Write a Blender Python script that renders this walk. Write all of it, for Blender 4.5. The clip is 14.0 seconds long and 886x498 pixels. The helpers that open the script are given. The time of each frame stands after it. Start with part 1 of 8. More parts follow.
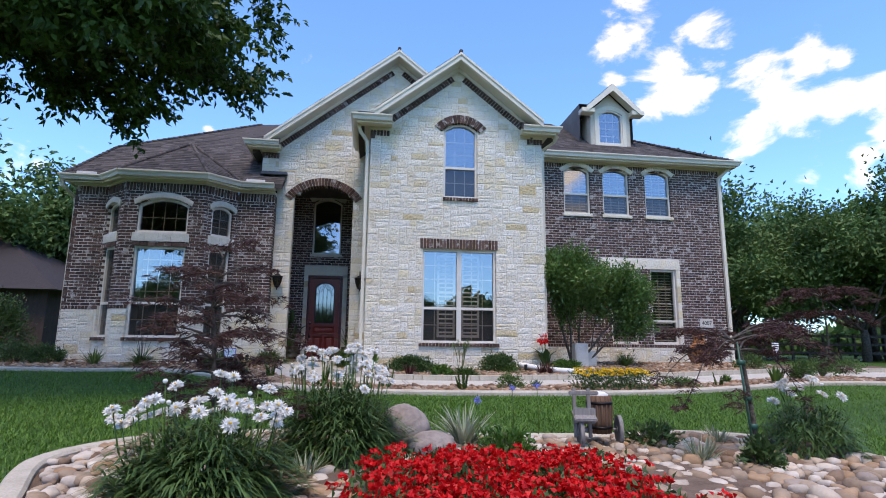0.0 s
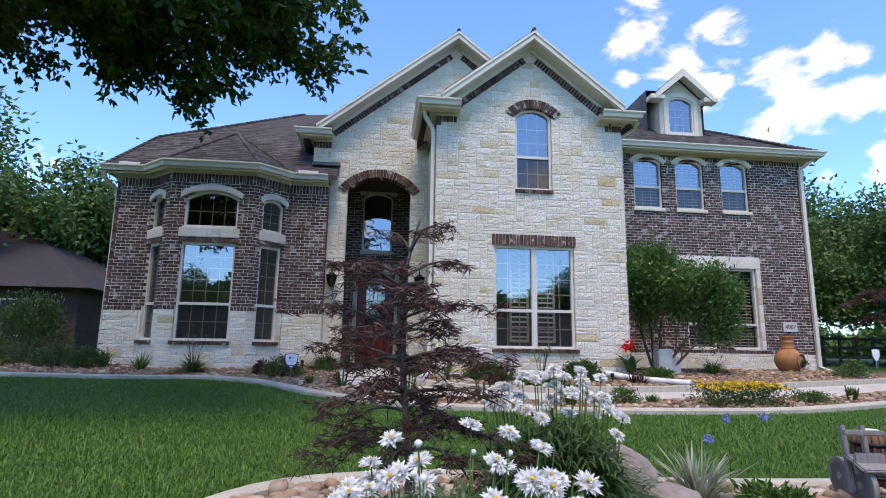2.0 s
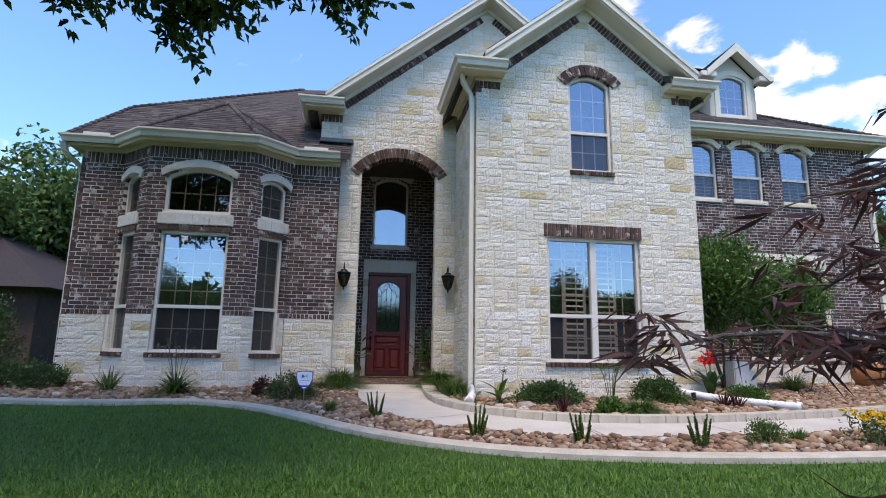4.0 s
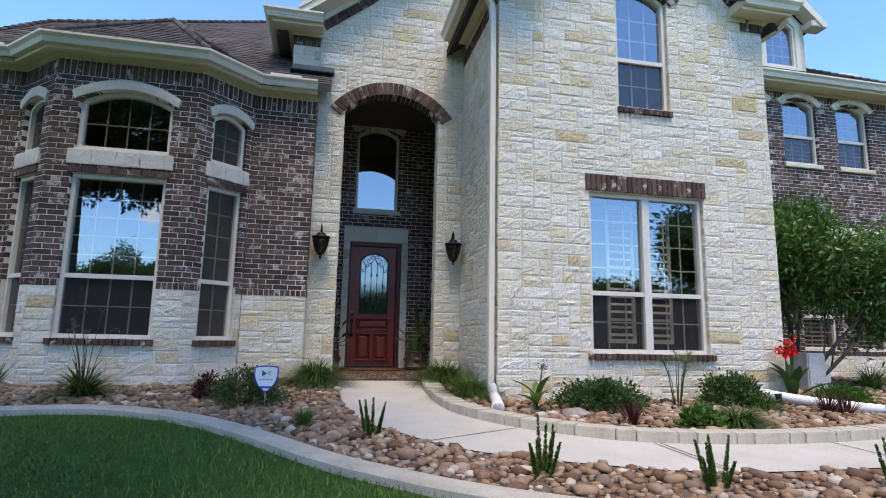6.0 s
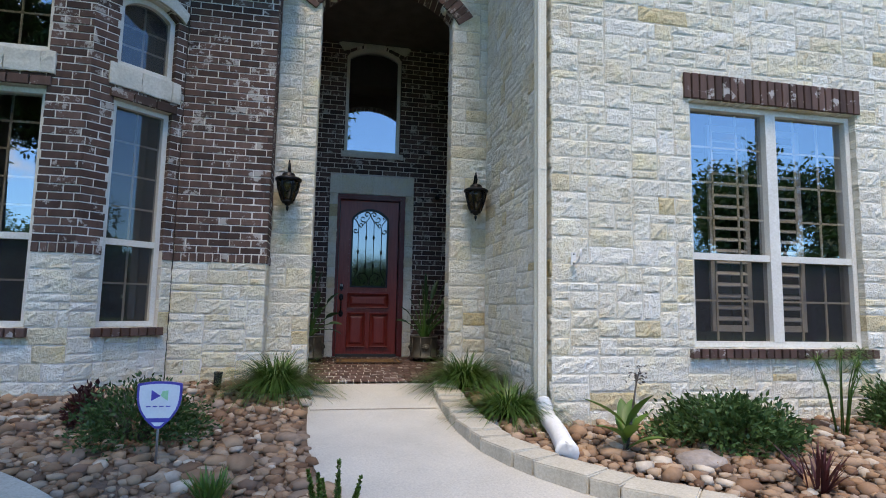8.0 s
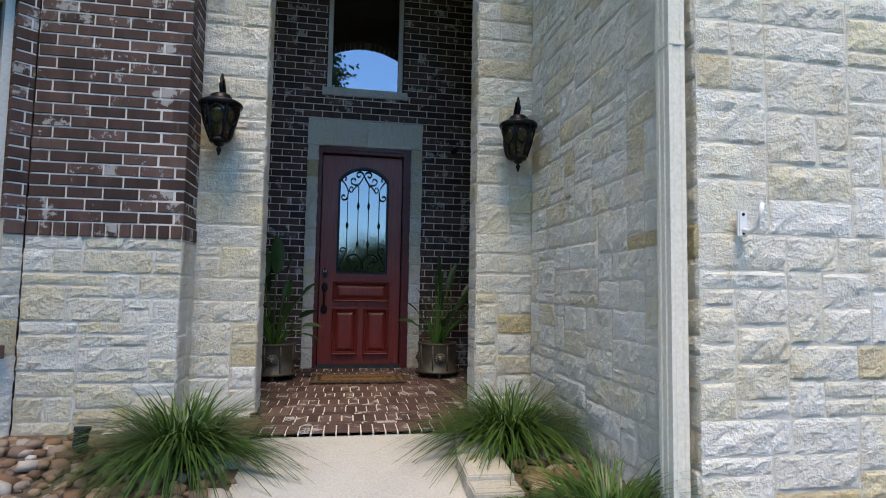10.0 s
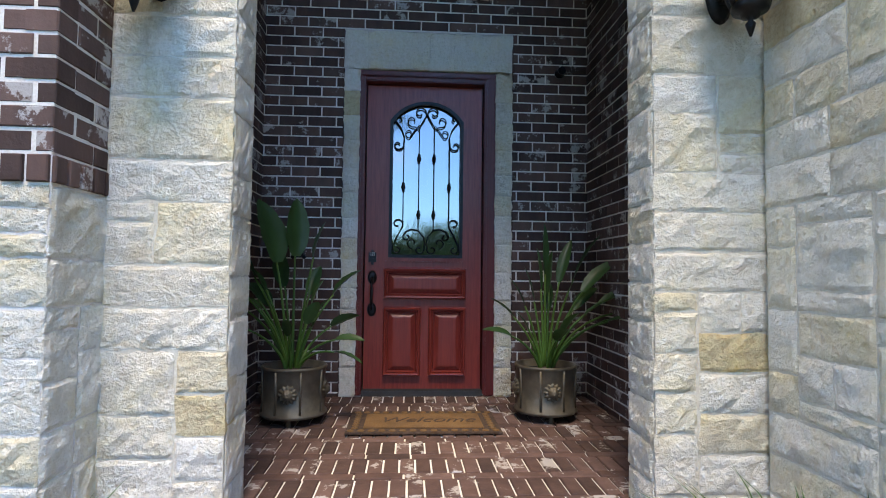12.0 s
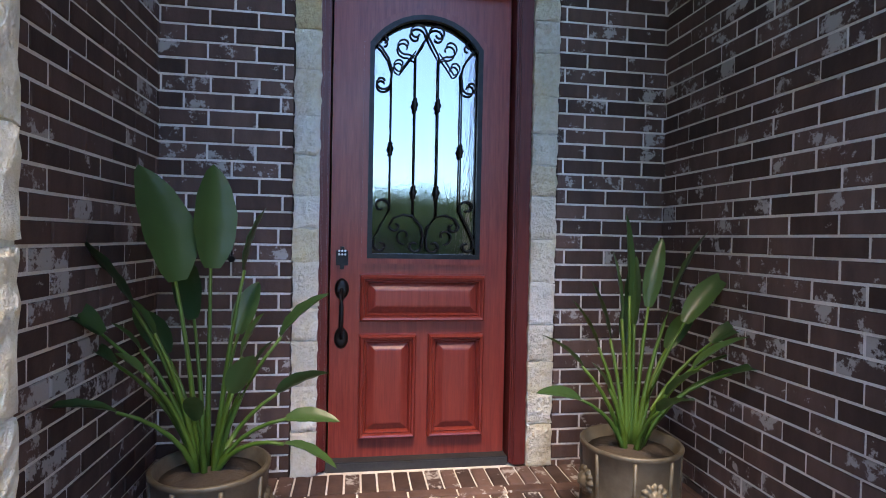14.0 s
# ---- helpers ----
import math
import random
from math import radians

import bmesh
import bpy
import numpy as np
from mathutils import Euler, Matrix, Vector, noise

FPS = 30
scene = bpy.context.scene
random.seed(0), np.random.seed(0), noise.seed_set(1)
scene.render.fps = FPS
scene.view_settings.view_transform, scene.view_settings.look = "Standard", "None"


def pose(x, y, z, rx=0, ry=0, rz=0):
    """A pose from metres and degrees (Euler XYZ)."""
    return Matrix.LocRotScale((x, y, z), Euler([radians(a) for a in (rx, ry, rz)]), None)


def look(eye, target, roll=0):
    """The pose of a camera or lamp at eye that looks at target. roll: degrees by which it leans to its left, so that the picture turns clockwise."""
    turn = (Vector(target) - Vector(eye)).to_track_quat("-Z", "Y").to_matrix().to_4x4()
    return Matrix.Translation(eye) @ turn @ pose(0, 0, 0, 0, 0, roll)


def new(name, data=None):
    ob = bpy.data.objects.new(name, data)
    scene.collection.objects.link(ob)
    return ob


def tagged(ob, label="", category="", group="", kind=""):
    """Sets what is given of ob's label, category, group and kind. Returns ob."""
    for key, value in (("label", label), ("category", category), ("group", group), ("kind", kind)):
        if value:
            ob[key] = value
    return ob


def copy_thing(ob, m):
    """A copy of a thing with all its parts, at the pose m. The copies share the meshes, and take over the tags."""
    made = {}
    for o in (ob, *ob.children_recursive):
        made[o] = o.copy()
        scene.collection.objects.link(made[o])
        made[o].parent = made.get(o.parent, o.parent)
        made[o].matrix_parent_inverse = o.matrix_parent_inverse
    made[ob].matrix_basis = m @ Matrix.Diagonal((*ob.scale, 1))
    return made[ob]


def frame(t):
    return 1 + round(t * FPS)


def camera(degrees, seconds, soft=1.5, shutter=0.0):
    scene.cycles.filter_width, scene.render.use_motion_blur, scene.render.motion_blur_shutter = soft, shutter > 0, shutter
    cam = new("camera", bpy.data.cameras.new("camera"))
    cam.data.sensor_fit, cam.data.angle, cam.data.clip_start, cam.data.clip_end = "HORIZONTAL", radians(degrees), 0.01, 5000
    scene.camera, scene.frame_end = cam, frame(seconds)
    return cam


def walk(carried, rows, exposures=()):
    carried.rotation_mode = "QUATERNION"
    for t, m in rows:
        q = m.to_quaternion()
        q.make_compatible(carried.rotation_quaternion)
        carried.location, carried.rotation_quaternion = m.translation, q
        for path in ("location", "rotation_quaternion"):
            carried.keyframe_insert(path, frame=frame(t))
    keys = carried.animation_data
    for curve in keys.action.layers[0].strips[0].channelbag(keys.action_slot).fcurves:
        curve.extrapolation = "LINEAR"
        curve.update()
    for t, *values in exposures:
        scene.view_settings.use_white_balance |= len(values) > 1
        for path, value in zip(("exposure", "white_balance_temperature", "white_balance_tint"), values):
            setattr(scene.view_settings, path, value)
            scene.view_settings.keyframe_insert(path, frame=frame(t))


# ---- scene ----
cam = camera(77.7, 14.0, soft=1.0)
PATH = [
    (0, (1.357, -17.231, 0.343), (1.619, -15.281, 0.698), 0.6),
    (0.5, (1.167, -17.089, 0.354), (1.428, -15.138, 0.711), 0.7),
    (1, (0.898, -16.814, 0.36), (1.149, -14.862, 0.718), 0.7),
    (1.5, (0.551, -16.444, 0.401), (0.777, -14.489, 0.758), 0.7),
    (2, (0.149, -15.945, 0.472), (0.37, -13.988, 0.823), 0.9),
    (2.5, (-0.133, -15.378, 0.543), (0.082, -13.421, 0.894), 1.0),
    (2.7, (-0.264, -15.173, 0.57), (-0.06, -13.214, 0.92), 0.9),
    (4.8, (-0.913, -12.659, 0.66), (-0.552, -10.726, 1.026), 1.1),
    (5, (-0.941, -12.408, 0.66), (-0.575, -10.476, 1.027), 1.2),
    (5.5, (-0.93, -11.802, 0.646), (-0.538, -9.874, 1.005), 1.2),
    (6, (-0.903, -11.172, 0.652), (-0.5, -9.238, 0.964), 1.2),
    (6.5, (-0.796, -10.527, 0.691), (-0.397, -8.587, 0.962), 1.2),
    (7, (-0.68, -9.928, 0.725), (-0.288, -7.982, 0.966), 1.2),
    (7.5, (-0.589, -9.265, 0.765), (-0.212, -7.314, 0.987), 1.2),
    (8, (-0.486, -8.598, 0.778), (-0.108, -6.645, 0.988), 1.1),
    (8.2, (-0.467, -8.337, 0.773), (-0.09, -6.383, 0.98), 1.1),
    (10.3, (-0.114, -6.021, 0.934), (0.207, -4.05, 1.046), 0.9),
    (10.5, (-0.096, -5.82, 0.94), (0.195, -3.844, 1.034), 0.6),
    (11, (-0.023, -5.285, 0.913), (0.168, -3.296, 1.004), 0.4),
    (11.5, (-0.044, -4.748, 0.931), (0.102, -2.756, 1.024), 0.4),
    (12, (-0.111, -4.234, 0.933), (0.013, -2.24, 1.024), 0.7),
    (12.5, (-0.209, -3.759, 1.026), (-0.048, -1.766, 1.077), 0.6),
    (13, (-0.284, -3.319, 1.103), (-0.079, -1.33, 1.12), 0.9),
    (13.5, (-0.327, -2.952, 1.155), (-0.025, -0.975, 1.132), 1.1),
    (14, (-0.325, -2.714, 1.162), (-0.014, -0.739, 1.126), 1.1),
]
walk(cam, [(t, look(eye, target, roll)) for t, eye, target, roll in PATH],
     [(0, 1.27, 8350, 21), (2.7, 1.31, 8550, 21), (5, 1.39, 9000, 20), (8, 1.49, 8550, 14), (10.5, 1.68, 8550, 14), (12, 2.38, 8450, 15), (13, 2.65, 8400, 16), (14, 3.3, 9400, 23)])

# ---- world, sun ----
SUN_ELEV, SUN_AZ = 66.0, -6.0  # degrees; azimuth measured from -y towards +x
sun_dir = Vector((math.sin(radians(SUN_AZ)) * math.cos(radians(SUN_ELEV)), -math.cos(radians(SUN_AZ)) * math.cos(radians(SUN_ELEV)), math.sin(radians(SUN_ELEV))))
sun_data = bpy.data.lights.new("sun", "SUN")
sun_data.energy, sun_data.angle, sun_data.color = 1.2, radians(22), (1.0, 0.95, 0.87)
sun_ob = new("sun", sun_data)
sun_ob.matrix_world = look(sun_dir * 30, (0, 0, 0))

# white clouds: direction (x, y, z) and size, on top of a noise that covers the rest of the sky thinly
CLOUDS = [(0.414, 0.761, 0.500, 0.086), (0.461, 0.759, 0.460, 0.095), (0.493, 0.765, 0.414, 0.056), (0.392, 0.809, 0.439, 0.036), (0.500, 0.728, 0.468, 0.062), (0.386, 0.767, 0.513, 0.043), (0.587, 0.697, 0.412, 0.066),
          (0.620, 0.665, 0.416, 0.062), (0.656, 0.635, 0.408, 0.043), (0.589, 0.736, 0.332, 0.066), (0.627, 0.699, 0.343, 0.076), (0.661, 0.663, 0.353, 0.076), (0.693, 0.632, 0.346, 0.076), (0.658, 0.700, 0.279, 0.046),
          (0.691, 0.666, 0.281, 0.076), (0.708, 0.638, 0.303, 0.082), (-0.269, 0.898, 0.348, 0.023), (-0.509, 0.823, 0.253, 0.056), (-0.483, 0.837, 0.256, 0.033),
          # behind and overhead, out of view; zenith ones are added to whiten ambient light
          (-0.16, -0.95, 0.22, 0.15), (0.30, -0.9, 0.24, 0.13), (-0.6, -0.75, 0.26, 0.3), (-0.15, -0.9, 0.42, 0.12), (0.1, -0.5, 0.85, 0.22), (-0.5, -0.2, 0.8, 0.4), (0.5, 0.1, 0.85, 0.3), (-0.95, -0.1, 0.3, 0.4), (0.80, -0.2, 0.65, 0.3)]


def make_world():
    w = bpy.data.worlds.new("sky")
    scene.world = w
    w.use_nodes = True
    nt = w.node_tree
    n, l = nt.nodes, nt.links
    bg = n["Background"]
    sky = n.new("ShaderNodeTexSky")
    sky.sky_type, sky.sun_disc = "NISHITA", False
    sky.sun_elevation, sky.sun_rotation = radians(SUN_ELEV), radians(180 - SUN_AZ)
    sky.altitude, sky.air_density, sky.dust_density, sky.ozone_density = 100, 1.0, 0.4, 2.2
    tc = n.new("ShaderNodeTexCoord")
    norm = n.new("ShaderNodeVectorMath")
    norm.operation = "NORMALIZE"
    l.new(tc.outputs["Generated"], norm.inputs[0])
    noi = n.new("ShaderNodeTexNoise")
    noi.inputs["Scale"].default_value, noi.inputs["Detail"].default_value, noi.inputs["Roughness"].default_value = 8.0, 9, 0.60
    noi.inputs["Distortion"].default_value = 0.3
    stretch = n.new("ShaderNodeMapping")
    stretch.inputs["Scale"].default_value = (1, 1, 2.0)
    l.new(norm.outputs[0], stretch.inputs["Vector"])
    l.new(stretch.outputs[0], noi.inputs["Vector"])
    total = None
    for x, y, z, size in CLOUDS:
        d = Vector((x, y, z)).normalized()
        dist = n.new("ShaderNodeVectorMath")
        dist.operation = "DISTANCE"
        l.new(norm.outputs[0], dist.inputs[0])
        dist.inputs[1].default_value = d
        mr = n.new("ShaderNodeMapRange")
        mr.inputs["From Min"].default_value, mr.inputs["From Max"].default_value = 0.0, size * 1.3
        mr.inputs["To Min"].default_value, mr.inputs["To Max"].default_value = 0.36, 0.0
        l.new(dist.outputs["Value"], mr.inputs["Value"])
        if total is None:
            total = mr.outputs[0]
        else:
            mx = n.new("ShaderNodeMath")
            mx.operation = "MAXIMUM"
            l.new(total, mx.inputs[0])
            l.new(mr.outputs[0], mx.inputs[1])
            total = mx.outputs[0]
    add = n.new("ShaderNodeMath")
    add.operation = "ADD"
    l.new(noi.outputs["Fac"], add.inputs[0])
    l.new(total, add.inputs[1])
    ramp = n.new("ShaderNodeMapRange")
    ramp.inputs["From Min"].default_value, ramp.inputs["From Max"].default_value = 0.66, 0.88
    l.new(add.outputs[0], ramp.inputs["Value"])
    ramp.interpolation_type = "SMOOTHSTEP"
    tint = n.new("ShaderNodeMix")
    tint.data_type, tint.blend_type = "RGBA", "MULTIPLY"
    tint.inputs["Factor"].default_value = 1.0
    tint.inputs["B"].default_value = (0.425, 0.81, 1.25, 1)
    l.new(sky.outputs[0], tint.inputs["A"])
    mix = n.new("ShaderNodeMix")
    mix.data_type = "RGBA"
    l.new(ramp.outputs[0], mix.inputs["Factor"])
    l.new(tint.outputs["Result"], mix.inputs["A"])
    mix.inputs["B"].default_value = (4.5, 4.6, 4.8, 1)
    l.new(mix.outputs["Result"], bg.inputs["Color"])
    bg.inputs["Strength"].default_value = 0.15


make_world()

# ---- materials ----


class Mat:
    """A node material in the making."""

    def __init__(self, name, rough=0.8, metal=0.0, spec=0.4):
        self.m = bpy.data.materials.new(name)
        self.m.use_nodes = True
        self.n, self.l = self.m.node_tree.nodes, self.m.node_tree.links
        self.b = self.n["Principled BSDF"]
        self.b.inputs["Roughness"].default_value, self.b.inputs["Metallic"].default_value = rough, metal
        self.b.inputs["Specular IOR Level"].default_value = spec
        self.co = self.n.new("ShaderNodeTexCoord").outputs["Object"]

    def noise(self, scale, detail=5, rough=0.55, stretch=None, w=None):
        t = self.n.new("ShaderNodeTexNoise")
        t.inputs["Scale"].default_value, t.inputs["Detail"].default_value, t.inputs["Roughness"].default_value = scale, detail, rough
        src = self.co
        if stretch:
            mp = self.n.new("ShaderNodeMapping")
            mp.inputs["Scale"].default_value = stretch
            self.l.new(src, mp.inputs["Vector"])
            src = mp.outputs[0]
        self.l.new(src, t.inputs["Vector"])
        return t.outputs["Fac"]

    def ramp(self, fac, *stops):
        r = self.n.new("ShaderNodeValToRGB")
        e = r.color_ramp.elements
        while len(e) < len(stops):
            e.new(0.5)
        for el, (p, c) in zip(e, stops):
            el.position, el.color = p, (*c, 1) if len(c) == 3 else c
        self.l.new(fac, r.inputs["Fac"])
        return r.outputs["Color"]

    def mix(self, fac, a, b, blend="MIX"):
        x = self.n.new("ShaderNodeMix")
        x.data_type, x.blend_type = "RGBA", blend
        for key, v in (("Factor", fac), ("A", a), ("B", b)):
            if isinstance(v, (int, float)):
                x.inputs[key].default_value = v
            elif isinstance(v, tuple):
                x.inputs[key].default_value = (*v, 1)
            else:
                self.l.new(v, x.inputs[key])
        return x.outputs["Result"]

    def random(self):
        """One number for each piece, whether it is an object or an island of a joined mesh."""
        a = self.n.new("ShaderNodeNewGeometry").outputs["Random Per Island"]
        o = self.n.new("ShaderNodeObjectInfo").outputs["Random"]
        s = self.n.new("ShaderNodeMath")
        s.operation = "ADD"
        f = self.n.new("ShaderNodeMath")
        f.operation = "FRACT"
        self.l.new(a, s.inputs[0])
        self.l.new(o, s.inputs[1])
        self.l.new(s.outputs[0], f.inputs[0])
        return f.outputs[0]

    def color(self, c):
        self.l.new(c, self.b.inputs["Base Color"]) if not isinstance(c, tuple) else setattr(self.b.inputs["Base Color"], "default_value", (*c, 1))
        return self

    def bump(self, h, strength=0.4, distance=0.01):
        bp = self.n.new("ShaderNodeBump")
        bp.inputs["Strength"].default_value, bp.inputs["Distance"].default_value = strength, distance
        self.l.new(h, bp.inputs["Height"])
        self.l.new(bp.outputs[0], self.b.inputs["Normal"])
        return self

    def gloss(self, fac, lo, hi):
        r = self.n.new("ShaderNodeMapRange")
        r.inputs["To Min"].default_value, r.inputs["To Max"].default_value = lo, hi
        self.l.new(fac, r.inputs["Value"])
        self.l.new(r.outputs[0], self.b.inputs["Roughness"])
        return self


def simple(name, c1, c2, scale=8, rough=0.7, metal=0.0, bump=0.2, fine=60, dist=0.004, spec=0.4):
    """Two-tone stained surface with fine grain."""
    m = Mat(name, rough, metal, spec)
    base = m.ramp(m.noise(scale, 6), (0.3, c1), (0.7, c2))
    grain = m.noise(fine, 4)
    m.color(m.mix(0.25, base, m.ramp(grain, (0.3, (0.25, 0.25, 0.25)), (0.7, (0.85, 0.85, 0.85))), "OVERLAY"))
    m.bump(grain, bump, dist).gloss(m.noise(scale * 1.7, 3), max(0.05, rough - 0.12), min(1, rough + 0.12))
    return m.m


def limestone():
    m = Mat("limestone", 0.9, spec=0.2)
    r = m.random()
    tone = m.ramp(r, (0.0, (0.68, 0.63, 0.52)), (0.22, (0.76, 0.725, 0.63)), (0.42, (0.70, 0.65, 0.54)), (0.62, (0.78, 0.75, 0.67)), (0.82, (0.72, 0.66, 0.52)), (0.94, (0.68, 0.60, 0.44)), (1.0, (0.57, 0.46, 0.27)))
    stain = m.ramp(m.noise(4.0, 6, 0.62), (0.34, (0.62, 0.55, 0.42)), (0.5, (0.5, 0.5, 0.5)), (0.68, (0.52, 0.53, 0.54)))
    c = m.mix(0.7, tone, stain, "OVERLAY")
    patch = m.ramp(m.noise(2.3, 6, 0.66), (0.57, (0, 0, 0)), (0.70, (1, 1, 1)))
    c = m.mix(m.mix(0.6, (0, 0, 0), patch), c, (0.55, 0.45, 0.28))
    grey = m.ramp(m.noise(1.1, 5, 0.6), (0.55, (0, 0, 0)), (0.75, (1, 1, 1)))
    c = m.mix(m.mix(0.35, (0, 0, 0), grey), c, (0.50, 0.49, 0.45))
    grit = m.noise(48, 6, 0.66)
    pits = m.noise(19, 6, 0.7)
    c = m.mix(0.38, c, m.ramp(grit, (0.3, (0.22, 0.21, 0.2)), (0.6, (0.62, 0.62, 0.62))), "OVERLAY")
    rock = m.mix(0.45, pits, grit)
    m.color(c).bump(rock, 1.0, 0.045)
    return m.m


def brick_mat(name, dark, mid, light, chalk=0.72):
    m = Mat(name, 0.85, spec=0.25)
    r = m.random()
    tone = m.ramp(r, (0.0, dark), (0.45, mid), (0.8, light), (1.0, dark))
    streak = m.noise(9, 4, 0.6, (1, 1, 0.35))
    c = m.mix(0.5, tone, m.ramp(streak, (0.35, (0.3, 0.3, 0.3)), (0.65, (0.7, 0.68, 0.66))), "OVERLAY")
    ch = m.noise(7, 7, 0.72)
    add = m.n.new("ShaderNodeMath")
    add.operation = "MULTIPLY_ADD"
    m.l.new(r, add.inputs[0])
    add.inputs[1].default_value = 0.16
    m.l.new(ch, add.inputs[2])
    fac = m.ramp(add.outputs[0], (chalk, (0, 0, 0)), (chalk + 0.035, (0.75, 0.75, 0.75)))
    c = m.mix(fac, c, (0.46, 0.43, 0.40))
    m.color(c).bump(m.noise(70, 5), 0.5, 0.004)
    return m.m


M_STONE = limestone()
M_BRICK = brick_mat("brown_brick", (0.054, 0.033, 0.028), (0.092, 0.053, 0.044), (0.128, 0.078, 0.066), 0.675)
M_MORTAR = simple("pale_mortar", (0.60, 0.55, 0.49), (0.71, 0.66, 0.60), 6, 0.95, fine=120)
M_STONE_MORTAR = simple("cream_mortar", (0.52, 0.475, 0.385), (0.62, 0.57, 0.47), 6, 0.95, fine=120)
M_CAST = simple("cast_stone", (0.48, 0.46, 0.40), (0.60, 0.58, 0.52), 5, 0.9, bump=0.4, fine=45, dist=0.006)
M_TRIM = simple("beige_trim_paint", (0.62, 0.57, 0.46), (0.67, 0.62, 0.50), 3, 0.55, bump=0.05)
M_SOFFIT = simple("tan_soffit_paint", (0.60, 0.54, 0.39), (0.66, 0.60, 0.44), 3, 0.6, bump=0.05)
M_FRAME = simple("almond_vinyl", (0.60, 0.57, 0.50), (0.66, 0.63, 0.56), 3, 0.45, bump=0.03)
M_METAL_GREY = simple("grey_flashing", (0.06, 0.07, 0.08), (0.12, 0.13, 0.14), 9, 0.45, 0.6)
M_ROOM = simple("unlit_room_grey", (0.10, 0.10, 0.10), (0.14, 0.14, 0.14), 2, 0.9)
M_BLIND = simple("white_shutter", (0.62, 0.63, 0.64), (0.7, 0.7, 0.7), 4, 0.5, bump=0.03)
M_CONCRETE = simple("pale_concrete", (0.40, 0.375, 0.325), (0.50, 0.47, 0.41), 1.6, 0.9, bump=0.25, fine=90, dist=0.004)
M_CURB = simple("edging_concrete", (0.37, 0.33, 0.26), (0.49, 0.445, 0.36), 4, 0.9, bump=0.35, fine=70, dist=0.006)
M_IRON = simple("black_iron", (0.010, 0.010, 0.011), (0.022, 0.021, 0.022), 20, 0.42, 0.7, bump=0.2)


def roof_mat():
    m = Mat("brown_shingle", 0.95, spec=0.15)
    tone = m.ramp(m.random(), (0.0, (0.052, 0.046, 0.045)), (0.5, (0.080, 0.070, 0.067)), (1.0, (0.118, 0.104, 0.098)))
    c = m.mix(0.45, tone, m.ramp(m.noise(55, 4), (0.35, (0.25, 0.25, 0.25)), (0.65, (0.75, 0.75, 0.75))), "OVERLAY")
    m.color(c).bump(m.noise(160, 3), 0.5, 0.004)
    return m.m


M_ROOF = roof_mat()


def glass_mat(name, low, tint, screen=0.0):
    """Coated window glass: mirror gloss over a tinted clear pane."""
    m = Mat(name)
    n, l = m.n, m.l
    tr = n.new("ShaderNodeBsdfTransparent")
    tr.inputs[0].default_value = (*tint, 1)
    gl = n.new("ShaderNodeBsdfGlossy")
    gl.inputs["Roughness"].default_value = 0.0
    gl.inputs["Color"].default_value = (0.93, 0.97, 1.0, 1)
    wave = n.new("ShaderNodeBump")
    wave.inputs["Strength"].default_value, wave.inputs["Distance"].default_value = 0.02, 0.02
    l.new(m.noise(1.2, 1), wave.inputs["Height"])
    l.new(wave.outputs[0], gl.inputs["Normal"])
    fr = n.new("ShaderNodeFresnel")
    fr.inputs["IOR"].default_value = 1.5
    mr = n.new("ShaderNodeMapRange")
    mr.inputs["To Min"].default_value, mr.inputs["To Max"].default_value = low, 1.0
    l.new(fr.outputs[0], mr.inputs["Value"])
    mx = n.new("ShaderNodeMixShader")
    l.new(mr.outputs[0], mx.inputs[0])
    l.new(tr.outputs[0], mx.inputs[1])
    l.new(gl.outputs[0], mx.inputs[2])
    if screen:
        mesh = n.new("ShaderNodeBsdfDiffuse")
        mesh.inputs["Color"].default_value = (0.045, 0.046, 0.05, 1)
        m2 = n.new("ShaderNodeMixShader")
        m2.inputs[0].default_value = screen
        l.new(mx.outputs[0], m2.inputs[1])
        l.new(mesh.outputs[0], m2.inputs[2])
        mx = m2
    l.new(mx.outputs[0], n["Material Output"].inputs["Surface"])
    return m.m


M_GLASS = glass_mat("window_glass", 0.25, (0.5, 0.52, 0.54))
M_SCREEN_GLASS = glass_mat("screened_glass", 0.10, (0.75, 0.75, 0.75), 0.5)


def grass_mat():
    m = Mat("lawn_grass", 0.75, spec=0.25)
    c = m.ramp(m.noise(0.55, 5), (0.3, (0.032, 0.090, 0.012)), (0.7, (0.056, 0.135, 0.020)))
    c = m.mix(0.5, c, m.ramp(m.noise(70, 3), (0.3, (0.2, 0.2, 0.2)), (0.7, (0.8, 0.8, 0.75))), "OVERLAY")
    m.color(c).bump(m.noise(90, 4), 1.0, 0.03)
    return m.m


def blade_mat(name, lo, hi, rough=0.5):
    """Leaves: each one has its own tone, and a little light comes through."""
    m = Mat(name, rough, spec=0.35)
    c = m.ramp(m.random(), (0.0, lo), (1.0, hi))
    c = m.mix(0.3, c, m.ramp(m.noise(3, 3), (0.3, (0.3, 0.3, 0.3)), (0.7, (0.7, 0.7, 0.65))), "OVERLAY")
    m.color(c)
    tl = m.n.new("ShaderNodeBsdfTranslucent")
    m.l.new(c, tl.inputs["Color"])
    mx = m.n.new("ShaderNodeMixShader")
    mx.inputs[0].default_value = 0.25
    m.l.new(m.b.outputs[0], mx.inputs[1])
    m.l.new(tl.outputs[0], mx.inputs[2])
    m.l.new(mx.outputs[0], m.n["Material Output"].inputs["Surface"])
    return m.m


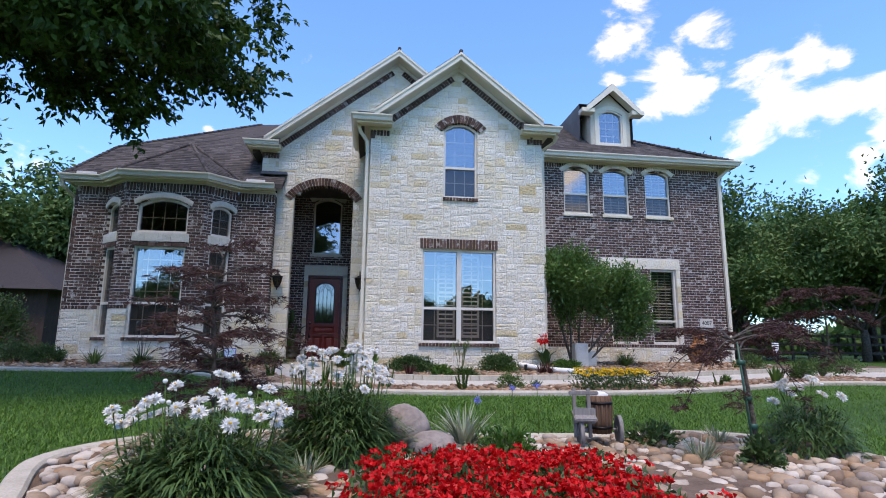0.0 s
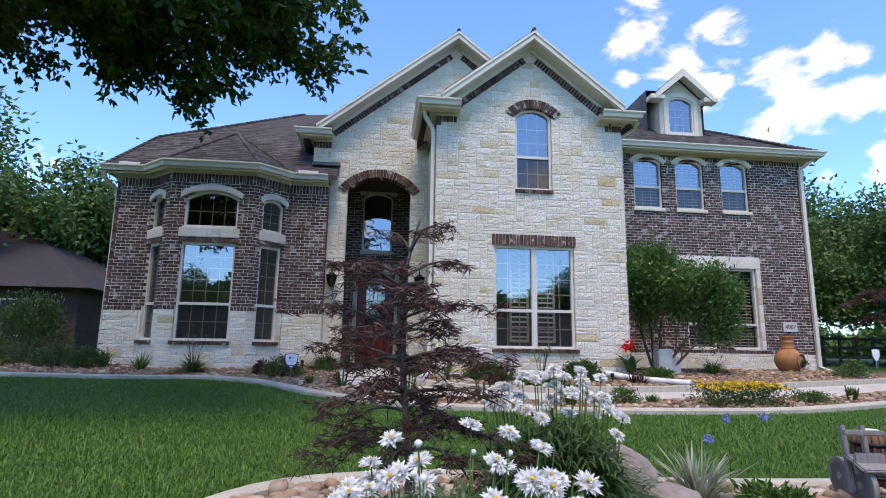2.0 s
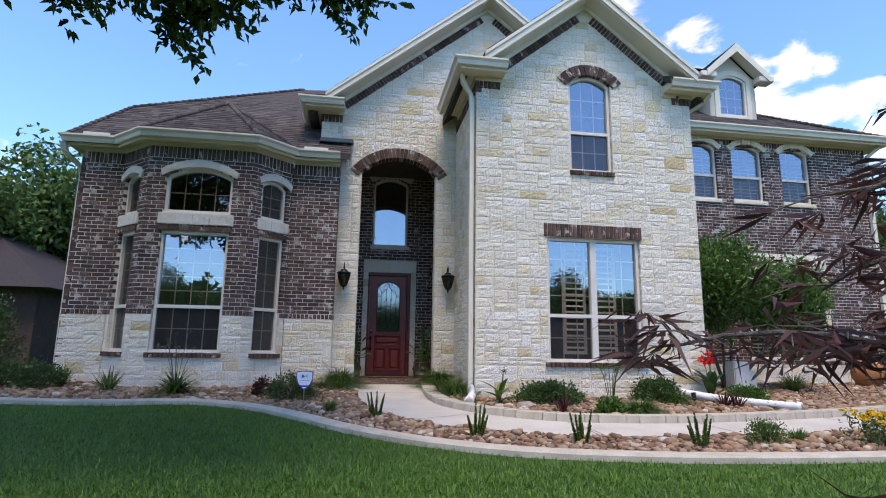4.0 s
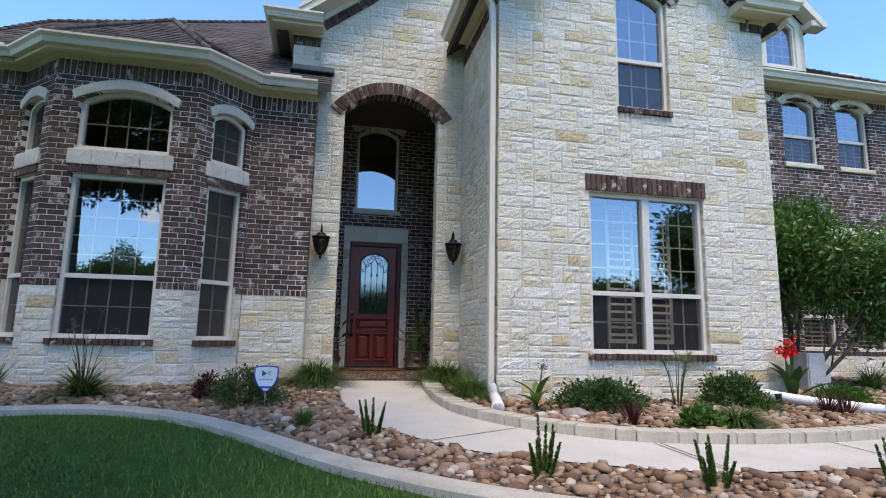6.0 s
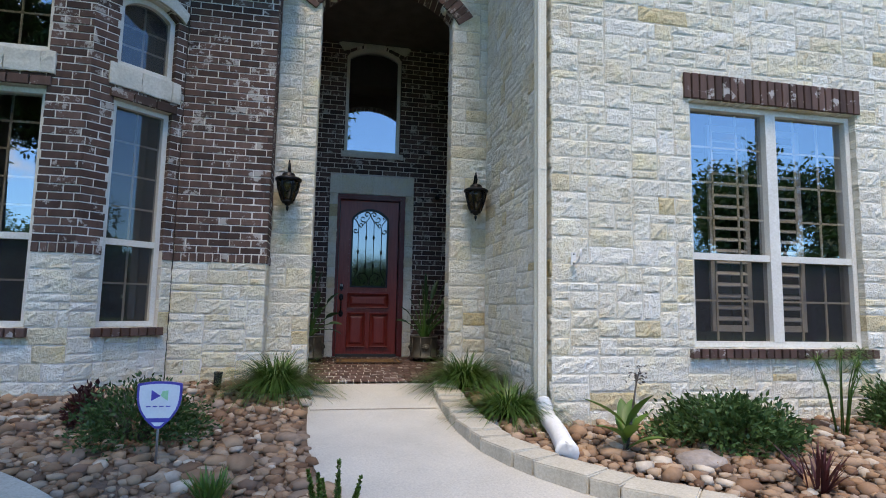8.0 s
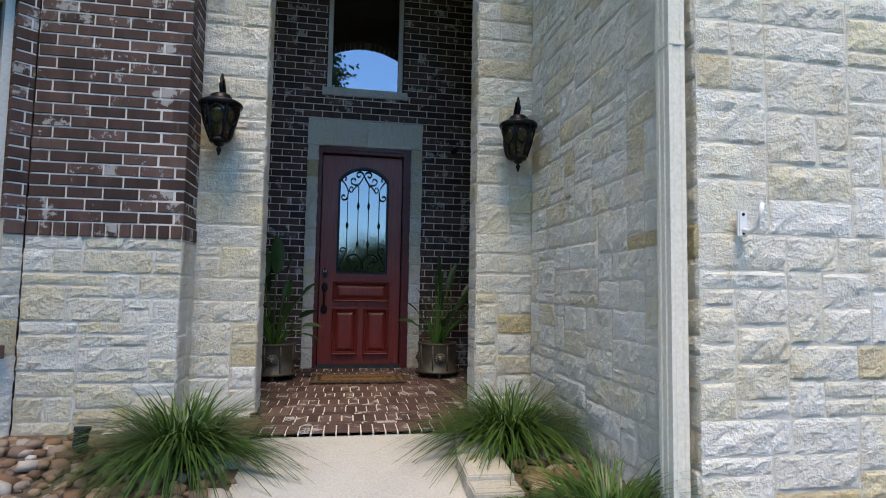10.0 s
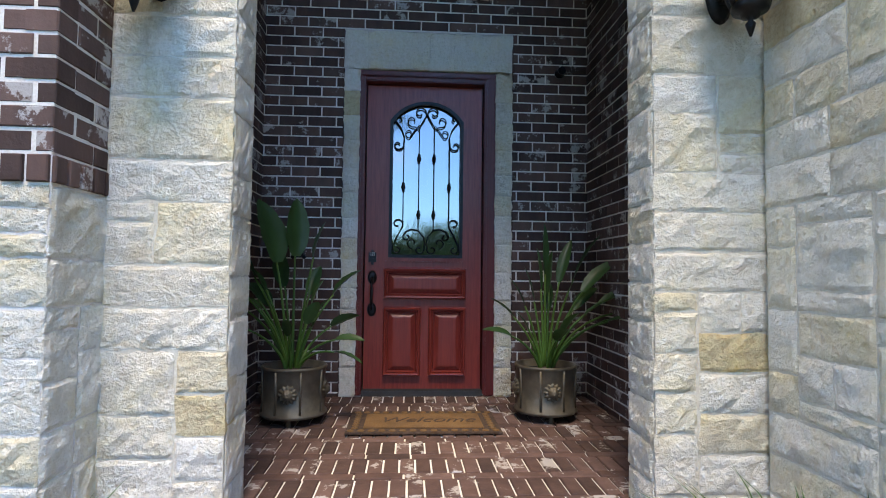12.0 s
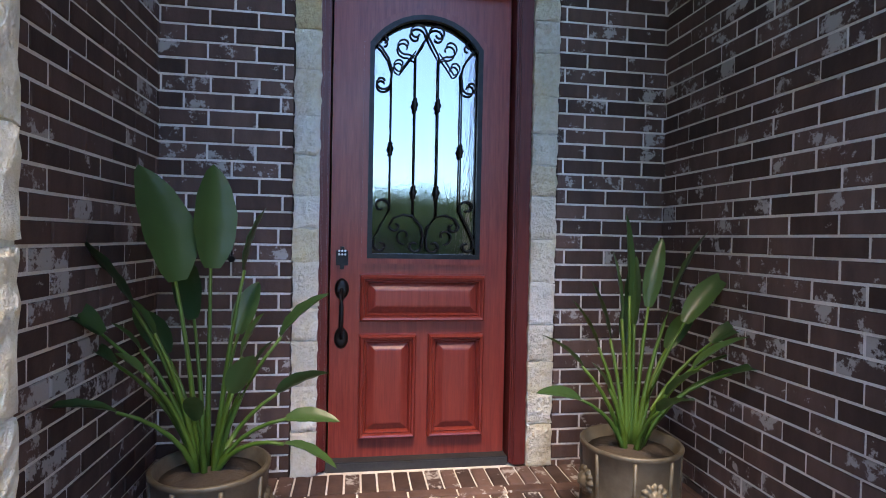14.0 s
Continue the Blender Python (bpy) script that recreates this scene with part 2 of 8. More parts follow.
M_GRASS = grass_mat()
M_BLADE = blade_mat("grass_blade", (0.042, 0.125, 0.014), (0.125, 0.260, 0.036))
M_SOIL = simple("bed_soil", (0.10, 0.065, 0.045), (0.17, 0.115, 0.08), 7, 0.95, bump=0.6, fine=40, dist=0.02)

# ---- building helpers ----


def mesh_of(name, verts, faces, material, smooth=False):
    me = bpy.data.meshes.new(name)
    me.from_pydata([tuple(v) for v in verts], [], faces)
    me.materials.append(material)
    if smooth:
        me.polygons.foreach_set("use_smooth", [True] * len(me.polygons))
    me.update()
    return me


def numpy_mesh(name, verts, faces, material, smooth=False):
    """Many equal polygons at once: verts (n, 3), faces (m, k)."""
    me = bpy.data.meshes.new(name)
    m, k = faces.shape
    me.vertices.add(len(verts))
    me.vertices.foreach_set("co", np.ascontiguousarray(verts, np.float32).ravel())
    me.loops.add(m * k)
    me.loops.foreach_set("vertex_index", np.ascontiguousarray(faces, np.int32).ravel())
    me.polygons.add(m)
    me.polygons.foreach_set("loop_start", np.arange(0, m * k, k, dtype=np.int32))
    me.polygons.foreach_set("loop_total", np.full(m, k, np.int32))
    if smooth:
        me.polygons.foreach_set("use_smooth", np.ones(m, bool))
    me.materials.append(material)
    me.update(calc_edges=True)
    return me


def part(name, bm, material, parent=None, label=""):
    """Links a bmesh or a mesh as one mesh object under a thing or under a part."""
    if isinstance(bm, bmesh.types.BMesh):
        me = bpy.data.meshes.new(name)
        bmesh.ops.recalc_face_normals(bm, faces=bm.faces)
        bm.to_mesh(me)
        bm.free()
        me.materials.append(material)
    else:
        me = bm
    ob = new(name, me)
    if parent is not None:
        ob.parent = parent
    if label:
        ob["label"] = label
    return ob


def thing(name, label, category, at=None, group="", kind=""):
    ob = new(name)
    if at is not None:
        ob.matrix_world = at
    return tagged(ob, label, category, group, kind)


def box(bm, x0, x1, y0, y1, z0, z1, m=None, bevel=0.0):
    got = bmesh.ops.create_cube(bm, size=1.0)["verts"]
    mm = Matrix.Translation(((x0 + x1) / 2, (y0 + y1) / 2, (z0 + z1) / 2)) @ Matrix.Diagonal((abs(x1 - x0), abs(y1 - y0), abs(z1 - z0), 1))
    bmesh.ops.transform(bm, matrix=(m @ mm) if m is not None else mm, verts=got)
    if bevel:
        edges = list({e for v in got for e in v.link_edges})
        bmesh.ops.bevel(bm, geom=edges, offset=bevel, segments=2, affect="EDGES")
    return bm


def lathe(bm, profile, m=None, n=24):
    """Turns a profile of (radius, height) round z."""
    rings = []
    for r, z in profile:
        rings.append([bm.verts.new((max(r, 1e-4) * math.cos(2 * math.pi * i / n), max(r, 1e-4) * math.sin(2 * math.pi * i / n), z)) for i in range(n)])
    for a, b in zip(rings, rings[1:]):
        for i in range(n):
            bm.faces.new((a[i], a[(i + 1) % n], b[(i + 1) % n], b[i])).smooth = True
    bm.faces.new(rings[0][::-1])
    bm.faces.new(rings[-1])
    if m is not None:
        bmesh.ops.transform(bm, matrix=m, verts=[v for ring in rings for v in ring])
    return bm


def tube(bm, pts, radii, n=6, cap=True):
    """A tapered tube along points."""
    pts = [Vector(p) for p in pts]
    if isinstance(radii, (int, float)):
        radii = [radii] * len(pts)
    rings = []
    for i, p in enumerate(pts):
        d = (pts[min(i + 1, len(pts) - 1)] - pts[max(i - 1, 0)]).normalized()
        a = d.cross(Vector((0, 0, 1)) if abs(d.z) < 0.9 else Vector((1, 0, 0))).normalized()
        b = d.cross(a)
        rings.append([bm.verts.new(p + radii[i] * (math.cos(2 * math.pi * k / n) * a + math.sin(2 * math.pi * k / n) * b)) for k in range(n)])
    for r, s in zip(rings, rings[1:]):
        for k in range(n):
            bm.faces.new((r[k], r[(k + 1) % n], s[(k + 1) % n], s[k])).smooth = True
    if cap:
        bm.faces.new(rings[0][::-1])
        bm.faces.new(rings[-1])
    return bm


class Face:
    """A flat face of a wall or a roof: origin, the way along it, the way up it, its convex outline in (u, v) and its openings
    (u0, u1, v0, v1, rise): v1 is the crown of the opening and rise the height of its arch."""

    def __init__(self, origin, along, outline, holes=(), up=(0, 0, 1)):
        self.o, self.u, self.v = Vector(origin), Vector(along).normalized(), Vector(up).normalized()
        self.n = self.u.cross(self.v)
        self.poly, self.holes = outline, list(holes)

    def at(self, u, v, d=0.0):
        return self.o + u * self.u + v * self.v - d * self.n

    def matrix(self, u, v, d=0.0):
        p = self.at(u, v, d)
        return Matrix(((self.u.x, -self.n.x, self.v.x, p.x), (self.u.y, -self.n.y, self.v.y, p.y), (self.u.z, -self.n.z, self.v.z, p.z), (0, 0, 0, 1)))

    def outer(self, v):
        us = []
        for (a, b), (c, d) in zip(self.poly, self.poly[1:] + self.poly[:1]):
            if (b <= v < d) or (d <= v < b):
                us.append(a + (c - a) * (v - b) / (d - b))
        return (min(us), max(us)) if len(us) >= 2 else None

    def spans(self, v):
        got = self.outer(v)
        if not got:
            return []
        out = [got]
        for u0, u1, v0, v1, rise in self.holes:
            if not v0 < v < v1:
                continue
            c, h = (u0 + u1) / 2, (u1 - u0) / 2
            if rise > 0 and v > v1 - rise:
                r = (h * h + rise * rise) / (2 * rise)
                h = math.sqrt(max(0.0, r * r - (v - v1 + r) ** 2))
            cut = []
            for a, b in out:
                if a < c - h:
                    cut.append((a, min(b, c - h)))
                if b > c + h:
                    cut.append((max(a, c + h), b))
            out = [s for s in cut if s[1] - s[0] > 1e-4]
        return out


def arch_line(u0, u1, v1, rise, n=14):
    """The points of an arched (or flat) top from left to right."""
    if rise <= 0:
        return [(u0, v1), (u1, v1)]
    c, h = (u0 + u1) / 2, (u1 - u0) / 2
    r = (h * h + rise * rise) / (2 * rise)
    half = math.asin(min(1.0, h / r))
    return [(c + r * math.sin(a), v1 - r + r * math.cos(a)) for a in np.linspace(-half, half, n)]


def outline(u0, u1, v0, v1, rise, n=14):
    return [(u1, v0), (u0, v0)] + arch_line(u0, u1, v1, rise, n)


def slab(face, d0, d1, grow=0.006):
    """A wall slab between two depths, with its openings cut through, laid up in bands."""
    bm = bmesh.new()
    wide = Face(face.o, face.u, face.poly, [(a - grow, b + grow, c - grow, d + grow, r) for a, b, c, d, r in face.holes], face.v)
    levels = {v for _, v in face.poly}
    for a, b, c, d, r in wide.holes:
        levels |= {c, d} | ({d - r + r * math.sin(k * math.pi / 16) for k in range(9)} if r > 0 else set())
    lo, hi = min(v for _, v in face.poly), max(v for _, v in face.poly)
    levels = sorted(v for v in levels if lo <= v <= hi)
    for v0, v1 in zip(levels, levels[1:]):
        if v1 - v0 < 1e-4:
            continue
        e = min(1e-3, (v1 - v0) / 4)
        o0, o1 = wide.outer(v0 + e), wide.outer(v1 - e)
        for (a, b), (c, d) in zip(wide.spans(v0 + e), wide.spans(v1 - e)):
            a, b = max(a, o0[0] + 0.004), min(b, o0[1] - 0.004)
            c, d = max(c, o1[0] + 0.004), min(d, o1[1] - 0.004)
            q = [(a, v0), (b, v0), (d, v1), (c, v1)]
            f = [bm.verts.new(face.at(u, v, d0)) for u, v in q]
            g = [bm.verts.new(face.at(u, v, d1)) for u, v in q]
            bm.faces.new(f)
            bm.faces.new(g[::-1])
            for i in range(4):
                bm.faces.new((f[i], g[i], g[(i + 1) % 4], f[(i + 1) % 4]))
    return bm


def ring(bm, face, out, inn, d0, d1):
    """A frame between two outlines of equal count, from depth d0 to d1."""
    k = len(out)
    v = [[bm.verts.new(face.at(u, w, d)) for u, w in line] for line, d in ((out, d0), (inn, d0), (out, d1), (inn, d1))]
    for i in range(k):
        j = (i + 1) % k
        bm.faces.new((v[0][i], v[0][j], v[1][j], v[1][i]))
        bm.faces.new((v[2][i], v[3][i], v[3][j], v[2][j]))
        bm.faces.new((v[0][i], v[2][i], v[2][j], v[0][j]))
        bm.faces.new((v[1][i], v[1][j], v[3][j], v[3][i]))
    return bm


def sweep(bm, path, profile, closed=False):
    """Sweeps a closed profile of (out, up) along a level path; out is to the right of the way."""
    pts = [Vector(p) for p in path]
    n = len(pts)
    rings = []
    for i, p in enumerate(pts):
        a = pts[i - 1] if (i or closed) else None
        b = pts[(i + 1) % n] if (i < n - 1 or closed) else None
        da = (p - a).to_2d().normalized() if a is not None else (b - p).to_2d().normalized()
        db = (b - p).to_2d().normalized() if b is not None else da
        na, nb = Vector((da.y, -da.x)), Vector((db.y, -db.x))
        m = (na + nb) / max(0.35, 1 + na.dot(nb))
        rings.append([bm.verts.new((p.x + m.x * o, p.y + m.y * o, p.z + h)) for o, h in profile])
    k = len(profile)
    for i in range(n if closed else n - 1):
        r, s = rings[i], rings[(i + 1) % n]
        for j in range(k):
            bm.faces.new((r[j], r[(j + 1) % k], s[(j + 1) % k], s[j]))
    if not closed:
        bm.faces.new(rings[0][::-1])
        bm.faces.new(rings[-1])
    return bm


GROUND_Y = [-400, -40, -20, -17.2, -15.2, -12.4, -8.3, -6.0, -4.2, -2.75, 60, 400]
GROUND_Z = [-2.0, -1.2, -0.9, -0.80, -0.62, -0.50, -0.36, -0.25, -0.17, -0.05, -0.05, -0.05]


def ground_z(x, y):
    return float(np.interp(y, GROUND_Y, GROUND_Z))


def smooth_line(pts, step=0.15):
    """A smooth line (Catmull-Rom) through points of the plan."""
    p = [Vector(q) for q in pts]
    p = [2 * p[0] - p[1]] + p + [2 * p[-1] - p[-2]]
    out = []
    for a, b, c, d in zip(p, p[1:], p[2:], p[3:]):
        k = max(2, int((c - b).length / step))
        for i in range(k):
            t = i / k
            out.append(0.5 * (2 * b + (c - a) * t + (2 * a - 5 * b + 4 * c - d) * t * t + (3 * b - a - 3 * c + d) * t ** 3))
    return out + [p[-2]]


# ---- the plan of the house ----
YF, YA, YB, YR = -4.27, -2.15, -3.07, -1.80  # front gable, arch gable, bay front, wing
FLOOR = 0.0

F_FRONT = Face((1.28, YF, 0), (1, 0, 0), [(0, -0.4), (4.34, -0.4), (4.34, 5.72), (2.17, 7.44), (0, 5.72)],
               [(1.33, 3.12, 0.47, 2.70, 0), (1.815, 2.66, 4.00, 5.94, 0.17)])
F_RETURN = Face((1.28, YA - 0.02, 0), (0, -1, 0), [(0, -0.4), (YA - YF - 0.02, -0.4), (YA - YF - 0.02, 5.6), (0, 5.6)])
F_RIGHTSIDE = Face((5.62, YF, 0), (0, 1, 0), [(0, -0.4), (YR - YF, -0.4), (YR - YF, 5.6), (0, 5.6)])
F_ARCH = Face((-1.23, YA, 0), (1, 0, 0), [(0, -0.4), (2.60, -0.4), (2.60, 5.0), (6.5, 6.0), (3.23, 8.60), (0, 6.02)], [(0.46, 2.07, -0.3, 4.76, 0.36)])
F_BUMP = Face((-1.68, YA + 0.01, 0), (1, 0, 0), [(0, 5.08), (0.45, 5.08), (0.45, 5.62), (0, 5.62)])
F_PORCH_BACK = Face((-1.23, 0, 0), (1, 0, 0), [(-0.13, -0.1), (2.64, -0.1), (2.64, 5.3), (-0.13, 5.3)], [(0.60, 1.92, -0.02, 2.82, 0), (0.79, 1.67, 3.19, 4.97, 0.14)])
F_PORCH_L = Face((-1.23, -1.89, 0), (0, 1, 0), [(0, -0.1), (1.89, -0.1), (1.89, 5.3), (0, 5.3)])
F_PORCH_R = Face((1.28, 0, 0), (0, -1, 0), [(0, -0.1), (1.89, -0.1), (1.89, 5.3), (0, 5.3)])
BAY = [(-6.17, -2.46), (-5.39, -2.46), (-4.72, YB), (-2.83, YB), (-2.16, -2.46), (-1.225, -2.46), (-1.225, -2.10)]
BAY_FACES = []
for k, (a, b) in enumerate(zip(BAY, BAY[1:])):
    ln = math.dist(a, b)
    hs = []
    if k == 2:
        hs = [(0.33, 1.53, 0.53, 2.74, 0), (0.33, 1.53, 3.10, 3.97, 0.17)]
    elif k in (1, 3):
        w0 = 0.23 if k == 3 else ln - 0.23 - 0.56
        hs = [(w0, w0 + 0.56, 0.53, 2.74, 0), (w0, w0 + 0.56, 3.10, 3.88, 0.11)]
    BAY_FACES.append(Face((*a, 0), (b[0] - a[0], b[1] - a[1], 0), [(0, -0.4), (ln, -0.4), (ln, 4.45), (0, 4.45)], hs))
F_WING = Face((5.62, YR, 0), (1, 0, 0), [(0, -0.4), (6.58, -0.4), (6.58, 6.03), (0, 6.03)],
              [(1.48, 2.31, 4.39, 5.86, 0.15), (2.72, 3.57, 4.39, 5.86, 0.15), (4.09, 4.92, 4.39, 5.86, 0.15), (2.84, 3.66, 0.54, 2.74, 0), (4.11, 4.93, 0.54, 2.74, 0)])
F_WING_SIDE = Face((12.20, YR, 0), (0, 1, 0), [(0, -0.4), (9, -0.4), (9, 6.03), (0, 6.03)])
F_LEFT_SIDE = Face((-6.17, 8, 0), (0, -1, 0), [(0, -0.4), (10.46, -0.4), (10.46, 4.45), (0, 4.45)])
F_UPPER_LEFT = Face((-1.68, 6, 0), (0, -1, 0), [(0, 4.6), (8.14, 4.6), (8.14, 5.62), (0, 5.62)])

WALLS = {}


def wall(name, face, material, label, d0=None, d1=0.26):
    d0 = (0.003 if material is M_STONE_MORTAR else 0.006) if d0 is None else d0
    ob = part(name, slab(face, d0, d1), material)
    WALLS[name] = tagged(ob, label, "wall", kind="structure")
    return ob


wall("wall_front_gable", F_FRONT, M_STONE_MORTAR, "two-storey gable wall of rough cream limestone blocks")
wall("wall_return", F_RETURN, M_STONE_MORTAR, "shaded return wall of rough cream limestone blocks", d1=0.2)
wall("wall_front_side", F_RIGHTSIDE, M_STONE_MORTAR, "side wall of cream limestone blocks", d1=0.2)
wall("wall_arch_gable", F_ARCH, M_STONE_MORTAR, "cream limestone gable wall with tall arched porch opening", d1=0.25)
wall("wall_gable_shoulder", F_BUMP, M_STONE_MORTAR, "small limestone shoulder of the upper wall", d1=0.2)
wall("wall_porch_back", F_PORCH_BACK, M_MORTAR, "dark brown brick wall around the front door")
wall("wall_porch_west", F_PORCH_L, M_MORTAR, "dark brown brick side wall of the porch", d1=0.12)
wall("wall_porch_east", F_PORCH_R, M_MORTAR, "dark brown brick side wall of the porch", d1=0.12)
for k, f in enumerate(BAY_FACES):
    wall("wall_bay_%d" % (k + 1), f, M_MORTAR, "brown brick bay wall over a cream limestone base", d1=0.2)
wall("wall_wing", F_WING, M_MORTAR, "two-storey brown brick wall over a low limestone base")
wall("wall_wing_side", F_WING_SIDE, M_MORTAR, "brown brick side wall")
wall("wall_left_side", F_LEFT_SIDE, M_MORTAR, "brown brick side wall of the single-storey wing")
wall("wall_upper_left", F_UPPER_LEFT, M_STONE_MORTAR, "cream stone side wall above the low roof", d1=0.2)

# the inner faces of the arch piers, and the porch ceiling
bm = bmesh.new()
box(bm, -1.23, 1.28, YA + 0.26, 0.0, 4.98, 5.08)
# deep shade under the arch is put into the ceiling's dark brown
tagged(part("ceiling_porch", bm, simple("ceiling_shade_brown", (0.07, 0.055, 0.045), (0.11, 0.085, 0.07), 5, 0.8)), "porch ceiling, its deep shade put into dark brown colour", "ceiling", kind="structure")
bm = bmesh.new()
for x0, x1 in ((-1.23, -0.79), (0.86, 1.28)):
    box(bm, x0, x1, YA + 0.252, YA + 0.262, -0.1, 4.98)
tagged(part("wall_pier_backs", bm, M_MORTAR), "backs of the porch piers", "wall", kind="structure")

# room boxes added behind the openings; indoor dimness is put into their dark grey
ROOMS = 0


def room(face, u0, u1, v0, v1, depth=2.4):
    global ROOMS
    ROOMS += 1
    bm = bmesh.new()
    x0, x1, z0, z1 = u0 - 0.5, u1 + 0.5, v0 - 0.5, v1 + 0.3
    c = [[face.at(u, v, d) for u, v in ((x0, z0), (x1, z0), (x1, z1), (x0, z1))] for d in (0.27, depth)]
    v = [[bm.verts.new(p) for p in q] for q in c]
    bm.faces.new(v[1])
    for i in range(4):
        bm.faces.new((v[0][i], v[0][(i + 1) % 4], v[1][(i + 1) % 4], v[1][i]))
    tagged(part("room_%d" % ROOMS, bm, M_ROOM), "added room box, indoor dimness put into its dark grey", "room", kind="structure")


WINDOW_NO = 0


def window(face, u0, u1, v0, v1, rise, cols, rows, rail=None, mull=False, label="", d=0.10, fr=0.05, low_rows=2, clear=False, dark=False):
    """A window with its frame, sashes, muntins and panes. rail: height of the meeting rail; mull: an upright post in the middle."""
    global WINDOW_NO
    WINDOW_NO += 1
    w = thing("window_%d" % WINDOW_NO, label, "window", kind="structure")
    bm = bmesh.new()
    ring(bm, face, outline(u0, u1, v0, v1, rise), outline(u0 + fr, u1 - fr, v0 + fr, v1 - fr, max(0, rise - 0.25 * fr)), d - 0.035, d + 0.06)
    part("window_frame", bm, M_FRAME, w)
    post = 0.055
    lights = [(u0 + fr, u1 - fr)] if not mull else [(u0 + fr, (u0 + u1) / 2 - post), ((u0 + u1) / 2 + post, u1 - fr)]
    if mull:
        bm = bmesh.new()
        box(bm, (u0 + u1) / 2 - post, (u0 + u1) / 2 + post, d - 0.04, d + 0.06, v0 + fr, v1 - fr, face.matrix(0, 0))
        part("mullion", bm, M_FRAME, w)
    for a, b in lights:
        bands = [(v0 + fr, v1 - fr, rows, rise)] if rail is None else [(v0 + fr, rail - 0.03, low_rows, 0), (rail + 0.03, v1 - fr, rows, rise)]
        if rail is not None:
            bm = bmesh.new()
            box(bm, a, b, d - 0.03, d + 0.05, rail - 0.03, rail + 0.03, face.matrix(0, 0))
            part("meeting_rail", bm, M_FRAME, w)
        for i, (c, e, nr, rs) in enumerate(bands):
            lower = rail is not None and i == 0
            dd = d + (0.012 if lower else 0.025)
            rim = [face.at(u, v, dd) for u, v in outline(a, b, c, e, max(0, rs - 0.012))][::-1]
            p = part("pane", mesh_of("pane", rim, [tuple(range(len(rim)))], M_SCREEN_GLASS if (lower or dark) else M_GLASS), None, w)
            p.visible_shadow = False
            for k in range(1, cols):
                u = a + (b - a) * k / cols
                bm = bmesh.new()
                top = e - (0.35 * rs * abs(2 * k / cols - 1) if rs else 0)
                box(bm, u - 0.009, u + 0.009, dd + 0.006, dd + 0.018, c, top, face.matrix(0, 0))
                part("muntin", bm, M_FRAME, w)
            for k in range(1, nr):
                v = c + (e - rs * 0.5 - c) * k / nr
                bm = bmesh.new()
                box(bm, a, b, dd + 0.006, dd + 0.018, v - 0.009, v + 0.009, face.matrix(0, 0))
                part("muntin", bm, M_FRAME, w)
    if face not in BAY_FACES:
        room(face, u0, u1, v0, v1)
    return w


h = F_FRONT.holes
window(F_FRONT, *h[0], 3, 4, rail=1.28, mull=True, label="large double window with almond frame, screened below")
window(F_FRONT, *h[1], 3, 3, rail=4.78, label="tall arched sash window with almond frame")
for f in BAY_FACES:
    if f.holes:
        wide = f.holes[0][1] - f.holes[0][0] > 1
        window(f, *f.holes[0], 4 if wide else 2, 5 if wide else 4, rail=1.35, label="tall bay window with almond frame and screened lower sash", dark=not wide)
        window(f, *f.holes[1], 4 if wide else 2, 2 if wide else 3, label="arched bay window light under a stone lintel", dark=not wide)
for k, hh in enumerate(F_WING.holes):
    window(F_WING, *hh, 3, 3, rail=4.39 + 0.62 if k < 3 else 1.2, label="arched upper sash window with almond frame" if k < 3 else "tall lower sash window with almond frame")
window(F_PORCH_BACK, *F_PORCH_BACK.holes[1], 1, 1, label="arched window above the front door", d=0.14)

# hall box added behind the door keeps sky from leaking round the frame
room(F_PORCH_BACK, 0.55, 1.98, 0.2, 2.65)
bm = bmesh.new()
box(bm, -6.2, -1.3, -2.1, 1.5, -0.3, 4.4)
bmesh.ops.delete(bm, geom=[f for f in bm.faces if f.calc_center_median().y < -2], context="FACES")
tagged(part("room_bay", bm, M_ROOM), "added room box behind the bay windows, dimness put into its dark grey", "room", kind="structure")

# plantation shutters inside the large window
for c in (2.245 - 0.30, 2.245 + 0.30):
    sh = thing("window_shutter", "white louvred shutter panel behind the window glass", "shutter", group="shutters of the large window")
    bm = bmesh.new()
    ring(bm, F_FRONT, outline(c - 0.22, c + 0.22, 0.6, 2.6, 0), outline(c - 0.17, c + 0.17, 0.66, 2.54, 0), 0.30, 0.33)
    part("shutter_frame", bm, M_BLIND, sh)
    for k in range(17):
        bm = bmesh.new()
        z = 0.72 + k * 0.108
        box(bm, -0.17, 0.17, -0.03, 0.03, -0.005, 0.005, F_FRONT.matrix(c, z, 0.315) @ pose(0, 0, 0, 35))
        part("louvre", bm, M_BLIND, sh)
for hh in F_WING.holes[:3] + F_WING.holes[3:]:
    bl = thing("window_blind", "white slatted blind behind the window glass", "blind", group="blinds of the wing")
    for k in range(int((hh[3] - hh[2]) / 0.085) - 1):
        bm = bmesh.new()
        box(bm, -(hh[1] - hh[0]) / 2 + 0.08, (hh[1] - hh[0]) / 2 - 0.08, -0.03, 0.03, -0.003, 0.003, F_WING.matrix((hh[0] + hh[1]) / 2, hh[2] + 0.1 + k * 0.085, 0.22) @ pose(0, 0, 0, 30))
        part("slat", bm, M_BLIND, bl)

# ---- roofs ----
ROOF_FACES = []


